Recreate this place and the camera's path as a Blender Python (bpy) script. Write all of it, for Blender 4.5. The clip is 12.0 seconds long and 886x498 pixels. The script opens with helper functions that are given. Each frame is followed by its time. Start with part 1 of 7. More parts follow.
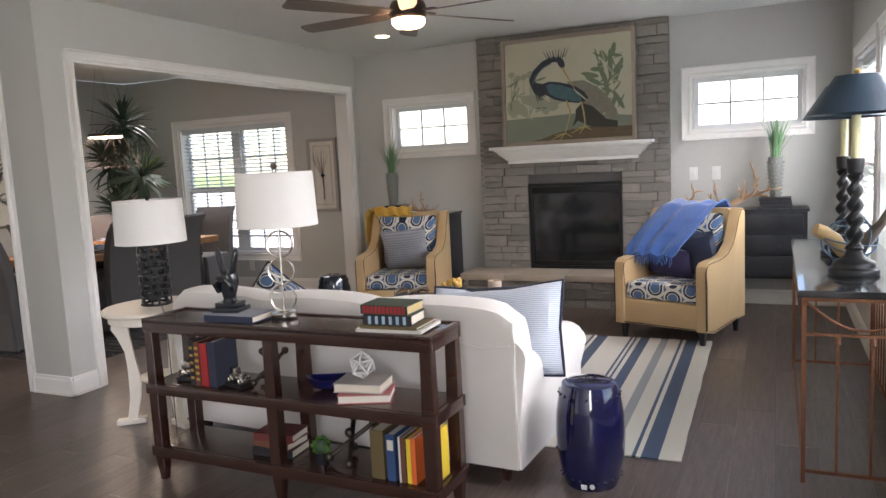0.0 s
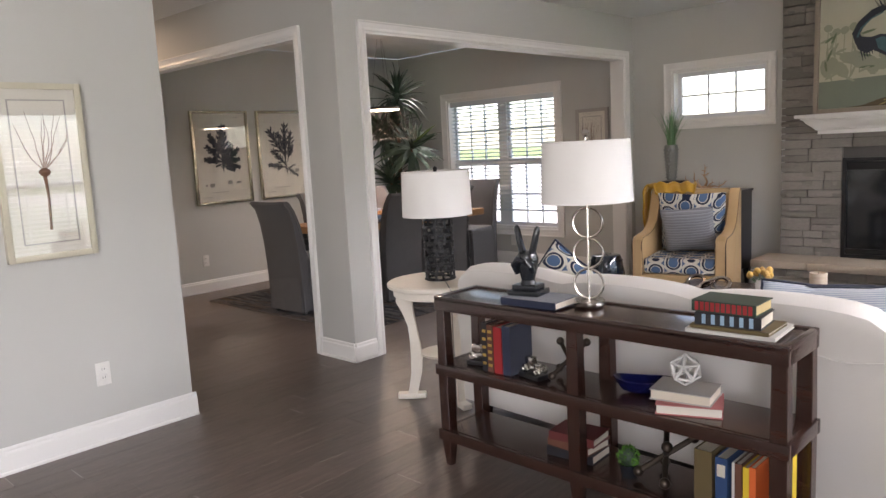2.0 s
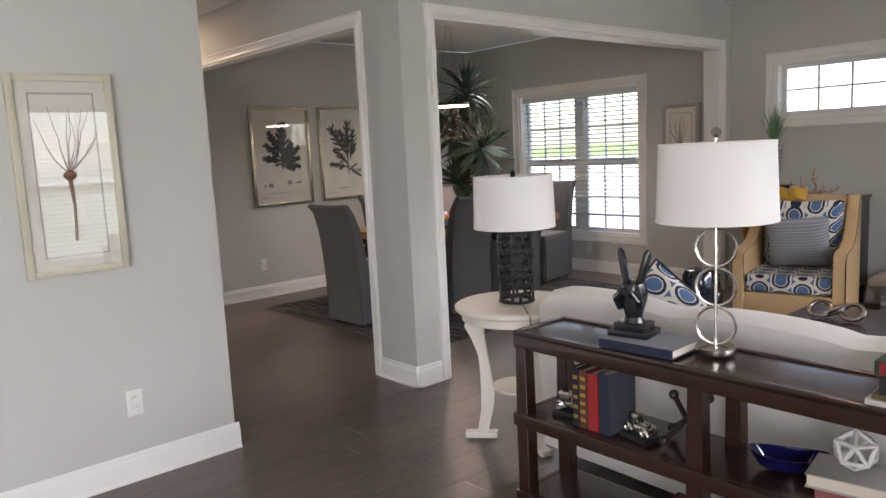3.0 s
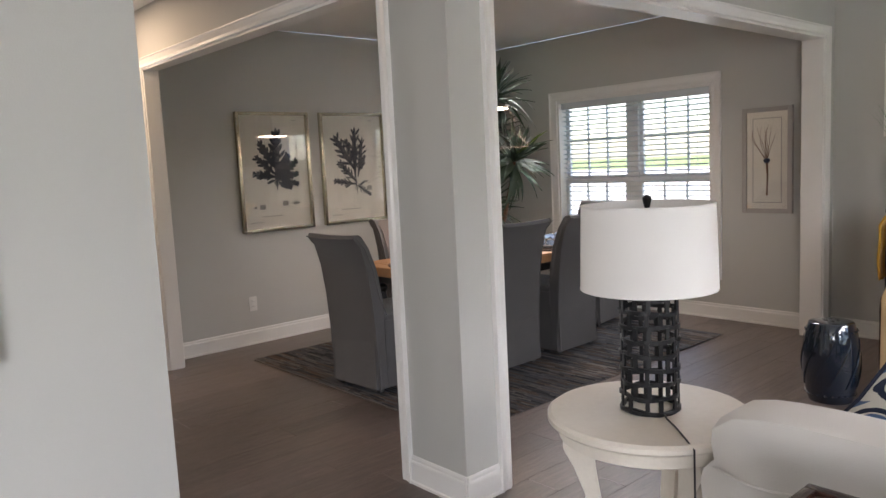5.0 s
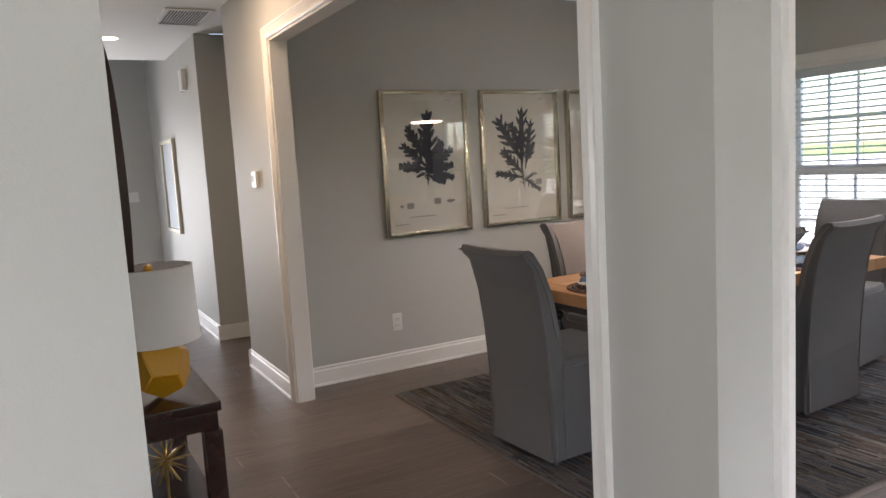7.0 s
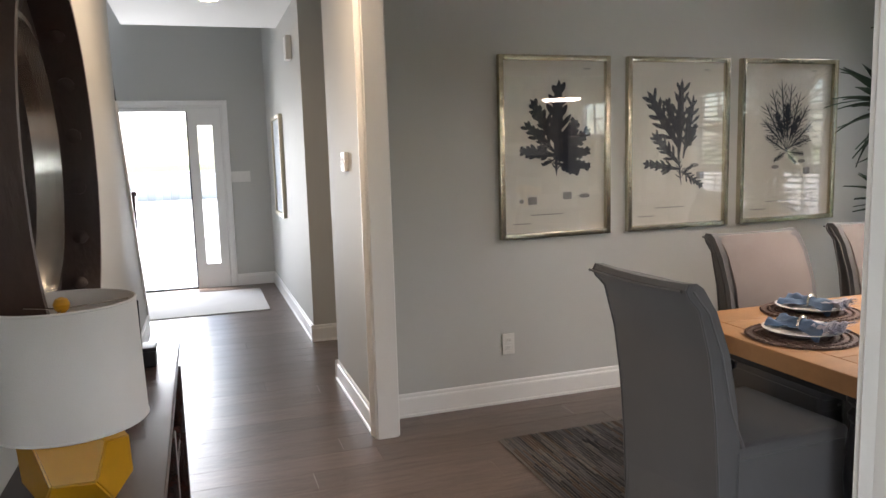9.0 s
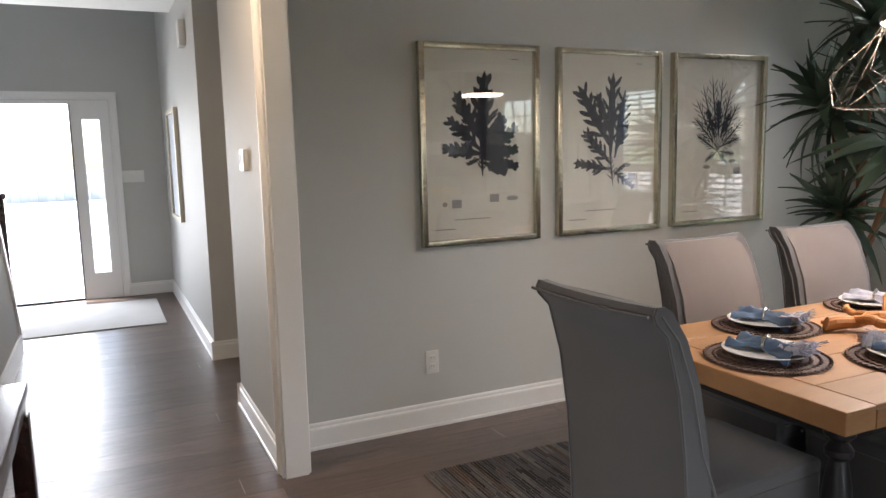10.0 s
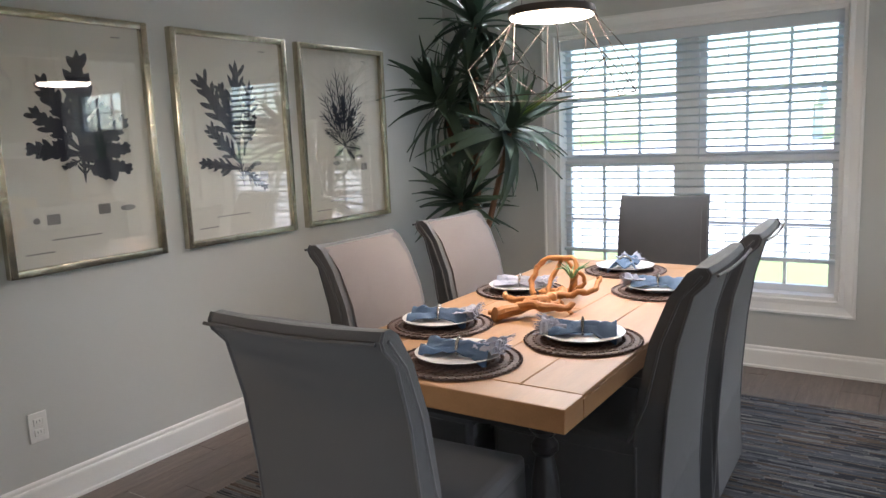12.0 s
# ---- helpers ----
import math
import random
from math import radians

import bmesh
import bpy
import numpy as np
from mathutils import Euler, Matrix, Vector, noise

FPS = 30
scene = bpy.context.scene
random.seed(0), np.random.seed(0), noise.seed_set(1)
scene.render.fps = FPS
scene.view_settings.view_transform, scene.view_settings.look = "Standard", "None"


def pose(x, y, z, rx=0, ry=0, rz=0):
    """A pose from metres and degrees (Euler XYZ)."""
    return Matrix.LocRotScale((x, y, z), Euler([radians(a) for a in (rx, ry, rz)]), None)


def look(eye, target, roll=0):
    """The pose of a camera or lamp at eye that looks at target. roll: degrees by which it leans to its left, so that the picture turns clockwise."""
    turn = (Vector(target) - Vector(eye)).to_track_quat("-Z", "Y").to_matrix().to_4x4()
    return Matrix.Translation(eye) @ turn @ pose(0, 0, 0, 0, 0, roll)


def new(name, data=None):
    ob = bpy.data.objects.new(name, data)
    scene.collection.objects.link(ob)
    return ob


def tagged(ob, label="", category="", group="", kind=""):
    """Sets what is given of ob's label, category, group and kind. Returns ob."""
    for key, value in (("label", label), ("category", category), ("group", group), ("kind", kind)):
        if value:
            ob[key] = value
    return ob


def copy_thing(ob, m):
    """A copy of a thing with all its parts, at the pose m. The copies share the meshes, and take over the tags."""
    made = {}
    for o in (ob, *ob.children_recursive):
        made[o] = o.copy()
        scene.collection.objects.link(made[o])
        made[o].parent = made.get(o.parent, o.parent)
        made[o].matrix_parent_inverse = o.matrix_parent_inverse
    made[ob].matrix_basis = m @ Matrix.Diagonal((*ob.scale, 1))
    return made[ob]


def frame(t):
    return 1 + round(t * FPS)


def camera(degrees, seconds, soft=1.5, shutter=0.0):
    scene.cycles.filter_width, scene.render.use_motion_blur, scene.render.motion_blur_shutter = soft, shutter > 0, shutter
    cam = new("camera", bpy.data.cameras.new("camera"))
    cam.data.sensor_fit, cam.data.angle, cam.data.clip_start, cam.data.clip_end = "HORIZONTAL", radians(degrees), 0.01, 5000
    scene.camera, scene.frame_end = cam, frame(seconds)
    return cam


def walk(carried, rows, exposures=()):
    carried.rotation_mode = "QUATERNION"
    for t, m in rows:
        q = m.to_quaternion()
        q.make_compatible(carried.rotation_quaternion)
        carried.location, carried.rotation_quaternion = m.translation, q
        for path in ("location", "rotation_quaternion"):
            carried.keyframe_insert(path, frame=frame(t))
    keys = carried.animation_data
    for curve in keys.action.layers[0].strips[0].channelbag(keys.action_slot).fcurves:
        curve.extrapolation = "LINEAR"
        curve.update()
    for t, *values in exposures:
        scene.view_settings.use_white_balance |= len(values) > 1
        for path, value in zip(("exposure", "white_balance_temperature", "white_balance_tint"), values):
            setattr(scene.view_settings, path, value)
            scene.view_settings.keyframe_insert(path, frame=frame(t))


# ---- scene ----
import itertools

cam = camera(62.6, 12.0)
PATH = [
    (0, (-0.1, 0.295, 1.374), (-0.93, 2.099, 1.136), -2.9),
    (0.5, (-0.126, 0.303, 1.375), (-1.043, 2.064, 1.135), -2.8),
    (1, (-0.233, 0.306, 1.373), (-1.283, 1.991, 1.128), -3.2),
    (1.5, (-0.382, 0.322, 1.385), (-1.584, 1.9, 1.126), -3.3),
    (2, (-0.543, 0.467, 1.363), (-1.909, 1.902, 1.09), -3.0),
    (2.5, (-0.715, 0.678, 1.384), (-2.185, 2.006, 1.103), -2.7),
    (3, (-0.964, 0.822, 1.382), (-2.451, 2.131, 1.111), -2.8),
    (3.2, (-1.08, 0.886, 1.385), (-2.556, 2.211, 1.124), -2.8),
    (5, (-2.118, 1.516, 1.383), (-3.606, 2.833, 1.152), -2.8),
    (5.5, (-2.372, 1.721, 1.398), (-3.903, 2.988, 1.169), -2.5),
    (6, (-2.654, 1.86, 1.364), (-4.229, 3.069, 1.128), -2.7),
    (6.5, (-2.929, 1.971, 1.38), (-4.571, 3.086, 1.137), -3.1),
    (7, (-3.129, 2.171, 1.383), (-4.867, 3.131, 1.148), -3.3),
    (7.5, (-3.333, 2.301, 1.369), (-5.147, 3.112, 1.138), -3.3),
    (9.5, (-4.154, 2.748, 1.371), (-6.038, 3.364, 1.11), -1.5),
    (10, (-4.336, 2.793, 1.365), (-6.131, 3.635, 1.098), -1.4),
    (10.5, (-4.466, 2.862, 1.371), (-6.087, 4.005, 1.11), -1.2),
    (11, (-4.585, 2.893, 1.357), (-5.933, 4.346, 1.093), -1.4),
    (11.5, (-4.683, 2.878, 1.367), (-5.785, 4.523, 1.083), -2.2),
    (12, (-4.77, 2.888, 1.352), (-5.866, 4.533, 1.05), -2.4),
]
walk(cam, [(t, look(eye, target, roll)) for t, eye, target, roll in PATH],
     [(0, 1.98, 6850, 19), (1.0, 2.10, 6950, 21), (2, 2.02, 6950, 21), (3, 1.90, 6800, 20), (5.5, 2.04, 6750, 18), (7.5, 2.12, 6700, 16), (9.5, 2.28, 6500, 14), (10.5, 2.26, 6400, 15), (12, 2.33, 6100, 12)])

# ---- world, sun, large lights ----
world = bpy.data.worlds.new("world")
scene.world = world
world.use_nodes = True
wn = world.node_tree.nodes
sky = wn.new("ShaderNodeTexSky")
sky.sky_type, sky.sun_disc = "NISHITA", False
sky.sun_elevation, sky.sun_rotation = radians(58), radians(200)
sky.air_density, sky.dust_density = 1.0, 1.2
wn["Background"].inputs["Strength"].default_value = 0.18
scene.view_settings.exposure = 2.0
scene.view_settings.use_white_balance = True
scene.view_settings.white_balance_temperature, scene.view_settings.white_balance_tint = 6750, 14
world.node_tree.links.new(sky.outputs[0], wn["Background"].inputs["Color"])

sun = new("sun", bpy.data.lights.new("sun", "SUN"))
sun.data.energy, sun.data.angle, sun.data.color = 3.5, radians(0.6), (1, 0.95, 0.88)
sun.matrix_world = look((-2.3, -6.2, 12), (0, 0, 0))


def area(name, eye, target, w, h, power, color=(1, 1, 1)):
    lamp = new(name, bpy.data.lights.new(name, "AREA"))
    lamp.data.shape, lamp.data.size, lamp.data.size_y = "RECTANGLE", w, h
    lamp.data.energy, lamp.data.color = power, color
    lamp.matrix_world = look(eye, target)
    return lamp


COOL = (0.95, 0.98, 1.0)
area("window_light_east", (1.75, 4.5, 3.1), (-3, 4.5, 0.7), 5.4, 2.2, 460, COOL)
# Unseen fill behind the camera, added to brighten the living room walls.
area("window_light_kitchen", (0.70, -1.6, 1.4), (-3, -1.6, 1.2), 2.6, 1.8, 50, COOL)
area("door_light", (-12.9, 2.2, 1.2), (-9, 2.5, 0.8), 1.0, 2.0, 28, COOL)
# Added fill inside the room by the window head, standing in for daylight.
head = area("window_light_dining", (-5.95, 7.0, 2.36), (-5.95, 6.20, 1.3), 2.2, 0.22, 6, COOL)
head.data.spread = radians(90)
globe = area("pendant_lamp", (-5.92, 5.38, 1.755), (-5.92, 5.38, 0), 0.28, 0.28, 3.5, (1, 0.84, 0.66))
globe.data.shape = "DISK"
hall_bulb = area("hall_downlight", (-7.15, 2.85, 2.515), (-7.15, 2.85, 0), 0.14, 0.14, 4, (1, 0.76, 0.52))
hall_bulb.data.shape = "DISK"

# ---- shape tools ----


def part(name, bm, material, parent=None, label="", smooth=True, kind=""):
    me = bpy.data.meshes.new(name)
    bmesh.ops.recalc_face_normals(bm, faces=bm.faces)
    if smooth:
        for f in bm.faces:
            f.smooth = True
        for e in bm.edges:
            if len(e.link_faces) == 2 and e.calc_face_angle(0) > 0.6:
                e.smooth = False
    bm.to_mesh(me)
    bm.free()
    me.materials.append(material)
    ob = new(name, me)
    if parent:
        ob.parent = parent
    return tagged(ob, label=label, kind=kind)


def thing(name, label, category, m=None, group=""):
    ob = new(name)
    ob.empty_display_size = 0.1
    if m is not None:
        ob.matrix_basis = m
    return tagged(ob, label=label, category=category, group=group)


def structure(name, bm, material, parent=None, smooth=False):
    ob = part(name, bm, material, parent, smooth=smooth)
    if not parent:
        ob["kind"] = "structure"
    return ob


def bx(bm, x0, x1, y0, y1, z0, z1, bevel=0.0, seg=2):
    vs = [bm.verts.new(p) for p in itertools.product((x0, x1), (y0, y1), (z0, z1))]
    fs = [bm.faces.new([vs[i] for i in q]) for q in ((0, 1, 3, 2), (4, 6, 7, 5), (0, 4, 5, 1), (2, 3, 7, 6), (0, 2, 6, 4), (1, 5, 7, 3))]
    if bevel:
        es = list({e for f in fs for e in f.edges})
        bmesh.ops.bevel(bm, geom=es, offset=bevel, segments=seg, affect="EDGES", profile=0.6)
    return bm


def box(x0, x1, y0, y1, z0, z1, bevel=0.0, seg=2):
    return bx(bmesh.new(), x0, x1, y0, y1, z0, z1, bevel, seg)


def loft(bm, rings, cap=True, closed=False):
    rows = [[bm.verts.new(p) for p in r] for r in rings]
    n = len(rows[0])
    pairs = list(zip(rows, rows[1:])) + ([(rows[-1], rows[0])] if closed else [])
    for a, b in pairs:
        for i in range(n):
            bm.faces.new((a[i], a[(i + 1) % n], b[(i + 1) % n], b[i]))
    if cap and not closed:
        bm.faces.new(rows[0][::-1])
        bm.faces.new(rows[-1])
    return bm


def rr(cx, cy, w, d, r, z, n=4):
    """A rounded rectangle at height z."""
    out = []
    r = min(r, w / 2 - 1e-4, d / 2 - 1e-4)
    for k, (sx, sy) in enumerate(((1, 1), (-1, 1), (-1, -1), (1, -1))):
        for i in range(n + 1):
            a = math.pi / 2 * (k + i / n)
            out.append(Vector((cx + sx * (w / 2 - r) + r * math.cos(a), cy + sy * (d / 2 - r) + r * math.sin(a), z)))
    return out


def lathe(bm, prof, seg=28, c=(0, 0, 0), cap=True):
    rings = [[Vector((c[0] + max(r, 1e-4) * math.cos(2 * math.pi * i / seg), c[1] + max(r, 1e-4) * math.sin(2 * math.pi * i / seg), c[2] + z)) for i in range(seg)] for r, z in prof]
    return loft(bm, rings, cap)


def tube(bm, pts, r, seg=8, closed=False):
    pts = [Vector(p) for p in pts]
    n = len(pts)
    rs = r if isinstance(r, (list, tuple)) else [r] * n
    rings = []
    side = None
    for i, p in enumerate(pts):
        a = pts[i - 1] if (i or closed) else p
        b = pts[(i + 1) % n] if (i < n - 1 or closed) else p
        d = (b - a).normalized()
        if side is None:
            side = d.orthogonal().normalized()
        side = (side - d * side.dot(d)).normalized()
        up = d.cross(side)
        rings.append([p + rs[i] * (math.cos(2 * math.pi * k / seg) * side + math.sin(2 * math.pi * k / seg) * up) for k in range(seg)])
    return loft(bm, rings, True, closed)


def ring_points(c, r, n=32, axis="y", squash=1.0):
    out = []
    for i in range(n):
        a = 2 * math.pi * i / n
        u, v = r * math.cos(a), r * squash * math.sin(a)
        out.append(Vector(c) + Vector({"y": (u, 0, v), "x": (0, u, v), "z": (u, v, 0)}[axis]))
    return out


def sheet(bm, f, nu, nv, thick):
    """A sheet with thickness over the unit square, both sides, f(u, v) giving the place."""
    grid = [[Vector(f(i / nu, j / nv)) for j in range(nv + 1)] for i in range(nu + 1)]
    top, low = [], []
    for i in range(nu + 1):
        rt, rl = [], []
        for j in range(nv + 1):
            du = grid[min(i + 1, nu)][j] - grid[max(i - 1, 0)][j]
            dv = grid[i][min(j + 1, nv)] - grid[i][max(j - 1, 0)]
            nrm = du.cross(dv)
            nrm = nrm.normalized() if nrm.length > 1e-9 else Vector((0, 0, 1))
            rt.append(bm.verts.new(grid[i][j] + nrm * thick / 2))
            rl.append(bm.verts.new(grid[i][j] - nrm * thick / 2))
        top.append(rt)
        low.append(rl)
    for i in range(nu):
        for j in range(nv):
            bm.faces.new((top[i][j], top[i + 1][j], top[i + 1][j + 1], top[i][j + 1]))
            bm.faces.new((low[i][j], low[i][j + 1], low[i + 1][j + 1], low[i + 1][j]))
    for i in range(nu):
        for j in (0, nv):
            bm.faces.new((top[i][j], top[i + 1][j], low[i + 1][j], low[i][j]))
    for j in range(nv):
        for i in (0, nu):
            bm.faces.new((top[i][j], top[i][j + 1], low[i][j + 1], low[i][j]))
    return bm


def pillow(bm, w, h, t, n=14, wrinkle=0.006, seed=0.0):
    """A stuffed cushion in the xz plane with its centre at the origin."""
    def side(s):
        rows = []
        for i in range(n + 1):
            row = []
            for j in range(n + 1):
                u, v = 2 * i / n - 1, 2 * j / n - 1
                e = max(0.0, (1 - abs(u) ** 3.2) * (1 - abs(v) ** 3.2)) ** 0.5
                k = 1 - 0.07 * (1 - abs(u)) * abs(v) ** 3 - 0.0
                l = 1 - 0.07 * (1 - abs(v)) * abs(u) ** 3
                wr = wrinkle * noise.noise(Vector((3 * u, 3 * v, seed + s)))
                row.append((u * w / 2 * l, s * (t / 2 * e) + wr * e, v * h / 2 * k))
            rows.append(row)
        return rows
    a, b = side(1), side(-1)
    va = [[bm.verts.new(p) for p in r] for r in a]
    vb = [[va[i][j] if i in (0, n) or j in (0, n) else bm.verts.new(b[i][j]) for j in range(n + 1)] for i in range(n + 1)]
    for i in range(n):
        for j in range(n):
            bm.faces.new((va[i][j], va[i + 1][j], va[i + 1][j + 1], va[i][j + 1]))
            q = (vb[i][j], vb[i][j + 1], vb[i + 1][j + 1], vb[i + 1][j])
            if len(set(q)) == 4:
                try:
                    bm.faces.new(q)
                except ValueError:
                    pass
    return bm


def moved(bm, m):
    bmesh.ops.transform(bm, matrix=m, verts=bm.verts)
    return bm


# ---- materials ----


def mat(name, col, rough=0.5, metal=0.0, col2=None, scale=6.0, stretch=(1, 1, 1), bump=0.0, bscale=80.0, coat=0.0, fine=0.06, sheen=0.0, vary=0.0):
    """A surface with variation at two scales and a fine relief."""
    m = bpy.data.materials.new(name)
    m.use_nodes = True
    nt, ns, ln = m.node_tree, m.node_tree.nodes, m.node_tree.links
    b = ns["Principled BSDF"]
    co = ns.new("ShaderNodeTexCoord")
    mp = ns.new("ShaderNodeMapping")
    mp.inputs["Scale"].default_value = stretch
    ln.new(co.outputs["Object"], mp.inputs["Vector"])
    n1 = ns.new("ShaderNodeTexNoise")
    n1.inputs["Scale"].default_value, n1.inputs["Detail"].default_value = scale, 4
    ln.new(mp.outputs[0], n1.inputs["Vector"])
    mix = ns.new("ShaderNodeMix")
    mix.data_type = "RGBA"
    c2 = col2 or tuple(c * 0.86 for c in col)
    mix.inputs["A"].default_value, mix.inputs["B"].default_value = (*col, 1), (*c2, 1)
    ln.new(n1.outputs["Fac"], mix.inputs["Factor"])
    n2 = ns.new("ShaderNodeTexNoise")
    n2.inputs["Scale"].default_value, n2.inputs["Detail"].default_value = bscale, 3
    ln.new(mp.outputs[0], n2.inputs["Vector"])
    hsv = ns.new("ShaderNodeHueSaturation")
    mr = ns.new("ShaderNodeMapRange")
    mr.inputs["To Min"].default_value, mr.inputs["To Max"].default_value = 1 - fine, 1 + fine
    ln.new(n2.outputs["Fac"], mr.inputs["Value"])
    value = mr.outputs[0]
    if vary:
        oi = ns.new("ShaderNodeObjectInfo")
        geo = ns.new("ShaderNodeNewGeometry")
        add = ns.new("ShaderNodeMath")
        ln.new(oi.outputs["Random"], add.inputs[0])
        ln.new(geo.outputs["Random Per Island"], add.inputs[1])
        fr = ns.new("ShaderNodeMath")
        fr.operation = "FRACT"
        ln.new(add.outputs[0], fr.inputs[0])
        m2 = ns.new("ShaderNodeMapRange")
        m2.inputs["To Min"].default_value, m2.inputs["To Max"].default_value = 1 - vary, 1 + vary
        ln.new(fr.outputs[0], m2.inputs["Value"])
        mu = ns.new("ShaderNodeMath")
        mu.operation = "MULTIPLY"
        ln.new(value, mu.inputs[0])
        ln.new(m2.outputs[0], mu.inputs[1])
        value = mu.outputs[0]
        sh = ns.new("ShaderNodeVectorMath")
        sh.operation = "ADD"
        sc = ns.new("ShaderNodeVectorMath")
        sc.operation = "SCALE"
        sc.inputs[0].default_value = (37, 53, 19)
        ln.new(fr.outputs[0], sc.inputs["Scale"])
        ln.new(co.outputs["Object"], sh.inputs[0])
        ln.new(sc.outputs[0], sh.inputs[1])
        ln.new(sh.outputs[0], mp.inputs["Vector"])
    ln.new(value, hsv.inputs["Value"])
    ln.new(mix.outputs["Result"], hsv.inputs["Color"])
    ln.new(hsv.outputs[0], b.inputs["Base Color"])
    b.inputs["Roughness"].default_value, b.inputs["Metallic"].default_value = rough, metal
    b.inputs["Coat Weight"].default_value = coat
    b.inputs["Coat Roughness"].default_value = 0.08
    b.inputs["Sheen Weight"].default_value = sheen
    if bump:
        bp = ns.new("ShaderNodeBump")
        bp.inputs["Strength"].default_value, bp.inputs["Distance"].default_value = bump, 0.003
        ln.new(n2.outputs["Fac"], bp.inputs["Height"])
        ln.new(bp.outputs[0], b.inputs["Normal"])
    return m


def glow(name, col, strength):
    m = bpy.data.materials.new(name)
    m.use_nodes = True
    b = m.node_tree.nodes["Principled BSDF"]
    b.inputs["Base Color"].default_value = (0.8, 0.8, 0.8, 1)
    b.inputs["Emission Color"].default_value, b.inputs["Emission Strength"].default_value = (*col, 1), strength
    return m


def glass_mat(name, rough=0.0, col=(1, 1, 1), alpha=0.12):
    """Thin clear glass: mostly seen through, with a mirror's share of gloss."""
    m = bpy.data.materials.new(name)
    m.use_nodes = True
    ns, ln = m.node_tree.nodes, m.node_tree.links
    ns.remove(ns["Principled BSDF"])
    tr, gl, mx, lw = (ns.new("ShaderNode" + k) for k in ("BsdfTransparent", "BsdfGlossy", "MixShader", "LayerWeight"))
    tr.inputs[0].default_value = (*col, 1)
    gl.inputs["Roughness"].default_value = rough
    fr = ns.new("ShaderNodeMath")
    fr.operation = "POWER"
    fr.inputs[1].default_value = 5
    ln.new(lw.outputs["Facing"], fr.inputs[0])
    sc = ns.new("ShaderNodeMath")
    sc.operation, sc.use_clamp = "MULTIPLY_ADD", True
    sc.inputs[1].default_value, sc.inputs[2].default_value = 0.5, alpha
    ln.new(fr.outputs[0], sc.inputs[0])
    ln.new(sc.outputs[0], mx.inputs[0])
    ln.new(tr.outputs[0], mx.inputs[1])
    ln.new(gl.outputs[0], mx.inputs[2])
    ln.new(mx.outputs[0], ns["Material Output"].inputs["Surface"])
    return m


def striped(name, stops, axis, period, rough=0.85, bump=0.4, bscale=300, zig=0.0):
    """Woven cloth with stripes across one axis: stops of (place, colour) over one period in metres."""
    m = mat(name, (0.5, 0.5, 0.5), rough, bump=bump, bscale=bscale, sheen=0.2)
    ns, ln = m.node_tree.nodes, m.node_tree.links
    co = next(n for n in ns if n.type == "TEX_COORD")
    sp = ns.new("ShaderNodeSeparateXYZ")
    ln.new(co.outputs["Object"], sp.inputs[0])
    dv = ns.new("ShaderNodeMath")
    dv.operation = "DIVIDE"
    dv.inputs[1].default_value = period
    ln.new(sp.outputs[axis], dv.inputs[0])
    fr = ns.new("ShaderNodeMath")
    fr.operation = "FRACT"
    ln.new(dv.outputs[0], fr.inputs[0])
    ramp = ns.new("ShaderNodeValToRGB")
    ramp.color_ramp.interpolation = "CONSTANT"
    el = ramp.color_ramp.elements
    while len(el) > 1:
        el.remove(el[-1])
    el[0].position, el[0].color = 0, (*stops[0][1], 1)
    for p, c in stops[1:]:
        e = el.new(p)
        e.color = (*c, 1)
    ln.new(fr.outputs[0], ramp.inputs[0])
    hsv = next(n for n in ns if n.type == "HUE_SAT")
    ln.new(ramp.outputs[0], hsv.inputs["Color"])
    return m


WALL = mat("grey_wall_paint", (0.52, 0.52, 0.495), 0.62, col2=(0.49, 0.49, 0.47), scale=1.2, bump=0.12, bscale=220, fine=0.015)
CEILING = mat("white_ceiling_paint", (0.78, 0.78, 0.76), 0.75, col2=(0.74, 0.74, 0.72), scale=1.0, bump=0.15, bscale=160, fine=0.015)
TRIM = mat("white_trim_paint", (0.80, 0.79, 0.77), 0.35, col2=(0.76, 0.75, 0.73), scale=3, bump=0.05, bscale=120, fine=0.02)
FLOORBOARD = mat("grey_brown_oak_plank", (0.185, 0.140, 0.121), 0.34, col2=(0.058, 0.043, 0.038), scale=6, stretch=(9, 0.7, 1), bump=0.35, bscale=34, fine=0.42, vary=0.16)
SUBFLOOR = mat("dark_subfloor", (0.02, 0.017, 0.015), 0.8)
STONE = mat("grey_ledge_stone", (0.27, 0.25, 0.225), 0.85, col2=(0.165, 0.152, 0.14), scale=9, bump=0.8, bscale=45, fine=0.14, vary=0.2)
MORTAR = mat("dark_mortar", (0.11, 0.105, 0.10), 0.95, bump=0.5)
HEARTH = mat("tan_hearth_slab", (0.47, 0.40, 0.32), 0.75, col2=(0.38, 0.32, 0.26), scale=7, bump=0.5, bscale=50, fine=0.08, vary=0.06)
BLACKMETAL = mat("black_metal", (0.012, 0.013, 0.015), 0.38, 0.3, fine=0.1)
BLACKGLASS = mat("dark_fire_glass", (0.010, 0.012, 0.014), 0.08, coat=0.5)
ESPRESSO = mat("espresso_wood", (0.046, 0.017, 0.011), 0.26, col2=(0.020, 0.008, 0.006), scale=3, stretch=(1, 7, 7), bump=0.1, bscale=40, coat=0.35, fine=0.18)
LINEN = mat("white_linen", (0.72, 0.69, 0.66), 0.9, col2=(0.67, 0.64, 0.61), scale=4, bump=0.3, bscale=420, sheen=0.25, fine=0.03)
SHADE = mat("white_lamp_shade", (0.80, 0.78, 0.76), 0.85, col2=(0.77, 0.75, 0.73), scale=3, bump=0.25, bscale=500, fine=0.02)
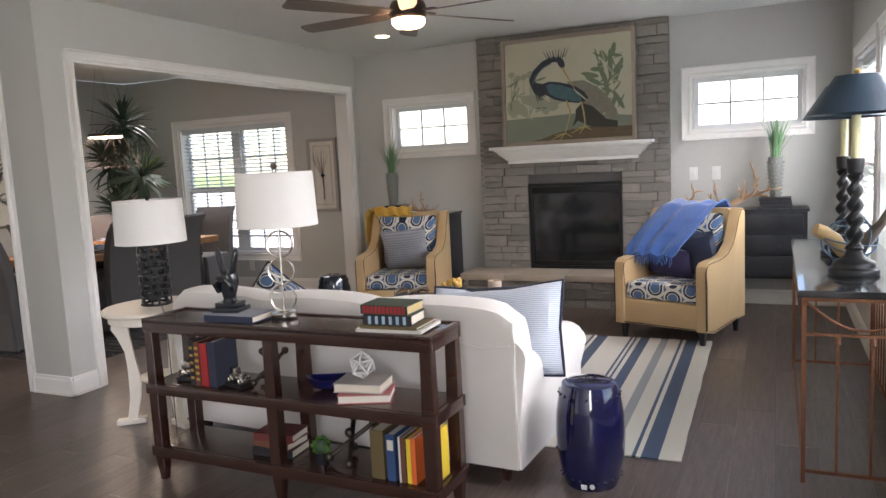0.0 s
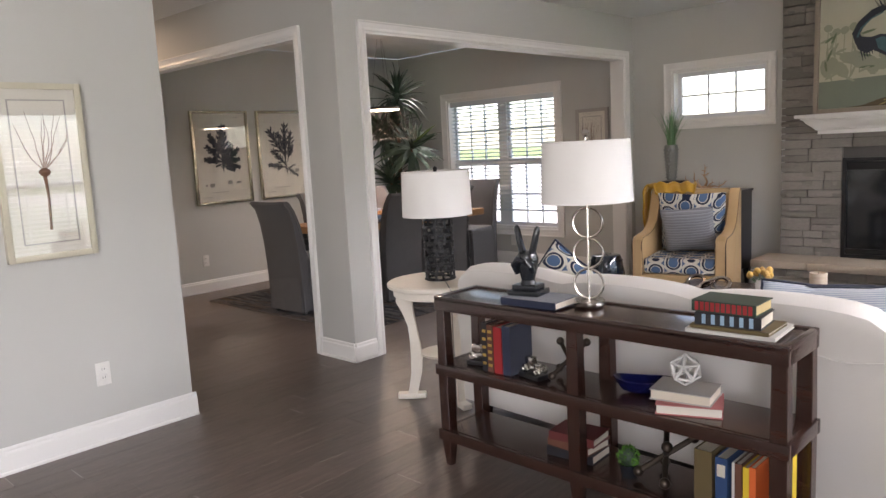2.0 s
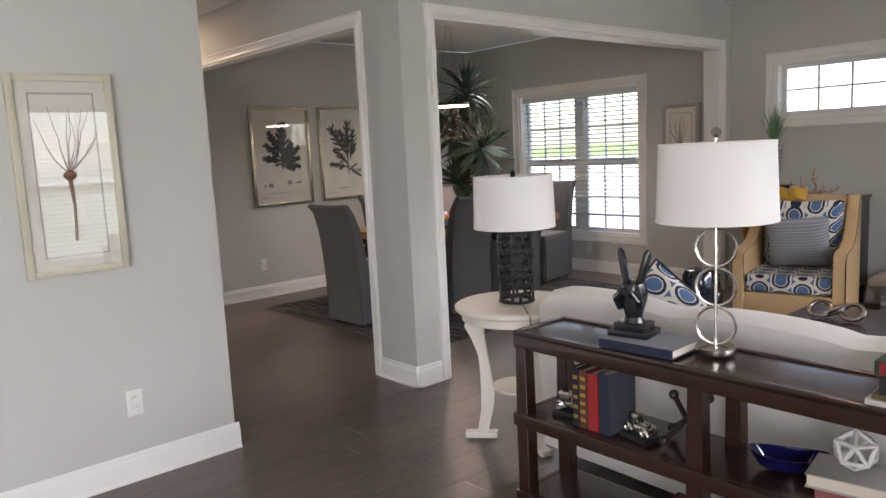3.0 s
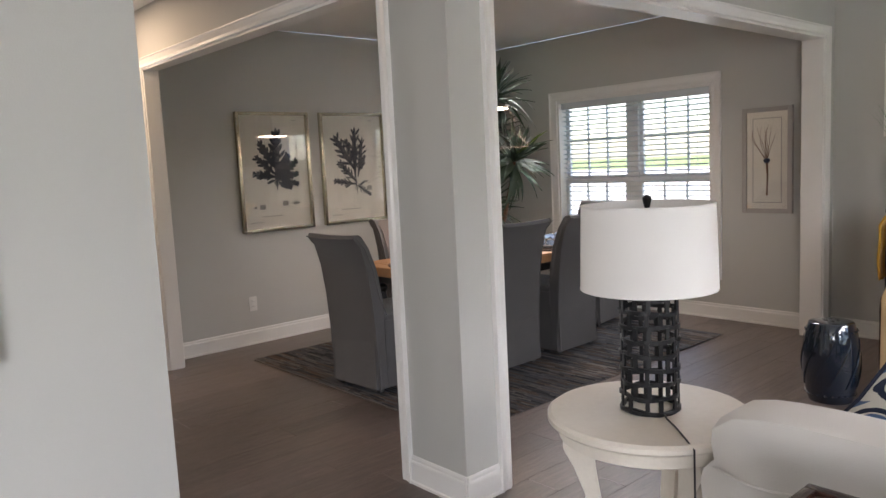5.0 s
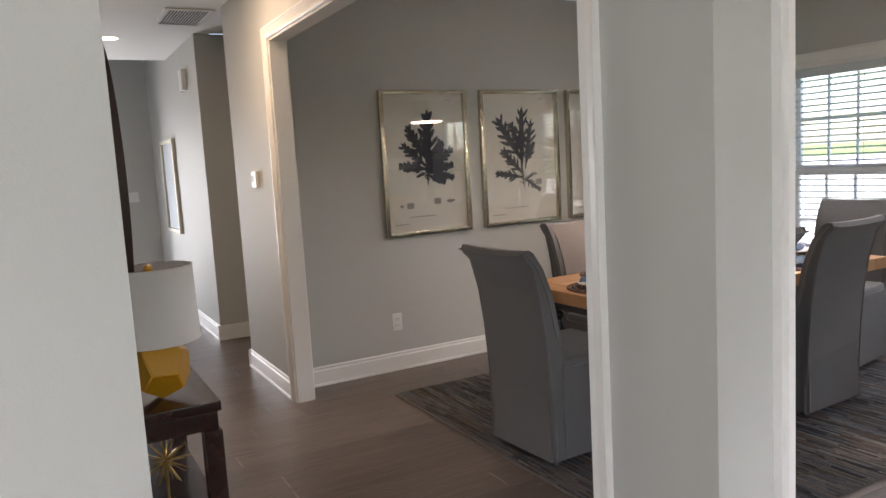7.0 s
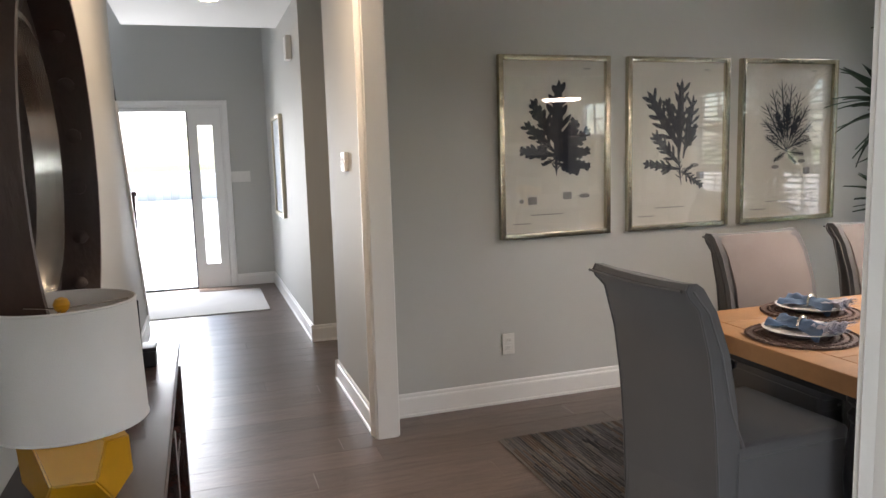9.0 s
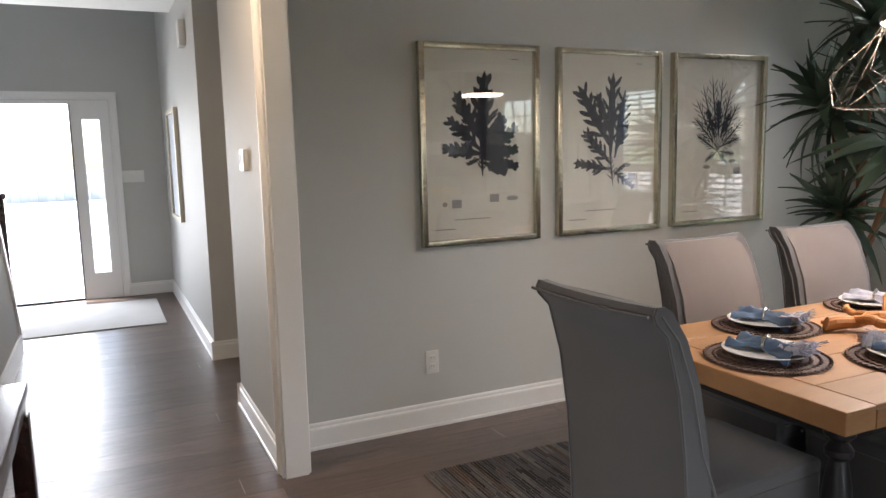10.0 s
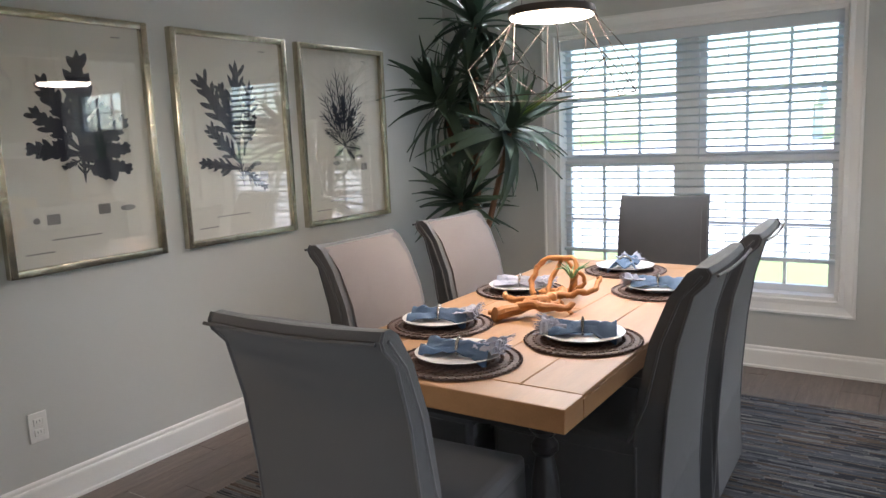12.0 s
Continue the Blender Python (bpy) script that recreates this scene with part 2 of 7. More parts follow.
NICKEL = mat("brushed_nickel", (0.62, 0.58, 0.54), 0.22, 1.0, fine=0.05)
BLACKCERAMIC = mat("black_ceramic", (0.012, 0.015, 0.020), 0.25, coat=0.3, fine=0.1)
CREAMWOOD = mat("chipped_cream_paint", (0.80, 0.75, 0.67), 0.45, col2=(0.72, 0.66, 0.58), scale=12, bump=0.3, bscale=60, fine=0.05)
NAVYGLAZE = mat("navy_glaze", (0.006, 0.008, 0.062), 0.07, coat=1.0, fine=0.15)
TEALGLAZE = mat("dark_teal_glaze", (0.008, 0.018, 0.036), 0.08, coat=1.0, fine=0.15)
TAN = mat("tan_leather", (0.52, 0.36, 0.19), 0.5, col2=(0.47, 0.32, 0.165), scale=5, bump=0.25, bscale=180, fine=0.05)
NAILHEAD = mat("dark_nailhead", (0.06, 0.04, 0.03), 0.35, 0.8)
NAVY = mat("navy_cloth", (0.011, 0.018, 0.048), 0.9, bump=0.4, bscale=300, sheen=0.3)
BLUE = mat("blue_knit", (0.035, 0.115, 0.36), 0.95, col2=(0.025, 0.085, 0.29), scale=25, bump=0.9, bscale=160, sheen=0.4)
MUSTARD = mat("mustard_knit", (0.58, 0.33, 0.030), 0.95, col2=(0.48, 0.26, 0.02), scale=20, bump=0.8, bscale=160, sheen=0.4)
BLACKPAINT = mat("black_cabinet_paint", (0.012, 0.014, 0.020), 0.3, coat=0.2, fine=0.2)
SLIPCOVER = mat("charcoal_slipcover", (0.082, 0.079, 0.081), 0.95, col2=(0.060, 0.059, 0.062), scale=7, bump=0.5, bscale=350, sheen=0.3, fine=0.08)
TAUPE = mat("taupe_slipcover_front", (0.150, 0.122, 0.112), 0.95, col2=(0.118, 0.096, 0.088), scale=7, bump=0.5, bscale=350, sheen=0.3, fine=0.06)
PIPING = mat("dark_piping", (0.05, 0.048, 0.048), 0.9)
OAK = mat("honey_oak", (0.37, 0.195, 0.085), 0.48, col2=(0.25, 0.13, 0.056), scale=3, stretch=(9, 0.8, 9), bump=0.2, bscale=26, fine=0.12, vary=0.10)
BLACKLEG = mat("black_turned_wood", (0.014, 0.014, 0.016), 0.35)
SILVERLEAF = mat("silver_leaf", (0.66, 0.62, 0.50), 0.27, 1.0, col2=(0.36, 0.31, 0.22), scale=28, bump=1.0, bscale=42, fine=0.2)
PAPER = mat("cream_print_paper", (0.78, 0.75, 0.68), 0.9, fine=0.02)
INK = mat("dark_blue_ink", (0.035, 0.042, 0.065), 0.85, col2=(0.016, 0.018, 0.028), scale=20)
PALEINK = mat("pale_grey_ink", (0.30, 0.29, 0.28), 0.9)
GLASS = glass_mat("window_glass", alpha=0.02)
PICGLASS = glass_mat("picture_glass", alpha=0.08)
BLINDSLAT = mat("white_blind_slat", (0.66, 0.71, 0.74), 0.5, fine=0.02)
VINYL = mat("white_vinyl", (0.74, 0.75, 0.76), 0.4, fine=0.02)
COPPER = mat("rusted_copper_iron", (0.33, 0.135, 0.065), 0.5, 0.55, col2=(0.13, 0.06, 0.04), scale=16, bump=0.5, bscale=90, fine=0.2)
MARBLE = mat("black_marble", (0.035, 0.036, 0.040), 0.12, col2=(0.012, 0.012, 0.014), scale=5, coat=0.5, fine=0.2)
LEAF = mat("dark_green_leaf", (0.045, 0.078, 0.048), 0.62, col2=(0.026, 0.050, 0.032), scale=10, fine=0.2, vary=0.4)
YELLOWLEAF = mat("lime_green_leaf", (0.16, 0.24, 0.03), 0.45, vary=0.2)
TRUNK = mat("brown_trunk", (0.19, 0.10, 0.06), 0.9, bump=0.8, bscale=40)
GRASSLEAF = mat("pale_green_blade", (0.11, 0.24, 0.10), 0.5, col2=(0.16, 0.30, 0.17), vary=0.3)
VASE = mat("grey_green_vase", (0.22, 0.23, 0.22), 0.35, coat=0.2, fine=0.15)
DRIFT = mat("pale_driftwood", (0.50, 0.34, 0.21), 0.85, col2=(0.33, 0.20, 0.12), scale=14, bump=0.6, bscale=50)
ROOT = mat("orange_root_wood", (0.510, 0.230, 0.076), 0.7, col2=(0.323, 0.128, 0.038), scale=14, bump=0.6, bscale=50)
IVORY = mat("ivory_wax", (0.66, 0.62, 0.36), 0.5)
WHITEGLAZE = mat("white_glaze", (0.80, 0.78, 0.76), 0.15, coat=0.6)
DENIM = mat("denim_napkin", (0.065, 0.11, 0.20), 0.95, col2=(0.12, 0.18, 0.28), scale=18, bump=0.7, bscale=260)
FRAY = mat("pale_frayed_napkin", (0.46, 0.45, 0.50), 0.95, col2=(0.20, 0.24, 0.36), scale=22, bump=0.8, bscale=200)
WICKER = mat("dark_woven_wicker", (0.12, 0.068, 0.052), 0.7, col2=(0.045, 0.025, 0.020), scale=60, bump=1.0, bscale=120)
ORANGE = mat("golden_orange_ceramic", (0.68, 0.34, 0.015), 0.28, coat=0.5, fine=0.03)
PLASTIC = mat("white_plastic", (0.78, 0.77, 0.74), 0.35)
RED = mat("red_cloth_cover", (0.33, 0.018, 0.022), 0.6)
GRASS = mat("lawn_grass", (0.15, 0.20, 0.07), 0.95, col2=(0.11, 0.16, 0.05), scale=2, bump=0.8, bscale=30)
CONCRETE = mat("pale_concrete", (0.48, 0.47, 0.44), 0.9, bump=0.4)
LAMPGLOW = glow("warm_frosted_bulb", (1.0, 0.62, 0.36), 9)
DISCGLOW = glow("pendant_diffuser", (1.0, 0.80, 0.62), 7)
SPOTGLOW = glow("recessed_lamp", (1.0, 0.80, 0.52), 6)
CREAM, NAVYC, GREYC = (0.66, 0.62, 0.54), (0.018, 0.05, 0.12), (0.30, 0.31, 0.32)
RUGSTRIPE = striped("striped_rug_weave", [(0, CREAM), (.15, NAVYC), (.27, CREAM), (.305, NAVYC), (.335, CREAM), (.46, GREYC), (.54, CREAM), (.67, NAVYC), (.77, CREAM), (.81, NAVYC), (.835, CREAM), (.86, NAVYC), (.885, CREAM)], 0, 0.64)
TICKING = striped("blue_ticking_stripe", [(0, (0.62, 0.66, 0.72)), (.62, (0.34, 0.41, 0.56))], 2, 0.009)
GREYSTRIPE = striped("grey_ribbed_cloth", [(0, (0.22, 0.23, 0.26)), (.5, (0.30, 0.31, 0.34)), (.8, (0.15, 0.16, 0.19))], 2, 0.022)


def medallions(name):
    """Cream cloth with rows of blue discs ringed in navy."""
    m = mat(name, (0.62, 0.60, 0.54), 0.9, bump=0.3, bscale=300)
    ns, ln = m.node_tree.nodes, m.node_tree.links
    co = next(n for n in ns if n.type == "TEX_COORD")
    sp = ns.new("ShaderNodeSeparateXYZ")
    ln.new(co.outputs["Object"], sp.inputs[0])

    def op(kind, a, b=None):
        n = ns.new("ShaderNodeMath")
        n.operation = kind
        for i, v in enumerate((a, b)):
            if v is None:
                continue
            if isinstance(v, (int, float)):
                n.inputs[i].default_value = v
            else:
                ln.new(v, n.inputs[i])
        return n.outputs[0]
    s = 0.135
    u = op("ADD", sp.outputs[0], 3.0)
    v = op("ADD", op("ADD", sp.outputs[1], sp.outputs[2]), 3.0)
    col = op("FLOOR", op("DIVIDE", u, s))
    v = op("ADD", v, op("MULTIPLY", op("MODULO", col, 2.0), s * 0.45))
    fu = op("SUBTRACT", op("FRACT", op("DIVIDE", u, s)), 0.5)
    fv = op("SUBTRACT", op("FRACT", op("DIVIDE", v, s * 0.9)), 0.5)
    d = op("SQRT", op("ADD", op("MULTIPLY", fu, fu), op("MULTIPLY", fv, fv)))
    ramp = ns.new("ShaderNodeValToRGB")
    ramp.color_ramp.interpolation = "CONSTANT"
    el = ramp.color_ramp.elements
    el[0].position, el[0].color = 0, (0.075, 0.14, 0.27, 1)
    el[1].position, el[1].color = 0.27, (0.62, 0.60, 0.54, 1)
    for p, c in ((0.31, (0.012, 0.02, 0.05, 1)), (0.42, (0.62, 0.60, 0.54, 1)), (0.58, (0.075, 0.13, 0.24, 1))):
        el.new(p).color = c
    ln.new(d, ramp.inputs[0])
    hsv = next(n for n in ns if n.type == "HUE_SAT")
    ln.new(ramp.outputs[0], hsv.inputs["Color"])
    return m


MEDALLION = medallions("medallion_cloth")
ARMFABRIC = TAN


def rugweave(name):
    m = mat(name, (0.085, 0.085, 0.09), 0.95, col2=(0.20, 0.17, 0.15), scale=14, stretch=(1.2, 14, 1), bump=1.0, bscale=60, fine=0.5)
    return m


WOVENRUG = rugweave("dark_woven_rug")


def plain(name, col, rough=0.6, metal=0.0):
    return mat(name, col, rough, metal, fine=0.05, bump=0.1, bscale=200)

# ---- the shell of the house ----
YB, XC, YH, XA = 7.155, -4.192, 3.42, -7.54
CEIL, HEAD = 2.53, 2.137
XE, YS, XD = 0.46, 2.27, -12.20
T, TH = 0.13, 0.095
XRE, XRW = -8.34, -9.35


def wall_with_holes(name, axis, at, thick, a0, a1, z0, z1, holes):
    """A wall across axis at `at`, from a0 to a1, with openings (a0, a1, z0, z1)."""
    bm = bmesh.new()
    cuts = sorted({a0, a1, *[h[0] for h in holes], *[h[1] for h in holes]})
    for u0, u1 in zip(cuts, cuts[1:]):
        zs = [(z0, z1)]
        for h in holes:
            if h[0] <= u0 + 1e-6 and h[1] >= u1 - 1e-6:
                zs = [s for lo, hi in zs for s in ((lo, min(hi, h[2])), (max(lo, h[3]), hi)) if s[1] - s[0] > 1e-4]
        for lo, hi in zs:
            if axis == "x":
                bx(bm, min(at, at + thick), max(at, at + thick), u0, u1, lo, hi)
            else:
                bx(bm, u0, u1, min(at, at + thick), max(at, at + thick), lo, hi)
    bmesh.ops.remove_doubles(bm, verts=bm.verts, dist=1e-5)
    # inner faces where two blocks meet are dropped
    seen = {}
    for f in bm.faces:
        seen.setdefault(tuple(round(c, 4) for c in f.calc_center_median()), []).append(f)
    bmesh.ops.delete(bm, geom=[f for fs in seen.values() if len(fs) > 1 for f in fs], context="FACES_ONLY")
    return structure(name, bm, WALL)


C1A, C1B = 3.668, 6.975       # cased opening in the living room wall
C2A, C2B = -7.30, -4.60    # cased opening towards the hall
W1 = (-3.785, -2.90, 1.50, 1.972)
W2 = (-0.786, 0.122, 1.522, 2.007)
WD = (-6.72, -5.125, 0.41, 1.93)
EAST = [(5.45, 6.75), (4.0, 5.3), (2.55, 3.85)]
EZ = (0.42, 2.0)

wall_with_holes("wall_north", "y", YB, 0.16, XA - T, XE + 0.16, 0, CEIL, [W1, W2, WD])
# The southernmost opening is unseen, added to let the kitchen fill in.
wall_with_holes("wall_east", "x", XE, 0.16, -3.4, YB, 0, CEIL, [(a, b, *EZ) for a, b in EAST] + [(-2.9, -0.3, 0.5, 2.3)])
wall_with_holes("wall_living_dining", "x", XC, -0.14, YH, YB, 0, CEIL, [(C1A, C1B, 0, HEAD)])
wall_with_holes("wall_dining_hall", "y", YH, TH, XA, XC - 0.14, 0, CEIL, [(C2A, C2B, 0, HEAD)])
wall_with_holes("wall_dining_west", "x", XA, -T, YH + TH, YB, 0, CEIL, [])
wall_with_holes("wall_foreground", "x", XC, -T, -3.4, YS, 0, CEIL, [])
wall_with_holes("wall_hall_south", "y", YS, -T, -8.15, XC - T, 0, CEIL, [])
wall_with_holes("wall_hall_north", "y", YH, T, XRE, XA, 0, CEIL, [])
wall_with_holes("wall_foyer_north", "y", YH, T, XD, XRW, 0, 5.2, [])
wall_with_holes("wall_recess_west", "x", XRW, -T, YH + T, 5.2, 0, CEIL, [(4.0, 4.8, 0, 2.03)])
wall_with_holes("wall_recess_east", "x", XRE, T, YH + T, 5.2, 0, CEIL, [])
wall_with_holes("wall_recess_north", "y", 5.2, T, XRW - T, XRE + T, 0, CEIL, [])
wall_with_holes("wall_front", "x", XD, -0.16, -0.2, YH + T, 0, 5.2, [(1.79, 2.61, 0, 1.90), (2.69, 2.86, 0.25, 1.755)])
wall_with_holes("wall_foyer_south", "y", 0.9, -T, XD, -8.15, 0, 5.2, [])
wall_with_holes("wall_stair_end", "x", -8.15, T, 0.9, YS - T, 0, 5.2, [])
wall_with_holes("wall_south", "y", -3.4, -T, XC - T, XE + 0.16, 0, CEIL, [])

structure("ceiling", box(XC, XE, -3.4, YB, CEIL, CEIL + 0.2), CEILING)
structure("ceiling_dining", box(XA, XC - 0.14, YH + TH, YB, CEIL + 0.001, CEIL + 0.2), CEILING)
structure("ceiling_hall", box(-10.80, XC - 0.001, YS - T, YH, CEIL, CEIL + 0.2), CEILING)
structure("ceiling_recess", box(XRW, XRE, YH + 0.001, 5.2, CEIL + 0.002, CEIL + 0.2), CEILING)
structure("ceiling_foyer", box(XD, -8.0, 0.9, YH, 5.2, 5.4), CEILING)
structure("wall_upper_hall", box(-10.80, -10.68, YS - T, YH, CEIL + 0.2, 5.2), WALL)
structure("floor", box(XD, XE, -3.4, YB, -0.12, -0.012), SUBFLOOR)
structure("floor_recess", box(XRW, XRE, YH, 5.2, -0.011, -0.001), FLOORBOARD)
structure("ground", box(-400, 400, -400, 400, -0.5, -0.30), GRASS)
structure("pavement", box(-16.5, XD - 0.16, -1, 5, -0.3, -0.16, 0.01), CONCRETE)
structure("road", box(-26, -20, -60, 60, -0.3, -0.27), CONCRETE)


def board_run(name, pts, inward):
    """A moulded baseboard along a straight run; inward is the way the face looks."""
    (x0, y0), (x1, y1) = pts
    a, b, n = Vector((x0, y0, 0)), Vector((x1, y1, 0)), Vector((*inward, 0))
    prof = [(0, 0), (0.020, 0), (0.020, 0.012), (0.014, 0.016), (0.014, 0.094), (0.012, 0.101), (0.008, 0.105), (0.008, 0.117), (0.004, 0.125), (0, 0.125)]
    bm = bmesh.new()
    loft(bm, [[p + n * d + Vector((0, 0, z)) for d, z in prof] for p in (a, b)])
    return structure(name, bm, TRIM)


runs = [((XC - 0.14, YB), (XA, YB), (0, -1)), ((XA, YH + TH), (XA, YB), (1, 0)), ((XC, YB), (-2.74, YB), (0, -1)), ((-0.94, YB), (XE, YB), (0, -1)),
        ((XE, -3.4), (XE, YB), (-1, 0)), ((XC, -3.4), (XC, YS + 0.02), (1, 0)), ((XC, YS), (-8.15, YS), (0, 1)), ((XC - 0.14, C1B + 0.02), (XC - 0.14, YB), (-1, 0)),
        ((C2A - 0.065, YH), (XRE, YH), (0, -1)), ((XRW, YH), (XD, YH), (0, -1)), ((XRW, YH - 0.02), (XRW, 3.93), (1, 0)), ((XRE, YH - 0.02), (XRE, 5.2), (-1, 0)),
        ((XD, 2.95), (XD, YH), (1, 0)), ((XA, YH + TH), (C2A - 0.065, YH + TH), (0, 1)), ((XC, YH - 0.02), (XC, C1A - 0.065), (1, 0)), ((XC + 0.02, YH), (-4.545, YH), (0, -1))]
for k, (a, b, n) in enumerate(runs):
    board_run("baseboard", (a, b), n)


def casing_profile(w):
    return [(0, 0), (0, 0.011), (0.006, 0.016), (w * 0.35, 0.012), (w * 0.8, 0.018), (w * 0.88, 0.024), (w, 0.024), (w, 0)]


def casing(name, axis, at, out, a0, a1, z0, z1, w, parent=None, bottom=False):
    """A mitred moulded frame round an opening, on the wall face at `at` that looks towards out."""
    prof = casing_profile(w)
    def place(u, z, d):
        return Vector((at + out * d, u, z)) if axis == "x" else Vector((u, at + out * d, z))
    corners = [(a0, z0, -1, -1 if bottom else 0), (a0, z1, -1, 1), (a1, z1, 1, 1), (a1, z0, 1, -1 if bottom else 0)]
    rings = [[place(u + su * o, z + sz * o, d) for o, d in prof] for u, z, su, sz in corners]
    bm = bmesh.new()
    loft(bm, rings, cap=not bottom, closed=bottom)
    return structure(name, bm, TRIM, parent)


def lining(name, axis, c0, c1, a0, a1, z0, z1, parent=None, bottom=False, t=0.014):
    bm = bmesh.new()
    def q(u0, u1, lo, hi):
        if axis == "x":
            bx(bm, c0, c1, u0, u1, lo, hi)
        else:
            bx(bm, u0, u1, c0, c1, lo, hi)
    q(a0, a0 + t, z0, z1)
    q(a1 - t, a1, z0, z1)
    q(a0 + t, a1 - t, z1 - t, z1)
    if bottom:
        q(a0 + t, a1 - t, z0, z0 + t)
    return structure(name, bm, TRIM, parent)


casing("trim", "x", XC, 1, C1A, C1B, 0, HEAD, 0.065)
casing("trim", "x", XC - 0.14, -1, C1A, C1B, 0, HEAD, 0.05)
lining("trim", "x", XC - 0.142, XC + 0.002, C1A, C1B, 0, HEAD)
casing("trim", "y", YH, -1, C2A, C2B, 0, HEAD, 0.065)
casing("trim", "y", YH + TH, 1, C2A, C2B, 0, HEAD, 0.065)
lining("trim", "y", YH - 0.002, YH + TH + 0.002, C2A, C2B, 0, HEAD)


def window(number, axis, at, depth, out, a0, a1, z0, z1, cols, rows, sashes=1, lights=1, sill=True, cased=0.085):
    """A window with a moulded frame, sashes, glazing bars and panes; out is the side on which the room lies."""
    wnd = new("window_%d" % number)
    wnd["kind"] = "structure"
    casing("window_trim", axis, at, out, a0, a1, z0, z1, cased, wnd, bottom=True)
    lo, hi = sorted((at, at - out * depth))
    lining("window_frame", axis, lo, hi, a0, a1, z0, z1, wnd, bottom=True, t=0.02)
    def q(bm, u0, u1, za, zb, d0, d1, bev=0.0):
        e, g = sorted((at - out * d0, at - out * d1))
        if axis == "x":
            bx(bm, e, g, u0, u1, za, zb, bev)
        else:
            bx(bm, u0, u1, e, g, za, zb, bev)
        return bm
    a0, a1, z0, z1 = a0 + 0.02, a1 - 0.02, z0 + 0.02, z1 - 0.02
    gap = 0.10
    wide = (a1 - a0 - gap * (lights - 1)) / lights
    for k in range(lights):
        u0 = a0 + k * (wide + gap)
        u1 = u0 + wide
        if k:
            structure("mullion", q(bmesh.new(), u0 - gap, u0, z0, z1, 0.085, 0.15), VINYL, wnd)
        tall = (z1 - z0) / sashes
        for s in range(sashes):
            za, zb = z0 + s * tall, z0 + (s + 1) * tall
            d = 0.085 if s == 0 else 0.11
            bm = bmesh.new()
            f = 0.038
            q(bm, u0, u0 + f, za, zb, d, d + 0.03)
            q(bm, u1 - f, u1, za, zb, d, d + 0.03)
            q(bm, u0 + f, u1 - f, za, za + f, d, d + 0.03)
            q(bm, u0 + f, u1 - f, zb - f, zb, d, d + 0.03)
            structure("sash", bm, VINYL, wnd)
            for i in range(1, cols):
                u = u0 + f + (u1 - u0 - 2 * f) * i / cols
                structure("glazing_bar", q(bmesh.new(), u - 0.008, u + 0.008, za + f, zb - f, d + 0.005, d + 0.024), VINYL, wnd)
            for j in range(1, rows):
                z = za + f + (zb - za - 2 * f) * j / rows
                structure("glazing_bar", q(bmesh.new(), u0 + f, u1 - f, z - 0.008, z + 0.008, d + 0.007, d + 0.022), VINYL, wnd)
            pane = structure("pane", q(bmesh.new(), u0 + f, u1 - f, za + f, zb - f, d + 0.013, d + 0.017), GLASS, wnd)
            pane.visible_shadow = False
    return wnd


window(1, "y", YB, 0.16, -1, *W1, 3, 2, cased=0.075)
window(2, "y", YB, 0.16, -1, *W2, 3, 2, cased=0.075)
window(3, "y", YB, 0.16, -1, *WD, 3, 2, sashes=2, lights=2)
for k, (a, b) in enumerate(EAST):
    window(4 + k, "x", XE, 0.16, -1, a, b, *EZ, 3, 2, sashes=2, lights=1, cased=0.07)


def blind(label, axis, at, out, a0, a1, z0, z1, pitch, slats_angle=12):
    th = thing("window_blind", label, "blind")
    def q(bm, u0, u1, za, zb, d0, d1, bev=0.0):
        e, g = sorted((at + out * d0, at + out * d1))
        if axis == "x":
            bx(bm, e, g, u0, u1, za, zb, bev)
        else:
            bx(bm, u0, u1, e, g, za, zb, bev)
        return bm
    part("headrail", q(bmesh.new(), a0, a1, z1 - 0.06, z1, -0.045, 0.012, 0.004), BLINDSLAT, th)
    part("bottom_rail", q(bmesh.new(), a0, a1, z0, z0 + 0.02, -0.042, 0.004, 0.004), BLINDSLAT, th)
    n = int((z1 - 0.07 - z0 - 0.02) / pitch)
    mesh = None
    for i in range(n):
        z = z0 + 0.02 + pitch * (i + 0.7)
        if mesh is None:
            bm = bmesh.new()
            ca, sa = math.cos(radians(slats_angle)), math.sin(radians(slats_angle))
            prof = [(-0.024, 0.0), (0, 0.003), (0.024, 0.0), (0.024, 0.003), (0, 0.006), (-0.024, 0.003)]
            rings = []
            for u in (a0 + 0.006, a1 - 0.006):
                rg = []
                for d, h in prof:
                    dd, hh = d * ca - h * sa, d * sa + h * ca
                    rg.append(Vector((out * dd, u, hh)) if axis == "x" else Vector((u, out * dd, hh)))
                rings.append(rg)
            loft(bm, rings)
            ob = part("slat", bm, BLINDSLAT, th)
            mesh = ob.data
        else:
            ob = new("slat", mesh)
            ob.parent = th
        ob.location = (at - out * 0.02, 0, z) if axis == "x" else (0, at - out * 0.02, z)
    for f in (0.08, 0.36, 0.64, 0.92):
        u = a0 + (a1 - a0) * f
        part("ladder_cord", q(bmesh.new(), u - 0.0015, u + 0.0015, z0, z1, 0.003, 0.005), BLINDSLAT, th)
    return th


blind("white slatted wooden blind half open over the dining room window", "y", YB + 0.045, -1, WD[0] + 0.022, WD[1] - 0.022, 0.60, WD[3] - 0.02, 0.045)
for a, b in EAST:
    blind("white slatted wooden blind open over the tall living room window", "x", XE + 0.045, -1, a + 0.022, b - 0.022, 0.45, EZ[1] - 0.02, 0.045, -14)

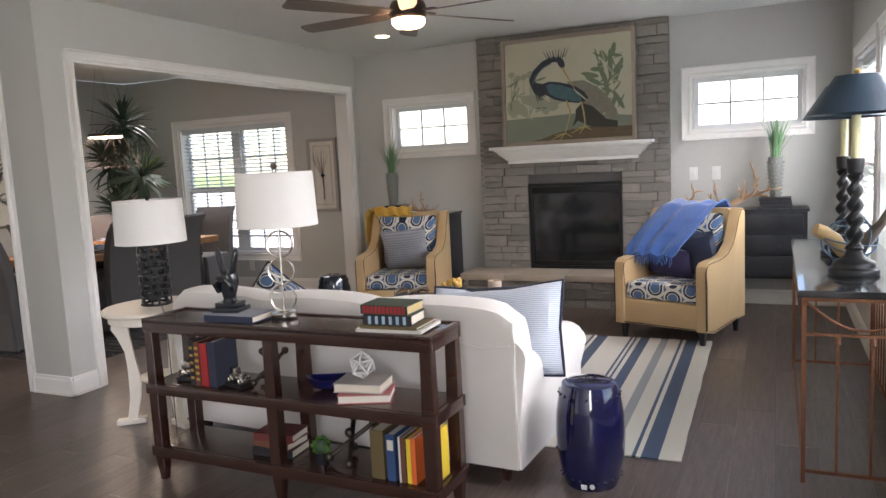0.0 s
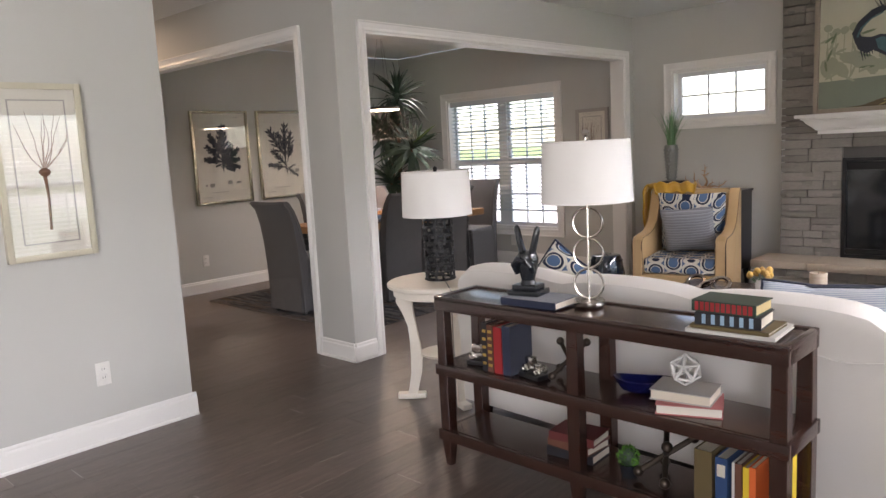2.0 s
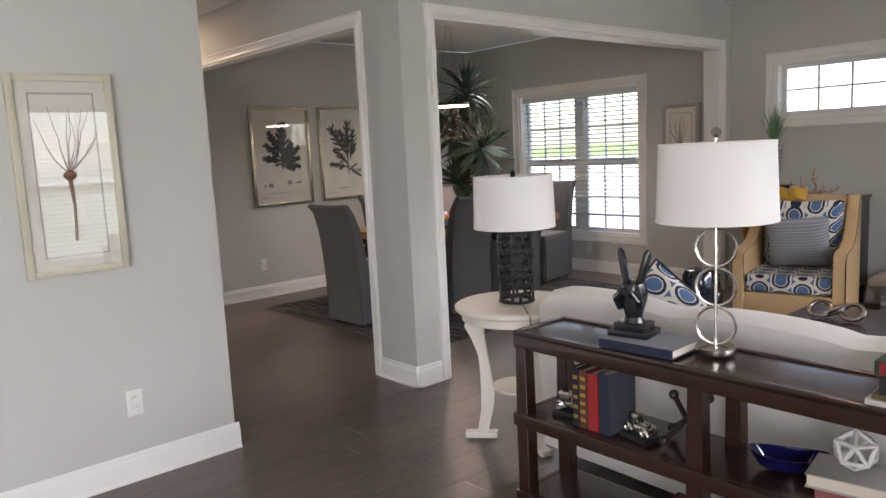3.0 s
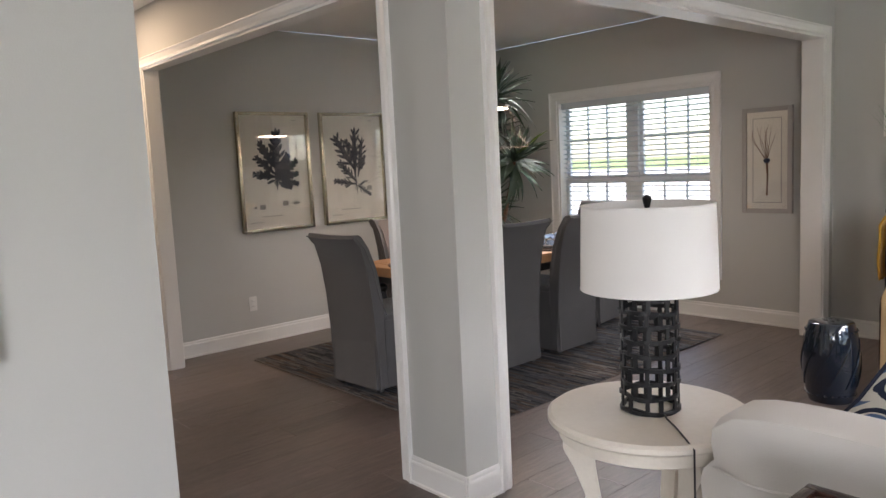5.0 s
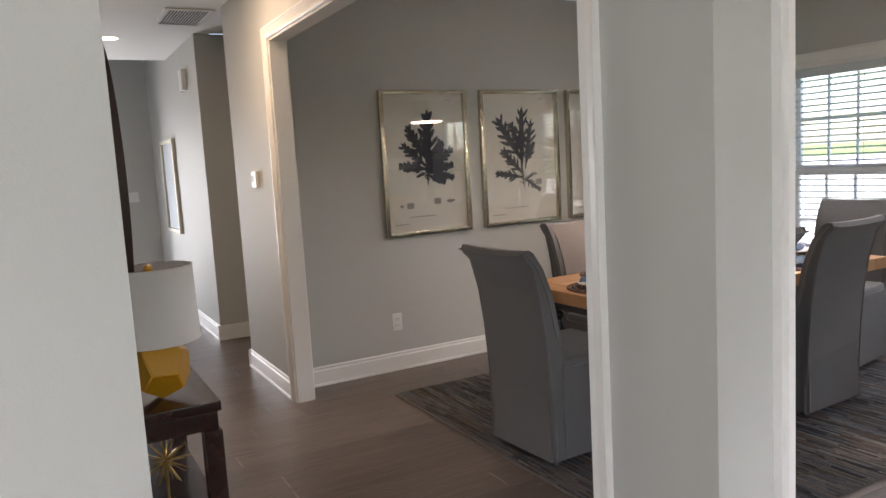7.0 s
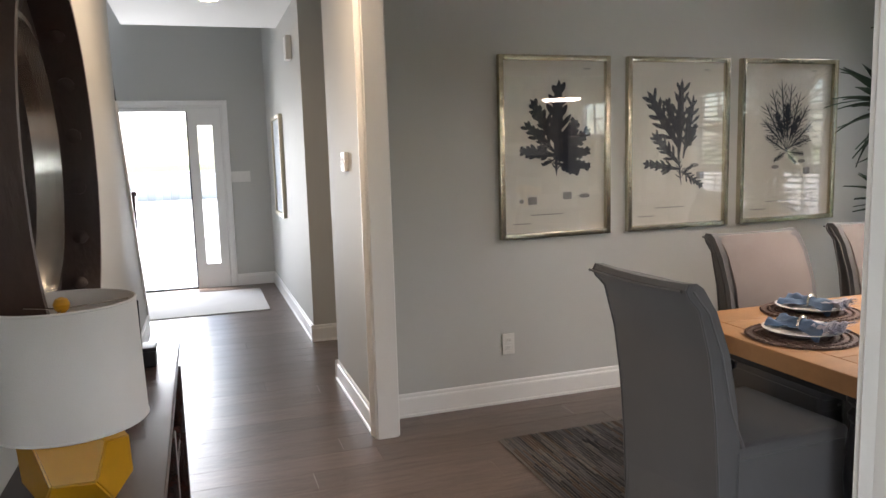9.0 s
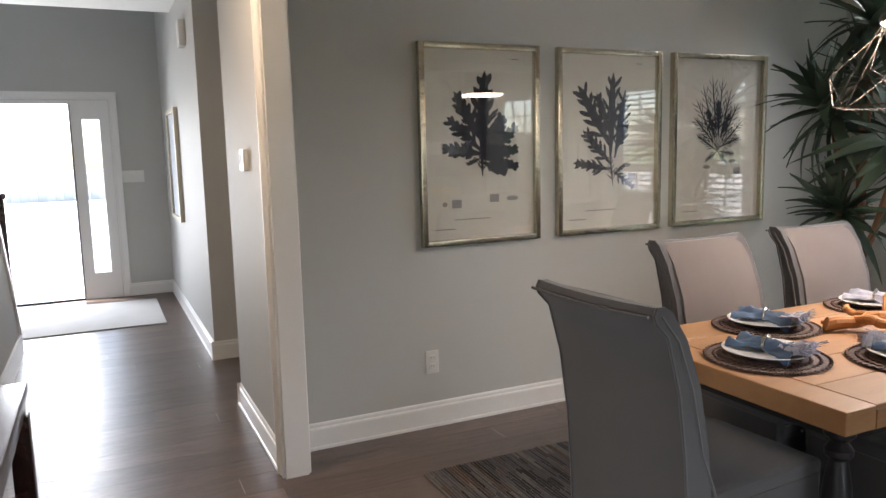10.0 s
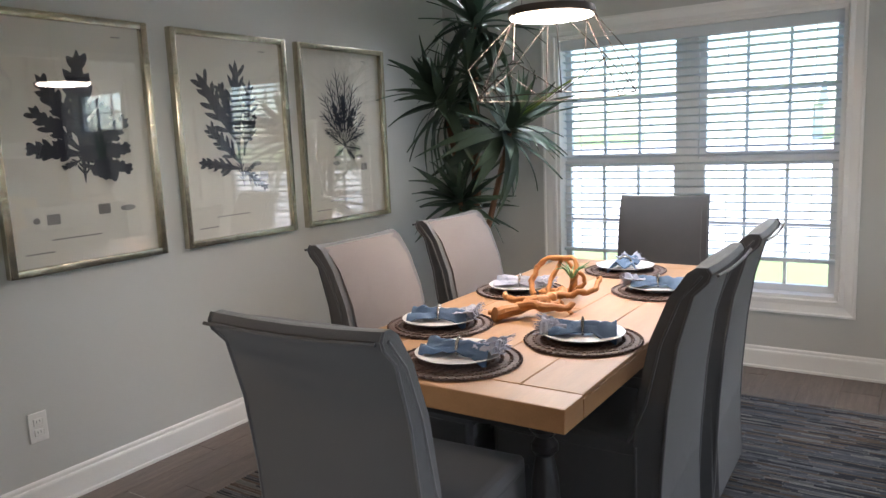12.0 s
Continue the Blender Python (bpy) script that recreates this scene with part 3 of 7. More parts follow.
# ---- fireplace ----
fire = new("fireplace_wall")
fire["kind"] = "structure"
FX0, FX1, FY = -2.74, -0.945, 7.04
BX0, BX1, BZ0, BZ1 = -2.262, -1.375, 0.302, 1.12
bm = bmesh.new()
for q in ((FX0 + .02, BX0, 0, CEIL), (BX1, FX1 - .02, 0, CEIL), (BX0, BX1, BZ1, CEIL), (BX0, BX1, 0, 0.27)):
    bx(bm, q[0], q[1], FY + 0.03, YB, q[2], q[3])
bx(bm, -2.76, -1.00, 6.70, FY + 0.03, 0, 0.24)
part("mortar_bed", bm, MORTAR, fire, smooth=False)
insert = thing("fireplace_insert", "black metal gas fireplace insert, unlit, set in grey stone", "fireplace")
bm = bmesh.new()
fy = FY - 0.015
for q in ((BX0, BX0 + .03, BZ0, BZ1), (BX1 - .03, BX1, BZ0, BZ1), (BX0 + .03, BX1 - .03, BZ1 - .03, BZ1), (BX0 + .03, BX1 - .03, BZ0, BZ0 + .03)):
    bx(bm, q[0], q[1], fy, fy + 0.1, q[2], q[3])
part("surround", bm, BLACKMETAL, insert)
part("hood", box(BX0 + .03, BX1 - .03, fy + 0.005, fy + .07, BZ1 - 0.10, BZ1 - 0.032, 0.006), BLACKMETAL, insert)
part("glass_door", box(BX0 + .03, BX1 - .03, fy + 0.03, fy + .035, BZ0 + .03, BZ1 - .10), BLACKGLASS, insert)
part("lower_grille", box(BX0 + .03, BX1 - .03, fy + 0.012, fy + .029, BZ0 + .03, BZ0 + .075, 0.003), BLACKMETAL, insert)
mantel = thing("mantel_shelf", "white painted moulded wooden mantel shelf on the stone chimney", "mantel")
bm = bmesh.new()
steps = [(0.06, 1.315), (0.06, 1.345), (0.075, 1.35), (0.085, 1.365), (0.115, 1.39), (0.135, 1.41), (0.145, 1.43), (0.165, 1.435), (0.165, 1.45)]
MX0, MX1 = -2.44, -1.215
rings = []
for d, z in steps:
    e = d - 0.06
    z += 0.003
    rings.append([Vector((MX0 - e, FY + 0.05, z)), Vector((MX0 - e, FY - d, z)), Vector((MX1 + e, FY - d, z)), Vector((MX1 + e, FY + 0.05, z))])
loft(bm, rings)
part("moulding", bm, TRIM, mantel, smooth=False)
part("shelf", box(MX0 - 0.14, MX1 + 0.14, FY - 0.205, FY + 0.05, 1.4532, 1.481, 0.005), TRIM, mantel)
painting = thing("framed_bird_painting", "large framed painting of a blue heron standing on mantel", "painting")
FZ = 1.4815
def flat(parent, name, pts, y0, material, thick=0.0012):
    """A flat painted shape on an upright face that looks towards -y; pts are (x, z)."""
    bm = bmesh.new()
    loft(bm, [[Vector((x, y0, z)) for x, z in pts], [Vector((x, y0 - thick, z)) for x, z in pts]])
    return part(name, bm, material, parent, smooth=False)


def ellipse(cx, cz, a, b, ang=0, n=16):
    c, s = math.cos(radians(ang)), math.sin(radians(ang))
    return [(cx + a * math.cos(t) * c - b * math.sin(t) * s, cz + a * math.cos(t) * s + b * math.sin(t) * c) for t in [2 * math.pi * i / n for i in range(n)]]


def ribbon(pts, w0, w1):
    """The outline of a tapering stroke through points (x, z)."""
    left, right = [], []
    n = len(pts)
    for i, (x, z) in enumerate(pts):
        a, b = pts[max(i - 1, 0)], pts[min(i + 1, n - 1)]
        d = Vector((b[0] - a[0], b[1] - a[1])).normalized()
        w = (w0 + (w1 - w0) * i / (n - 1)) / 2
        left.append((x - d.y * w, z + d.x * w))
        right.append((x + d.y * w, z - d.x * w))
    return left + right[::-1]


P_SKY = plain("painted_pale_sky", (0.52, 0.50, 0.38))
P_MIST = plain("painted_marsh_mist", (0.33, 0.34, 0.25))
P_WATER = plain("painted_water", (0.20, 0.23, 0.18))
P_TEAL = mat("painted_teal_feathers", (0.035, 0.09, 0.11), 0.7, col2=(0.07, 0.15, 0.17), scale=18, fine=0.3)
P_INK = plain("painted_dark_feathers", (0.02, 0.025, 0.04))
P_GREY = mat("painted_grey_feathers", (0.17, 0.16, 0.13), 0.8, col2=(0.26, 0.25, 0.20), scale=30, fine=0.2)
P_GREEN = mat("painted_leaves", (0.11, 0.15, 0.09), 0.8, col2=(0.20, 0.24, 0.15), scale=20)
P_OCHRE = plain("painted_ochre_legs", (0.42, 0.33, 0.13))
P_EARTH = plain("painted_dark_leaves", (0.035, 0.035, 0.028))
P_BANK = mat("painted_brown_bank", (0.16, 0.11, 0.06), 0.8, col2=(0.07, 0.06, 0.04), scale=14, stretch=(1, 1, 4))
FRAMEGREY = mat("weathered_grey_frame", (0.32, 0.26, 0.21), 0.5, fine=0.1, bump=0.3)
W_, H_ = 1.245, 0.985
painting.matrix_basis = pose(-1.845, FY - 0.075, FZ, -1.5)
bm = bmesh.new()
f = 0.034
for q in ((-W_ / 2, -W_ / 2 + f, 0, H_), (W_ / 2 - f, W_ / 2, 0, H_), (-W_ / 2 + f, W_ / 2 - f, 0, f), (-W_ / 2 + f, W_ / 2 - f, H_ - f, H_)):
    bx(bm, q[0], q[1], -0.03, 0.02, q[2], q[3], 0.004)
part("frame", bm, FRAMEGREY, painting)
part("backing", box(-W_ / 2 + f, W_ / 2 - f, 0.004, 0.014, f, H_ - f), FRAMEGREY, painting)
canvas = part("canvas", box(-W_ / 2 + f, W_ / 2 - f, -0.004, 0.004, f, H_ - f), P_SKY, painting, smooth=False)
a, b = -W_ / 2 + f + 0.002, W_ / 2 - f - 0.002
flat(painting, "water", [(a, f + .002), (b, f + .002), (b, 0.22), (0.1, 0.27), (a, 0.25)], -0.0042, P_WATER)
rnd = random.Random(4)
for k in range(9):
    x = a + 0.05 + 0.055 * k
    flat(painting, "far_tree", ellipse(x, 0.33 + 0.10 * rnd.random(), 0.045, 0.075, 90 * rnd.random(), 9), -0.0055 - 0.0002 * k, P_MIST)
for k in range(5):
    x = a + 0.05 + 0.06 * k
    top = 0.62 + 0.06 * rnd.random()
    flat(painting, "palm_trunk", ribbon([(x, 0.3), (x + .01, top)], .008, .005), -0.0078 - 0.0002 * k, P_MIST)
    flat(painting, "palm_top", ellipse(x + .01, top, .035, .03, 20 * k, 7), -0.0092 - 0.0002 * k, P_MIST)
flat(painting, "bank", [(-0.38, f + .002), (b, f + .002), (b, 0.13), (0.30, 0.135), (0.13, 0.145), (0.0, 0.12), (-0.14, 0.09), (-.26, .05)], -0.0056, P_BANK)
for k, (x, z, an, l) in enumerate([(.36, .52, 110, .2), (.40, .55, 90, .27), (.44, .50, 70, .25), (.30, .58, 165, .17), (.33, .50, 150, .18), (.48, .60, 50, .14), (.50, .45, 300, .2), (.45, .42, 250, .2), (.37, .70, 120, .12), (.42, .75, 80, .12), (.38, .40, 100, .22), (.44, .62, 20, .1), (.35, .64, 175, .13)]):
    dx, dz = math.cos(radians(an)) * l / 2, math.sin(radians(an)) * l / 2
    flat(painting, "plant_leaf", ellipse(min(x + dx, 0.47), z + dz, l / 2, .022, an, 10), -0.0072 - 0.0003 * k, P_GREEN)
for k in range(34):
    x, z, an = rnd.uniform(.27, .50), rnd.uniform(.34, .80), rnd.uniform(20, 170)
    flat(painting, "plant_leaf", ellipse(x, z, rnd.uniform(.035, .07), .009, an, 8), -0.0110 - 0.00001 * k, P_GREEN if k % 3 else P_MIST, .00001)
for k in range(30):
    x, z, an = rnd.uniform(-.54, -.22), rnd.uniform(.26, .62), rnd.uniform(0, 180)
    flat(painting, "marsh_leaf", ellipse(x, z, rnd.uniform(.03, .06), .010, an, 8), -0.0108 - 0.00001 * k, P_MIST if k % 4 else P_GREEN, .00001)
flat(painting, "bird_tail", [(.00, .56), (.16, .56), (.27, .50), (.36, .42), (.45, .28), (.47, .21), (.40, .19), (.34, .26), (.30, .20), (.26, .27), (.20, .30), (.14, .34)], -0.0115, P_GREY)
flat(painting, "dark_leaves", [(.08, .30), (.14, .36), (.24, .32), (.36, .20), (.46, .18), (.46, .12), (.22, .14), (.10, .20), (.05, .15), (.08, .24)], -0.0125, P_EARTH)
flat(painting, "bird_body", [(-.33, .53), (-.30, .575), (-.22, .56), (-.16, .575), (-.06, .56), (.07, .52), (.16, .46), (.20, .40), (.16, .365), (.10, .36), (-.02, .38), (-.12, .41), (-.20, .46), (-.25, .44), (-.31, .48)], -0.0130, P_INK)
flat(painting, "bird_wing", [(-.19, .54), (-.15, .555), (-.04, .53), (.06, .49), (.13, .42), (.14, .375), (.08, .375), (-.02, .40), (-.11, .43), (-.17, .47)], -0.0145, P_TEAL)
for k in range(5):
    x = .07 + .022 * k
    flat(painting, "wing_plume", ribbon([(x, .49 - .02 * k), (x + .035, .44 - .018 * k)], .009, .003), -0.0158 - .0002 * k, P_SKY)
flat(painting, "bird_neck", ribbon([(-.30, .53), (-.325, .60), (-.29, .67), (-.21, .74), (-.13, .77), (-.07, .765), (-.04, .73)], .060, .045), -0.0172, P_INK)
flat(painting, "neck_stripe", ribbon([(-.315, .57), (-.29, .635), (-.22, .70), (-.14, .735)], .014, .008), -0.0186, P_TEAL)
flat(painting, "bird_head", ellipse(-.045, .735, .058, .030, -66, 14), -0.0200, P_INK)
for k in range(9):
    x = -.19 + .020 * k
    flat(painting, "crest_feather", ribbon([(x + .02, .78), (x - .02 + .010 * k, .845 + .003 * k)], .014, .004), -0.0188 - .0001 * k, P_INK if k % 2 else P_GREY)
for k in range(6):
    flat(painting, "breast_feather", ribbon([(-.29 + .018 * k, .48), (-.27 + .016 * k, .385 + .012 * k)], .014, .003), -0.0160 - .0001 * k, P_INK)
flat(painting, "bird_beak", ribbon([(-.035, .69), (.075, .49)], .024, .004), -0.0214, P_OCHRE)
for k, pts in enumerate(([(-.005, .39), (.035, .29), (.02, .22), (-.02, .095)], [(.135, .37), (.155, .28), (.165, .20), (.165, .145)])):
    flat(painting, "bird_leg", ribbon(pts, .016, .011), -0.0175 - .0004 * k, P_OCHRE)
    fx, fz = pts[-1]
    for q, (dx, dz) in enumerate(((-.13, -.055), (-.10, -.02), (.06, -.035), (-.05, -.06))):
        flat(painting, "bird_toe", ribbon([(fx, fz), (fx + dx, fz + dz)], .010, .005), -0.0180 - .0004 * k - .0001 * q, P_OCHRE)


def stone_block(n):
    """A split stone: an uneven face on a block of unit size, in one of a few shapes."""
    r = random.Random(n)
    bm = bmesh.new()
    nx, nz = 4, 2
    front = [[bm.verts.new((i / nx - 0.5 + (r.uniform(-.02, .02) if 0 < i < nx else 0), -0.5 - r.uniform(0, 0.28) * (1 if 0 < i < nx or 0 < j < nz else 0.3), j / nz - 0.5 + (r.uniform(-.1, .1) if 0 < i < nx else r.uniform(-.03, .03)) * (0.5 if j in (0, nz) else 1))) for j in range(nz + 1)] for i in range(nx + 1)]
    back = [bm.verts.new((x, 0.5, z)) for x, z in ((-.5, -.5), (-.5, .5), (.5, .5), (.5, -.5))]
    for i in range(nx):
        for j in range(nz):
            bm.faces.new((front[i][j], front[i + 1][j], front[i + 1][j + 1], front[i][j + 1]))
    bm.faces.new([front[0][j] for j in range(nz + 1)] + [back[1], back[0]])
    bm.faces.new([front[nx][j] for j in range(nz, -1, -1)] + [back[3], back[2]])
    bm.faces.new([front[i][0] for i in range(nx, -1, -1)] + [back[0], back[3]])
    bm.faces.new([front[i][nz] for i in range(nx + 1)] + [back[2], back[1]])
    return bm


STONES = []
for n in range(9):
    s = part("stone", stone_block(n), STONE, fire)
    STONES.append(s.data)
    bpy.data.objects.remove(s)


def lay_stones(x0, x1, y, z0, z1, skip, seed, deep=0.05):
    r = random.Random(seed)
    z = z0
    while z < z1 - 0.02:
        h = r.choice((0.062, 0.075, 0.085, 0.098, 0.11))
        if z + h > z1 - 0.045:
            h = z1 - z
        spans = [(x0, x1)]
        for a, b, c, d in skip:
            if z + h / 2 > c and z + h / 2 < d:
                spans = [s for lo, hi in spans for s in ((lo, min(hi, a)), (max(lo, b), hi)) if s[1] - s[0] > 0.03]
        for lo, hi in spans:
            x = lo
            while x < hi - 0.01:
                w = r.uniform(0.15, 0.36)
                if x + w > hi - 0.09:
                    w = hi - x
                split = 2 if (h > 0.095 and r.random() < 0.45) else 1
                for k in range(split):
                    hh = h / split
                    ob = new("stone", r.choice(STONES))
                    ob.parent = fire
                    ob.location = (x + w / 2, y + r.uniform(-0.006, 0.006), z + hh * (k + 0.5))
                    ob.scale = (w - 0.006, deep, hh - 0.006)
                x += w
        z += h


HEARTH_Y = 6.70
lay_stones(FX0, FX1, FY + 0.012, 0.303, CEIL - 0.004, [(BX0 - .002, BX1 + .002, 0.3, BZ1 + 0.03)], 3)
lay_stones(-2.78, -0.98, HEARTH_Y - 0.012, 0.0, 0.235, [], 8)
for k, (a, b) in enumerate(((-2.85, -2.41), (-2.407, -1.83), (-1.827, -1.27), (-1.267, -0.94))):
    part("hearth_slab", box(a, b, HEARTH_Y - 0.065, FY + 0.02, 0.241, 0.301, 0.008), HEARTH, fire, smooth=True)

# ---- sofa ----


def rounded(x0, x1, y0, y1, z0, z1, r, seg=4):
    return box(x0, x1, y0, y1, z0, z1, r, seg)


def sofa():
    s = thing("sofa", "white linen sofa with a rolled back, seen from behind", "sofa", pose(-2.0, 3.525, 0, 0, 0, -3))
    s.scale = (1.09, 1, .935)
    part("base", rounded(-.86, .86, -.42, .42, .09, .40, .03), LINEN, s)
    bm = bmesh.new()
    prof = [(-.44, .09), (-.45, .3), (-.455, .55), (-.46, .70), (-.475, .77), (-.47, .815), (-.43, .84), (-.37, .84), (-.32, .81), (-.29, .75), (-.25, .60), (-.22, .40), (-.22, .09)]
    rings = []
    for i in range(33):
        u = i / 32
        x = -.88 + 1.76 * u
        edge = min(1, (0.5 - abs(u - .5)) / .07)
        hump = 0.035 * abs(math.sin(math.pi * 3 * u)) ** 0.35 + 0.012
        rings.append([Vector((x, y * (1 if z < .6 else (1 - .05 * (1 - edge))), z if z < .5 else .5 + (z - .5) * (0.86 + hump * 4.0) * (0.90 + .10 * edge ** .5))) for y, z in prof])
    loft(bm, rings)
    part("back", bm, LINEN, s)
    for t in (1 / 3, 2 / 3):
        x = -.88 + 1.76 * t
        pts = [(x, y - .004 if z < .8 else y, z + .004) for y, z in ((-.478, .60), (-.478, .72), (-.47, .77), (-.43, .79), (-.37, .79), (-.31, .76))]
        part("seam", tube(bmesh.new(), pts, .004, 6), LINEN, s)
    part("back_piping", tube(bmesh.new(), [(x / 20 * .87, -.462 - .004 * math.cos(x), .655 + .012 * math.cos(x * .9)) for x in range(-20, 21)], .004, 6), LINEN, s)
    for k in (-1, 1):
        bm = bmesh.new()
        rings = []
        for y in [-.43, -.36, -.2, 0, .2, .34, .42, .455, .46]:
            top = .60 - .05 * (y + .43) + (.09 * max(0, (-y - .2) / .23))
            w = .105 if y < .45 else .085
            c = k * .815
            rings.append([Vector((c + w * (.72 if z < .4 else 1) * math.cos(a), y, z)) for a, z in
                          [(math.pi * j / 8, top - .09 + .09 * math.sin(math.pi * j / 8)) for j in range(9)] + [(math.pi, .33), (math.pi, .09), (0, .09), (0, .33)]])
        loft(bm, rings)
        part("arm", bm, LINEN, s)
    for k in (-1, 1):
        part("seat_cushion", moved(rounded(-.36, .36, -.28, .44, -.07, .08, .045, 4), Matrix.Translation((k * .365, 0, .46))), LINEN, s)
        for y in (-.36, .36):
            part("leg", moved(lathe(bmesh.new(), [(.018, 0), (.028, .09)], 4), pose(k * .80, y, 0, 0, 0, 45)), ESPRESSO, s)
    return s


sofa()


def throw_pillow(name, label, m, w, h, t, material, trim=None, seed=0, parent=None):
    p = thing(name, label, "cushion", m)
    part("cover", pillow(bmesh.new(), w, h, t, seed=seed), material, p)
    if trim:
        pts = []
        n = 10
        for a, b, c, d in ((-1, -1, 1, 0), (1, -1, 0, 1), (1, 1, -1, 0), (-1, 1, 0, -1)):
            for i in range(n):
                u, v = a + 2 * c * i / n, b + 2 * d * i / n
                pts.append((u * w / 2 * (1 - .07 * (1 - abs(v)) * abs(u) ** 3), 0, v * h / 2 * (1 - .07 * (1 - abs(u)) * abs(v) ** 3)))
        part("piping", tube(bmesh.new(), pts, .007, 6, True), trim, p)
    return p


throw_pillow("throw_pillow", "pale blue ticking striped pillow with navy piping on the sofa", pose(-1.20, 3.38, .59, -20, -9, -10), .54, .42, .17, TICKING, NAVY, 2)
throw_pillow("throw_pillow", "navy piped pale pillow lying in the sofa corner", pose(-1.42, 3.45, .575, -20, 0, 6), .40, .40, .13, TICKING, NAVY, 5)
throw_pillow("throw_pillow", "black and white patterned pillow on the sofa end", pose(-2.66, 3.56, .63, -14, 35, 8), .34, .34, .12, MEDALLION, NAVY, 6)

# ---- console behind the sofa ----


def sofa_table(m, name="console_table", label="dark espresso wooden console table with two open shelves behind the sofa", w=1.435, d=.27, h=.75, mids=(-.03,)):
    s = thing(name, label, "console table", m)
    part("tabletop", rounded(-w / 2, w / 2, -d / 2, d / 2, h - .022, h - .006, .003), ESPRESSO, s)
    bm = bmesh.new()
    e = .022
    for q in ((-w / 2, w / 2, -d / 2, -d / 2 + e), (-w / 2, w / 2, d / 2 - e, d / 2), (-w / 2, -w / 2 + e, -d / 2 + e, d / 2 - e), (w / 2 - e, w / 2, -d / 2 + e, d / 2 - e)):
        bx(bm, q[0], q[1], q[2], q[3], h - .062, h, .003)
    part("apron", bm, ESPRESSO, s)
    for z in (.455, .165):
        part("shelf", rounded(-w / 2 + .02, w / 2 - .02, -d / 2 + .012, d / 2 - .012, z - .02, z, .003), ESPRESSO, s)
        bm = bmesh.new()
        g = .006
        for q in ((-w / 2 - g, w / 2 + g, -d / 2 - g, -d / 2 + e - g), (-w / 2 - g, w / 2 + g, d / 2 - e + g, d / 2 + g), (-w / 2 - g, -w / 2 + e - g, -d / 2 + e - g, d / 2 - e + g), (w / 2 - e + g, w / 2 + g, -d / 2 + e - g, d / 2 - e + g)):
            bx(bm, q[0], q[1], q[2], q[3], z - .048, z - .002, .003)
        part("shelf_rail", bm, ESPRESSO, s)
    for x in (-w / 2 + .027, *mids, w / 2 - .027):
        for y in (-d / 2 + .027, d / 2 - .027):
            bm = bmesh.new()
            loft(bm, [rr(x, y, .030, .030, .003, 0, 1), rr(x, y, .050, .050, .003, .115, 1), rr(x, y, .052, .052, .003, .40, 1), rr(x, y, .046, .046, .003, h - .06, 1)])
            part("leg", bm, ESPRESSO, s)
    return s


CT = pose(-1.945, 2.745, 0, 0, 0, -1.0)
sofa_table(CT)


def on_console(x, y, z, rz=0, rx=0, ry=0):
    return CT @ pose(x, y, z, rx, ry, rz)


def book(name, label, m, w, d, h, cover, group="", bands=None, page=None):
    """A closed book lying flat: spine along -y."""
    b = thing(name, label, "book", m, group)
    bm = bmesh.new()
    bx(bm, -w / 2, w / 2, -d / 2, d / 2, 0, .003)
    bx(bm, -w / 2, w / 2, -d / 2, d / 2, h - .003, h)
    bx(bm, -w / 2, w / 2, -d / 2, -d / 2 + .003, .003, h - .003)
    part("cover", bm, cover, b, smooth=False)
    part("page_block", box(-w / 2 + .004, w / 2 - .004, -d / 2 + .0032, d / 2 - .005, .0032, h - .0032), page or PAGES, b, smooth=False)
    for k, c in enumerate(bands or ()):
        x = -w / 2 + w * (k + 1) / (len(bands) + 1)
        part("spine_band", box(x - .006, x + .006, -d / 2 - .001, -d / 2 + .0005, .004, h - .004), c, b, smooth=False)
    return b


PAGES = mat("book_pages", (0.66, 0.60, 0.50), 0.9, stretch=(1, 1, 60), scale=14, fine=0.12)
GOLD = plain("gilt_stamp", (0.62, 0.42, 0.12), 0.35, 0.8)
BROWNCOVER = plain("brown_cover", (0.13, 0.05, 0.03))
GREENCOVER = plain("dark_green_cover", (0.02, 0.045, 0.03))
OLIVECOVER = plain("olive_brown_cover", (0.12, 0.085, 0.035))
BLUECOVER = plain("blue_cover", (0.02, 0.06, 0.16))
GREYCOVER = plain("grey_cover", (0.40, 0.38, 0.36))
PINKCOVER = plain("dusty_rose_cover", (0.42, 0.13, 0.13))
YELLOWCOVER = plain("yellow_cover", (0.75, 0.55, 0.04))
ORANGECOVER = plain("orange_cover", (0.72, 0.14, 0.03))
WHITECOVER = plain("pale_cover", (0.60, 0.58, 0.55))
BLACKCOVER = plain("black_cover", (0.015, 0.015, 0.02))
LIGHTBLUE = plain("light_blue_stamp", (0.30, 0.45, 0.60))
CREAMCLOTH = plain("yellowed_page_block", (0.60, 0.46, 0.22))

# top of the console
book("magazine", "flat glossy magazine under the books on the console", on_console(.53, -.02, .751, 4), .27, .20, .012, WHITECOVER)
book("book", "thin tan hardback lying on the magazine", on_console(.53, -.03, .7635, 2), .24, .17, .012, OLIVECOVER)
book("book", "dark blue hardback with light blue spine bars, lying", on_console(.52, -.035, .776, 5), .20, .14, .038, BLACKCOVER, bands=[LIGHTBLUE] * 6)
book("book", "red and green hardback with gilt spine and yellowed pages", on_console(.51, -.03, .8145, 1), .20, .14, .036, GREENCOVER, bands=[RED] * 11, page=CREAMCLOTH)
book("book", "navy hardback under the black hand sculpture", on_console(-.24, -.03, .751, 3), .25, .17, .028, NAVY)

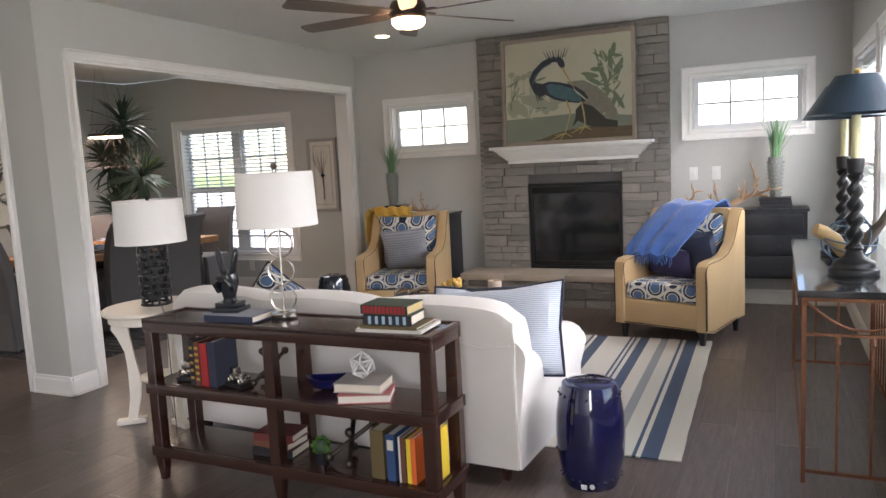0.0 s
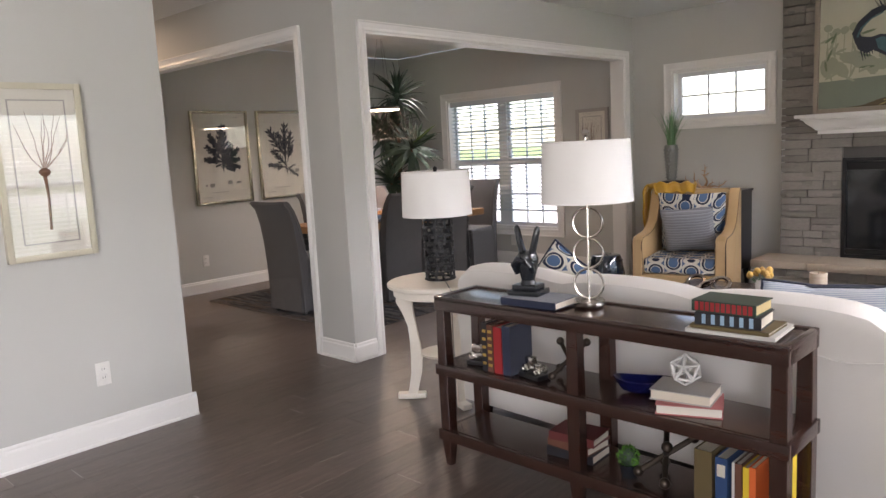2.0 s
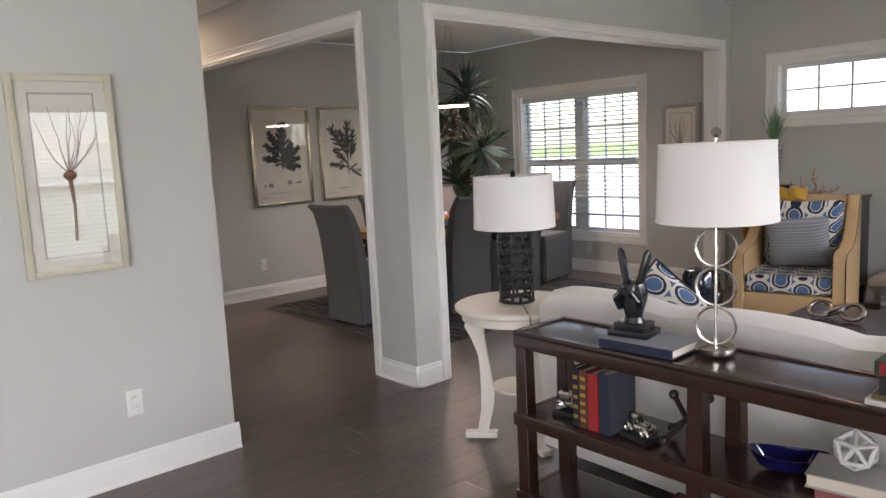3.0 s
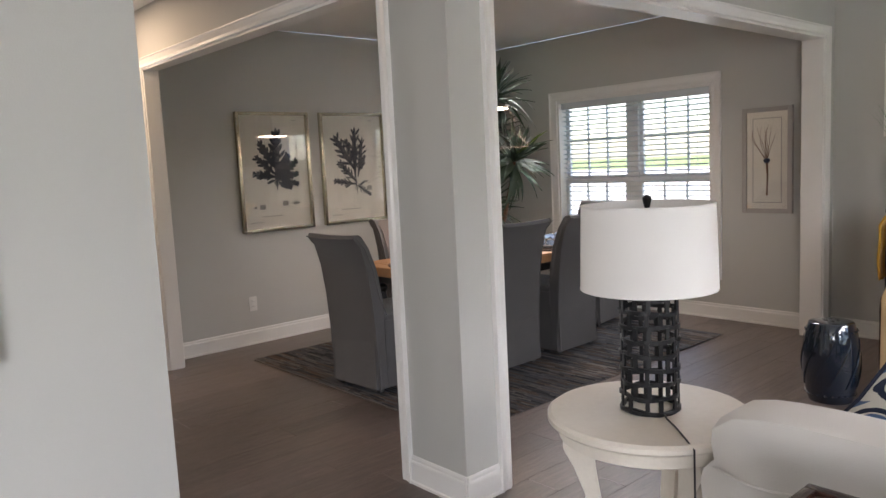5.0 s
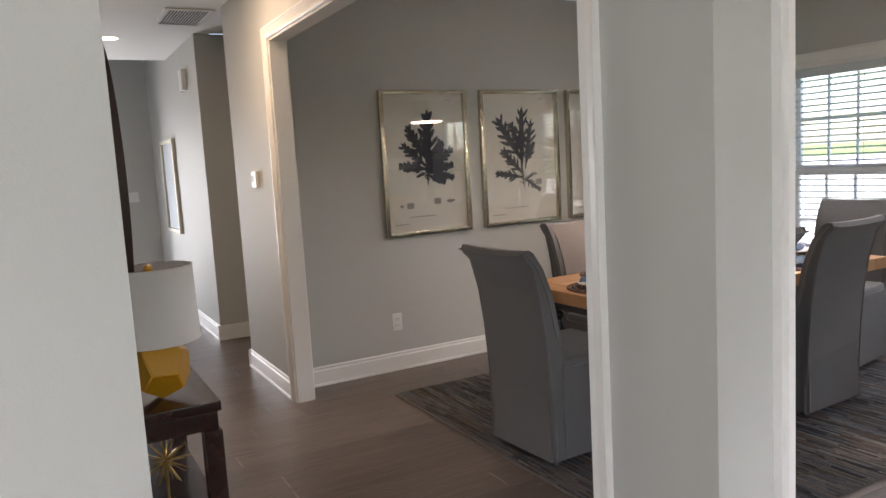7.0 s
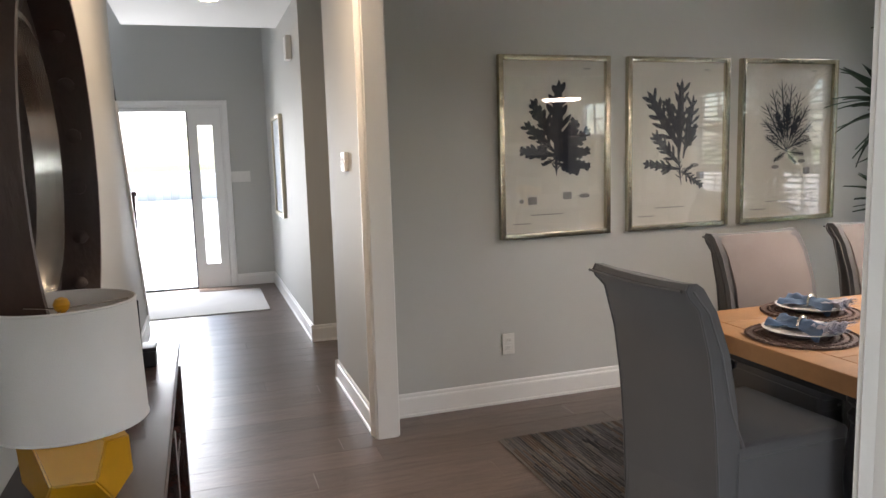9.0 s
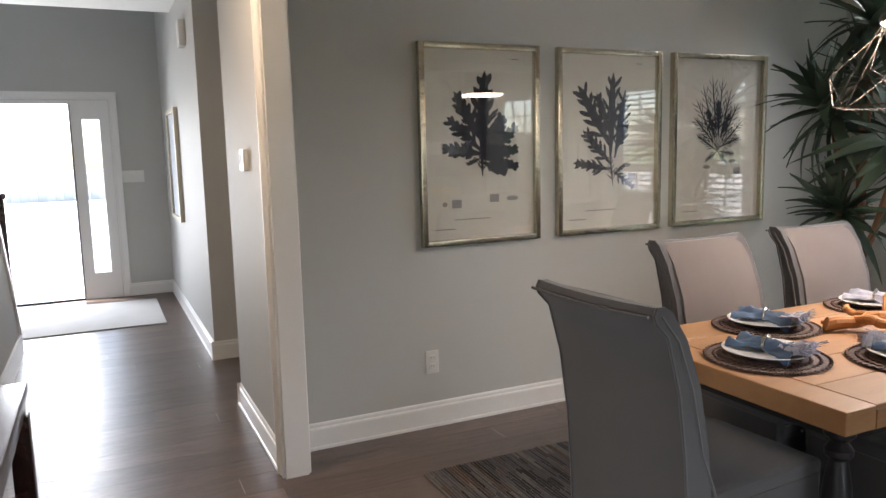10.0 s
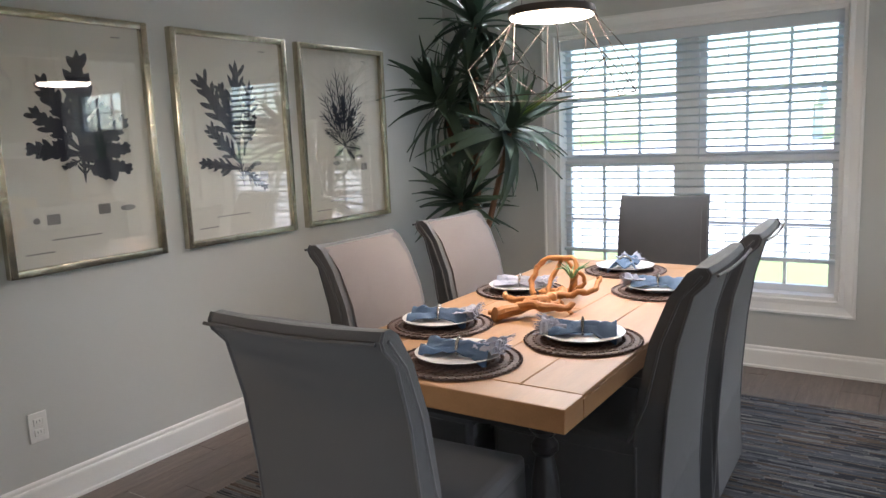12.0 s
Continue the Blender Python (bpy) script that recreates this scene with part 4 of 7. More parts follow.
hand = thing("hand_sculpture", "black resin sculpture of a hand with two raised fingers", "sculpture", on_console(-.30, -.02, .7795, 10))
hand.scale = (1.2, 1.2, 1.28)
bm = bmesh.new()
bx(bm, -.055, .055, -.045, .045, 0, .016, .003)
bx(bm, -.042, .042, -.035, .035, .016, .032, .003)
lathe(bm, [(.028, .03), (.022, .045), (.026, .06), (.034, .085), (.036, .11), (.030, .128), (.012, .134)], 16)
for pts, r in (([(-.012, 0, .115), (-.024, 0, .155), (-.034, 0, .20), (-.037, 0, .212)], [.013, .0115, .0105, .005]), ([(.014, 0, .115), (.026, 0, .155), (.038, 0, .198), (.041, 0, .209)], [.013, .0115, .0105, .005]),
               ([(-.026, -.020, .07), (-.030, -.036, .095), (-.016, -.040, .112), (.002, -.034, .105)], [.011, .012, .011, .007]), ([(.026, -.018, .075), (.030, -.034, .095), (.018, -.038, .108), (.008, -.030, .10)], [.010, .011, .010, .007])):
    tube(bm, pts, r, 10)
part("hand", bm, BLACKCERAMIC, hand)


def drum_shade(parent, z0, z1, r0, r1, material=None):
    bm = bmesh.new()
    n = 40
    rings = []
    for r, z in ((r0, z0), (r1, z1), (r1 - .003, z1), (r0 - .003, z0)):
        rings.append([Vector((r * math.cos(2 * math.pi * i / n), r * math.sin(2 * math.pi * i / n), z)) for i in range(n)])
    loft(bm, rings, closed=True)
    sh = part("lampshade", bm, material or SHADE, parent)
    part("shade_rim", tube(bmesh.new(), ring_points((0, 0, z1), r1 - .001, 40, "z"), .0025, 6, True), material or SHADE, sh)
    part("shade_rim", tube(bmesh.new(), ring_points((0, 0, z0), r0 - .001, 40, "z"), .0025, 6, True), material or SHADE, sh)
    bm = bmesh.new()
    for a in (0, 120, 240):
        c, s = math.cos(radians(a)), math.sin(radians(a))
        tube(bm, [(.008 * c, .008 * s, z1 - .012), ((r1 - .003) * c, (r1 - .003) * s, z1 - .012)], .0015, 5)
    part("spider", bm, NICKEL, sh)
    return sh


def ring_lamp(m):
    l = thing("table_lamp", "nickel table lamp with three stacked rings and white drum shade", "table lamp", m)
    part("base", lathe(bmesh.new(), [(.056, 0), (.058, .004), (.058, .020), (.054, .024), (.01, .026)], 36), NICKEL, l)
    part("stem", tube(bmesh.new(), [(0, 0, .024), (0, 0, .45)], .005, 10), NICKEL, l)
    for k in range(3):
        part("ring", tube(bmesh.new(), ring_points((0, 0, .083 + .115 * k), .055, 40, "y"), .0045, 8, True), NICKEL, l)
    drum_shade(l, .392, .612, .168, .159)
    part("finial", lathe(bmesh.new(), [(.006, .600), (.006, .626), (.013, .634), (.015, .642), (.011, .651), (.003, .655)], 16), NICKEL, l)
    part("bulb", lathe(bmesh.new(), [(.012, .45), (.028, .49), (.028, .51), (.012, .535), (.002, .54)], 16), WHITEGLAZE, l)
    return l


ring_lamp(on_console(-.06, .04, .7505, 20))

# shelves of the console
for k, (x, label, c, w, h, g) in enumerate([(-.475, "tall black hardback with gilt bands, standing on the shelf", BLACKCOVER, .026, .20, [GOLD] * 5), (-.445, "brown hardback with gilt bands, standing on the shelf", BROWNCOVER, .028, .195, [GOLD] * 6), (-.405, "bright red hardback standing on the shelf", RED, .04, .19, []), (-.36, "dark navy hardback standing on the shelf", NAVY, .04, .20, [])]):
    book("book", label, on_console(x, -.03, .456 + h / 2, 0) @ pose(w / 2, 0, 0, 0, -90, 0), h, .14, w, c, bands=g)


def bookend(m, label):
    c = thing("car_bookend", label, "bookend", m)
    part("plinth", rounded(-.055, .055, -.035, .035, 0, .018, .003), BLACKLEG, c)
    bm = bmesh.new()
    bx(bm, -.045, .045, -.016, .016, .028, .048, .005)
    bx(bm, -.040, .002, -.015, .015, .048, .082, .007)
    bx(bm, .004, .042, -.010, .010, .045, .060, .005)
    tube(bm, [(.055, -.021, .028), (.045, -.022, .046), (.028, -.022, .048), (.012, -.021, .030)], .004, 6)
    tube(bm, [(-.012, -.021, .030), (-.03, -.022, .048), (-.05, -.021, .036)], .004, 6)
    part("body", bm, NICKEL, c)
    for x in (-.032, .036):
        for y in (-.021, .021):
            w = part("wheel", moved(tube(bmesh.new(), ring_points((0, 0, 0), .013, 20, "y"), .0045, 8, True), Matrix.Translation((x, y, .0355))), NICKEL, c)
            part("spokes", moved(lathe(bmesh.new(), [(.011, -.001), (.004, .003), (.002, .004)], 10), pose(x, y, .0355, 90)), NICKEL, w)
    return c


bookend(on_console(-.555, -.03, .456, 15), "silver vintage car bookend on a black plinth")
bookend(on_console(-.262, -.05, .456, -12), "silver vintage car bookend beside the navy book")


def jack(m, size, label, material):
    j = thing("jack_sculpture", label, "sculpture", m)
    for k, d in enumerate([(1, 1, 1), (1, -1, 1), (-1, 1.2, 1)]):
        v = Vector(d).normalized() * size
        part("rod", tube(bmesh.new(), [-v * .9, v * .9], size * .09, 10), material, j)
        for s in (-1, 1):
            part("knob", moved(lathe(bmesh.new(), [(size * .17 * math.sin(a), -size * .17 * math.cos(a)) for a in [math.pi * i / 8 for i in range(9)]], 14), Matrix.Translation(v * s)), material, j)
    return j


DARKIRON = plain("dark_bronze", (0.07, 0.055, 0.045), 0.35, 0.8)
jack(on_console(-.13, 0, .456 + .083, 20), .095, "bronze jack sculpture on the upper shelf", DARKIRON)
jack(on_console(.27, -.01, .166 + .098, -15), .115, "large bronze jack sculpture on the lower shelf", DARKIRON)
book("book", "brown hardback lying lowest in the shelf pile", on_console(-.10, .0, .166, 4), .20, .14, .035, BLACKCOVER)
book("book", "rust brown hardback lying in the pile", on_console(-.10, .0, .2015, -3), .19, .14, .03, BROWNCOVER)
book("book", "dark red hardback on top of the lying pile", on_console(-.095, .0, .232, 6), .19, .135, .032, plain("dark_red_cover", (.12, .02, .02)))
book("book", "dusty rose hardback lying askew on the shelf", on_console(.365, -.02, .456, 202), .21, .16, .034, PINKCOVER, page=plain("white_pages", (.72, .68, .60)))
book("book", "grey hardback lying on the rose book", on_console(.345, -.01, .4905, 190), .20, .15, .036, GREYCOVER)
orb = thing("wire_orb", "white openwork orb sculpture on the grey book", "sculpture", on_console(.345, -.01, .527 + .057))
ico = bmesh.new()
bmesh.ops.create_icosphere(ico, subdivisions=1, radius=.052)
faces = [[v.co.copy() for v in f.verts] for f in ico.faces]
edges = [[v.co.copy() for v in e.verts] for e in ico.edges]
ico.free()
bm = bmesh.new()
for e in edges:
    tube(bm, e, .0055, 6)
part("lattice", bm, WHITEGLAZE, orb)
bowl = thing("bowl", "dark navy boat shaped bowl on the upper shelf", "bowl", on_console(.16, .03, .456, 25))
bm = bmesh.new()
rings = []
for s, z in ((.35, 0), (.7, .012), (1, .05), (.96, .05), (.64, .018), (.3, .008)):
    rings.append([Vector((.105 * s * math.cos(a), .055 * s * math.sin(a), z + .012 * math.cos(a) ** 2 * (z > .03))) for a in [2 * math.pi * i / 24 for i in range(24)]])
loft(bm, rings)
part("shell", bm, NAVYGLAZE, bowl)
for k, (x, label, c, w, h) in enumerate([(.47, "thick olive brown hardback with gilt frame", OLIVECOVER, .058, .195), (.53, "navy hardback with a pale spine label", BLUECOVER, .038, .185), (.57, "slim pale grey hardback on the shelf", WHITECOVER, .012, .18), (.584, "slim brown hardback on the shelf", BROWNCOVER, .022, .18), (.608, "slim yellow hardback on the shelf", YELLOWCOVER, .018, .175), (.628, "slim orange hardback on the shelf", ORANGECOVER, .020, .18), (.702, "bright yellow hardback standing on the shelf", YELLOWCOVER, .016, .20)]):
    b = book("book", label, on_console(x - .02, -.04, .166 + h / 2, 0) @ pose(w / 2, 0, 0, 0, -90, 0), h, .14, w, c)
    if k == 1:
        part("spine_label", box(.03, .07, -.0712, -.0700, .006, w - .006), PAGES, b, smooth=False)


def moss_pot(m):
    p = thing("potted_moss", "small dark pot with a clipped green moss ball", "potted plant", m)
    part("pot", lathe(bmesh.new(), [(.026, 0), (.034, .05), (.030, .05), (.024, .006)], 16), BLACKCERAMIC, p)
    r = random.Random(2)
    bm = bmesh.new()
    for i in range(420):
        v = Vector((r.gauss(0, 1), r.gauss(0, 1), r.gauss(0, 1))).normalized()
        o = v.orthogonal().normalized() * .004
        b0 = Vector((0, 0, .075)) + v * r.uniform(.028, .035)
        bm.faces.new([bm.verts.new(b0 - o), bm.verts.new(b0 + o), bm.verts.new(b0 + v * r.uniform(.007, .014) + o.cross(v))])
    part("moss", bm, mat("bright_moss", (.07, .19, .025), .9, vary=.4), p, kind="stuff")
    part("moss_core", moved(lathe(bmesh.new(), [(.034 * math.sin(a), -.034 * math.cos(a)) for a in [math.pi * i / 8 for i in range(9)]], 14), Matrix.Translation((0, 0, .075))), LEAF, p)


moss_pot(on_console(.15, -.055, .166))

# ---- round side table and lattice lamp ----
rt = thing("side_table", "round cream painted side table with chipped edges and scrolled legs", "side table", pose(-3.25, 3.27, 0))
rt.scale = (1.05, 1.05, .918)
part("tabletop", lathe(bmesh.new(), [(.0, .690), (.265, .690), (.272, .698), (.272, .712), (.262, .720), (.0, .7205)], 48), CREAMWOOD, rt)
part("apron", lathe(bmesh.new(), [(.235, .640), (.242, .645), (.242, .690), (.0, .6895)], 48), CREAMWOOD, rt)
for k in range(3):
    a = 100 + 120 * k
    M = pose(0, 0, 0, 0, 0, a)
    bm = bmesh.new()
    sp = [(.19, .64, .07, .045), (.19, .60, .085, .045), (.175, .54, .06, .045), (.155, .45, .042, .04), (.145, .35, .05, .04), (.140, .25, .06, .04), (.145, .16, .055, .04), (.16, .08, .05, .04), (.17, .03, .05, .04)]
    rings = []
    for r, z, w, d in sp:
        rings.append([M @ Vector((r + sx * w / 2, sy * d / 2, z - .0 + (-.0))) for sx, sy in ((1, 1), (-1, 1), (-1, -1), (1, -1))])
    loft(bm, rings)
    part("leg", bm, CREAMWOOD, rt)
    part("foot", moved(rounded(.10, .25, -.026, .026, 0, .034, .010), M), CREAMWOOD, rt)
part("centre_shelf", lathe(bmesh.new(), [(.05, .27), (.115, .27), (.12, .285), (.0, .29)], 24), CREAMWOOD, rt)


def lattice_lamp(m):
    l = thing("table_lamp", "black woven lattice table lamp with a white drum shade", "table lamp", m)
    r0, h = .079, .335
    for z in (.006, h):
        part("hoop", tube(bmesh.new(), ring_points((0, 0, z), r0, 32, "z"), .006, 6, True), BLACKMETAL, l)
    rows, n = 8, 11
    for k in range(rows + 1):
        z = .008 + (h - .016) * k / rows
        pts = [((r0 + .004 * math.sin(5 * t + k * 2.1)) * math.cos(t), (r0 + .004 * math.sin(5 * t + k * 2.1)) * math.sin(t), z + .003 * math.sin(3 * t + k * 1.7)) for t in [2 * math.pi * i / 40 for i in range(40)]]
        strap = bmesh.new()
        loft(strap, [[Vector((x * (1 + d / r0), y * (1 + d / r0), z + e)) for d, e in ((-.003, -.0065), (.003, -.0055), (.003, .0055), (-.003, .0065))] for x, y, z in pts], closed=True)
        part("band", strap, BLACKMETAL, l)
    for k in range(rows):
        for i in range(n):
            a = 2 * math.pi * (i + .32 * (k % 2) + .10 * math.sin(k * 3.1 + i * 2.3)) / n
            c_, s_ = math.cos(a), math.sin(a)
            z0 = .008 + (h - .016) * k / rows
            post = bmesh.new()
            loft(post, [[Vector(((r0 + d) * c_ - e * s_, (r0 + d) * s_ + e * c_, z)) for d, e in ((-.004, -.006), (.002, -.006), (.002, .006), (-.004, .006))] for z in (z0, z0 + (h - .016) / rows)])
            part("upright", post, BLACKMETAL, l)
    part("stem", tube(bmesh.new(), [(0, 0, h), (0, 0, .57)], .005, 8), BLACKMETAL, l)
    part("cap", lathe(bmesh.new(), [(.076, h), (.076, h + .006), (.02, h + .012), (.006, h + .03)], 24), BLACKMETAL, l)
    drum_shade(l, .350, .583, .188, .181)
    part("finial", lathe(bmesh.new(), [(.005, .565), (.012, .593), (.013, .601), (.006, .608), (.002, .610)], 12), BLACKMETAL, l)
    part("cord", tube(bmesh.new(), [(.05, -.02, .01), (.09, -.06, .004), (.14, -.10, .004), (.20, -.155, .004), (.235, -.175, -.01), (.238, -.178, -.3), (.24, -.18, -.70)], .0025, 6), BLACKLEG, l)


lattice_lamp(pose(-3.25, 3.28, .6625))

# ---- armchairs, rug, stools, coffee table ----


def armchair(m, label):
    """Seat faces +y; sloping arms with nailhead edges."""
    c = thing("armchair", label, "armchair", m, "armchairs by the fireplace")
    W, D = .70, .66
    part("seat_base", rounded(-W / 2 + .05, W / 2 - .05, -.26, .325, .115, .30, .012), TAN, c)
    side = [(-.35, .115), (-.35, .90), (-.33, .925), (-.28, .925), (-.235, .88), (-.185, .78), (-.12, .685), (-.03, .63), (.08, .605), (.22, .60), (.29, .595), (.325, .57), (.335, .53), (.335, .115), (.20, .085), (.02, .10), (-.2, .115)]
    for k in (-1, 1):
        bm = bmesh.new()
        x0, x1 = sorted((k * (W / 2), k * (W / 2 - .075)))
        rings = [[Vector((x, y + (0), z)) for y, z in side] for x in (x0, x0 + .006, x1 - .006, x1)]
        for j in (0, 3):
            rings[j] = [Vector((v.x, v.y * .985, .1 + (v.z - .1) * .99)) for v in rings[j]]
        loft(bm, rings)
        arm = part("arm", bm, TAN, c)
        for x in (x0 + (.001 if k > 0 else -.001), x1 + (.001 if k > 0 else -.001)):
            pts = [(x, y, z - .012) for y, z in side[2:13]] + [(x, .322, .45), (x, .322, .3), (x, .322, .13)]
            part("nailhead_trim", tube(bmesh.new(), pts, .0035, 6), NAILHEAD, arm)
        part("nailhead_trim", tube(bmesh.new(), [((k * W / 2), y, z + .012) for y, z in side[12:]], .0035, 6), NAILHEAD, arm)
    part("nailhead_trim", tube(bmesh.new(), [(-W / 2 + .06, .327, .125), (W / 2 - .06, .327, .125)], .0035, 6), NAILHEAD, c)
    bm = bmesh.new()
    loft(bm, [[Vector((x, y, z)) for x, z in [(-W / 2 + .07, .13), (W / 2 - .07, .13), (W / 2 - .07, .9), (W / 2 - .10, .925), (-W / 2 + .10, .925), (-W / 2 + .07, .9)]] for y in (-.35, -.27)])
    part("back", bm, TAN, c)
    part("seat_cushion", rounded(-W / 2 + .078, W / 2 - .078, -.17, .315, .302, .425, .035, 4), MEDALLION, c)
    part("back_cushion", moved(pillow(bmesh.new(), .54, .50, .17, seed=3), pose(0, -.195, .66, -12)), MEDALLION, c)
    for x in (-W / 2 + .05, W / 2 - .05):
        for y in (-.30, .28):
            bm = bmesh.new()
            loft(bm, [rr(x, y, .028, .028, .002, 0, 1), rr(x, y, .05, .05, .002, .118, 1)])
            part("leg", bm, BLACKLEG, c)
    return c


AR = pose(-.75, 5.90, 0, 0, 0, 161)
AL = pose(-3.12, 6.03, 0, 0, 0, 192)
armchair(AR, "tan leather armchair with blue medallion cushions beside the hearth")
armchair(AL, "tan leather armchair with medallion cushions near the dining opening")
throw_pillow("throw_pillow", "grey ribbed pillow on the tan armchair", AL @ pose(0, -.05, .61, -16, 4), .42, .38, .15, GREYSTRIPE, None, 7)
throw_pillow("throw_pillow", "dark navy pillow leaning in the tan armchair", AR @ pose(-.09, -.07, .60, -18, 8), .36, .34, .13, NAVY, None, 8)
throw_pillow("throw_pillow", "dark plum blue pillow in the tan armchair", AR @ pose(.08, .01, .545, -30, -8), .36, .27, .11, plain("plum_cloth", (.05, .04, .10), .9), None, 9)


def throw_blanket(m, label, material, path, width, seed, fringe=True):
    """A knitted blanket draped along a path of (y, z, x shift), with folds across its width."""
    t = thing("throw_blanket", label, "blanket", m)
    n = len(path)

    def at(u):
        s = u * (n - 1)
        i = min(int(s), n - 2)
        f = s - i
        f = f * f * (3 - 2 * f)
        return [path[i][k] * (1 - f) + path[i + 1][k] * f for k in range(4)]

    def place(u, v):
        y, z, x, wd = at(u)
        w = (v - .5) * width * wd
        return (x + w, y + .02 * noise.noise(Vector((v * 5, u * 3, seed))), z + .014 * math.sin(v * 22 + u * 4) * (.4 + wd * .3) + .02 * noise.noise(Vector((v * 6, u * 5, seed + 4))))
    part("cloth", sheet(bmesh.new(), place, 30, 30, .012), material, t)
    if fringe:
        bm = bmesh.new()
        r = random.Random(seed)
        for i in range(26):
            p = Vector(place(1, (i + .5) / 26))
            tube(bm, [p, p + Vector((r.uniform(-.008, .008), .006, -.03)), p + Vector((r.uniform(-.015, .015), .008, -.06 - r.uniform(0, .02)))], [.004, .0035, .002], 5)
        part("fringe", bm, material, t, kind="stuff")
    return t


throw_blanket(AR, "royal blue knitted throw with fringe draped over the armchair back", BLUE, [(-.375, .74, -.05, .8), (-.36, .925, -.04, .9), (-.31, .975, -.02, .95), (-.20, .955, .02, 1.0), (-.06, .85, .06, 1.0), (.06, .75, .10, 1.0), (.14, .67, .14, .95), (.17, .61, .16, .85)], .44, 1)
throw_blanket(AL, "mustard knitted throw folded over the armchair corner", MUSTARD, [(-.385, .56, .20, 1.0), (-.375, .80, .20, 1.0), (-.34, .965, .18, 1.0), (-.24, .975, .16, 1.0), (-.17, .90, .14, .9)], .36, 2, False)
throw_blanket(AL @ pose(.385, -.30, 0, 0, 0, -90), "mustard throw hanging down the armchair side", MUSTARD, [(-.04, .955, 0, 1.0), (.0, .955, 0, 1.0), (.02, .90, 0, 1.0), (.025, .75, 0, .9), (.02, .60, .02, .8)], .20, 6, False)

rug = thing("striped_rug", "cream rug with navy and grey stripes on the floor", "rug", pose(-.475, 3.51, .003, 0, 0, 180.8))


def rug_place(u, v):
    w = .006 * noise.noise(Vector((u * 3, v * 9, 0)))
    return (2.5 * u + w, -2.17 * v + .01 * noise.noise(Vector((u * 9, v * 2, 3))), .004)


part("weave", sheet(bmesh.new(), rug_place, 30, 26, .006), RUGSTRIPE, rug)


def garden_stool(m, label, material, pattern=False):
    s = thing("garden_stool", label, "garden stool", m)
    part("barrel", lathe(bmesh.new(), [(.0, 0), (.108, 0), (.112, .012), (.125, .06), (.138, .13), (.144, .22), (.140, .31), (.128, .38), (.116, .42), (.112, .432), (.106, .436), (.085, .441), (.03, .444), (.0, .444)], 48), material, s)
    for z, r in ((.045, .1235), (.392, .1255)):
        for i in range(22):
            a = 2 * math.pi * i / 22
            part("knob", moved(lathe(bmesh.new(), [(.0065 * math.cos(b), .0065 * math.sin(b)) for b in (0, .5, 1.0, 1.5)], 8), Matrix.Translation((r * math.cos(a), r * math.sin(a), z)) @ Euler((0, math.pi / 2, a)).to_matrix().to_4x4()), material, s)
    if pattern:
        for k in range(10):
            pts = [(.1455 * (1 - ((j - 6) / 6) ** 2 * .09) * math.cos(2 * math.pi * k / 10 + j * .07), .1455 * (1 - ((j - 6) / 6) ** 2 * .09) * math.sin(2 * math.pi * k / 10 + j * .07), .09 + .022 * j) for j in range(13)]
            part("raised_rib", tube(bmesh.new(), pts, .004, 6), material, s)
    for i in range(6):
        a = 2 * math.pi * i / 6
        part("pierced_hole", moved(lathe(bmesh.new(), [(.011, 0), (.010, .0012)], 12), Matrix.Translation((.035 * math.cos(a), .035 * math.sin(a), .4436))), BLACKCERAMIC, s)
    return s


gs = garden_stool(pose(-.805, 3.215, 0), "glossy navy ceramic barrel stool beside the sofa", NAVYGLAZE)
part("price_sticker", box(-.012, .012, -.134, -.132, .02, .04), PLASTIC, gs)
part("price_sticker", moved(lathe(bmesh.new(), [(.011, 0), (.011, .002)], 16), pose(.032, -.126, .032, 90, 0, 0)), PLASTIC, gs)
garden_stool(pose(-3.635, 5.645, 0), "glossy dark teal ceramic stool near the dining opening", TEALGLAZE, True)

ct = thing("coffee_table", "low dark wooden coffee table on the striped rug", "coffee table", pose(-2.05, 4.62, .012))
part("tabletop", rounded(-.52, .52, -.32, .32, .40, .435, .008), ESPRESSO, ct)
part("shelf", rounded(-.48, .48, -.28, .28, .12, .14, .004), ESPRESSO, ct)
for x in (-.48, .48):
    for y in (-.28, .28):
        part("leg", rounded(x - .025, x + .025, y - .025, y + .025, 0, .40, .004), ESPRESSO, ct)
CZ = .448
knot = thing("chain_link_sculpture", "polished silver chain link sculpture on the coffee table", "sculpture", pose(-2.34, 4.62, CZ))
for k in range(3):
    pts = [(.052 * math.cos(t) + .075 * (k - 1), .03 * math.sin(t) * (1 if k != 1 else -.8), .045 + .032 * math.sin(t + (k % 2) * 1.3)) for t in [2 * math.pi * i / 28 for i in range(28)]]
    part("link", tube(bmesh.new(), pts, .0115, 10, True), plain("antique_silver", (.42, .38, .35), .25, 1.0), knot)
fl = thing("flower_vase", "small glass vase of yellow tulips on the coffee table", "flowers", pose(-2.03, 4.62, CZ))
part("vase", lathe(bmesh.new(), [(.025, 0), (.034, .03), (.036, .06), (.030, .09), (.028, .09), (.033, .06), (.031, .03), (.022, .004)], 20), WHITEGLAZE, fl)
r = random.Random(9)
PETAL = mat("yellow_tulip_petal", (.75, .50, .05), .6, col2=(.72, .42, .22), scale=30, vary=.1)
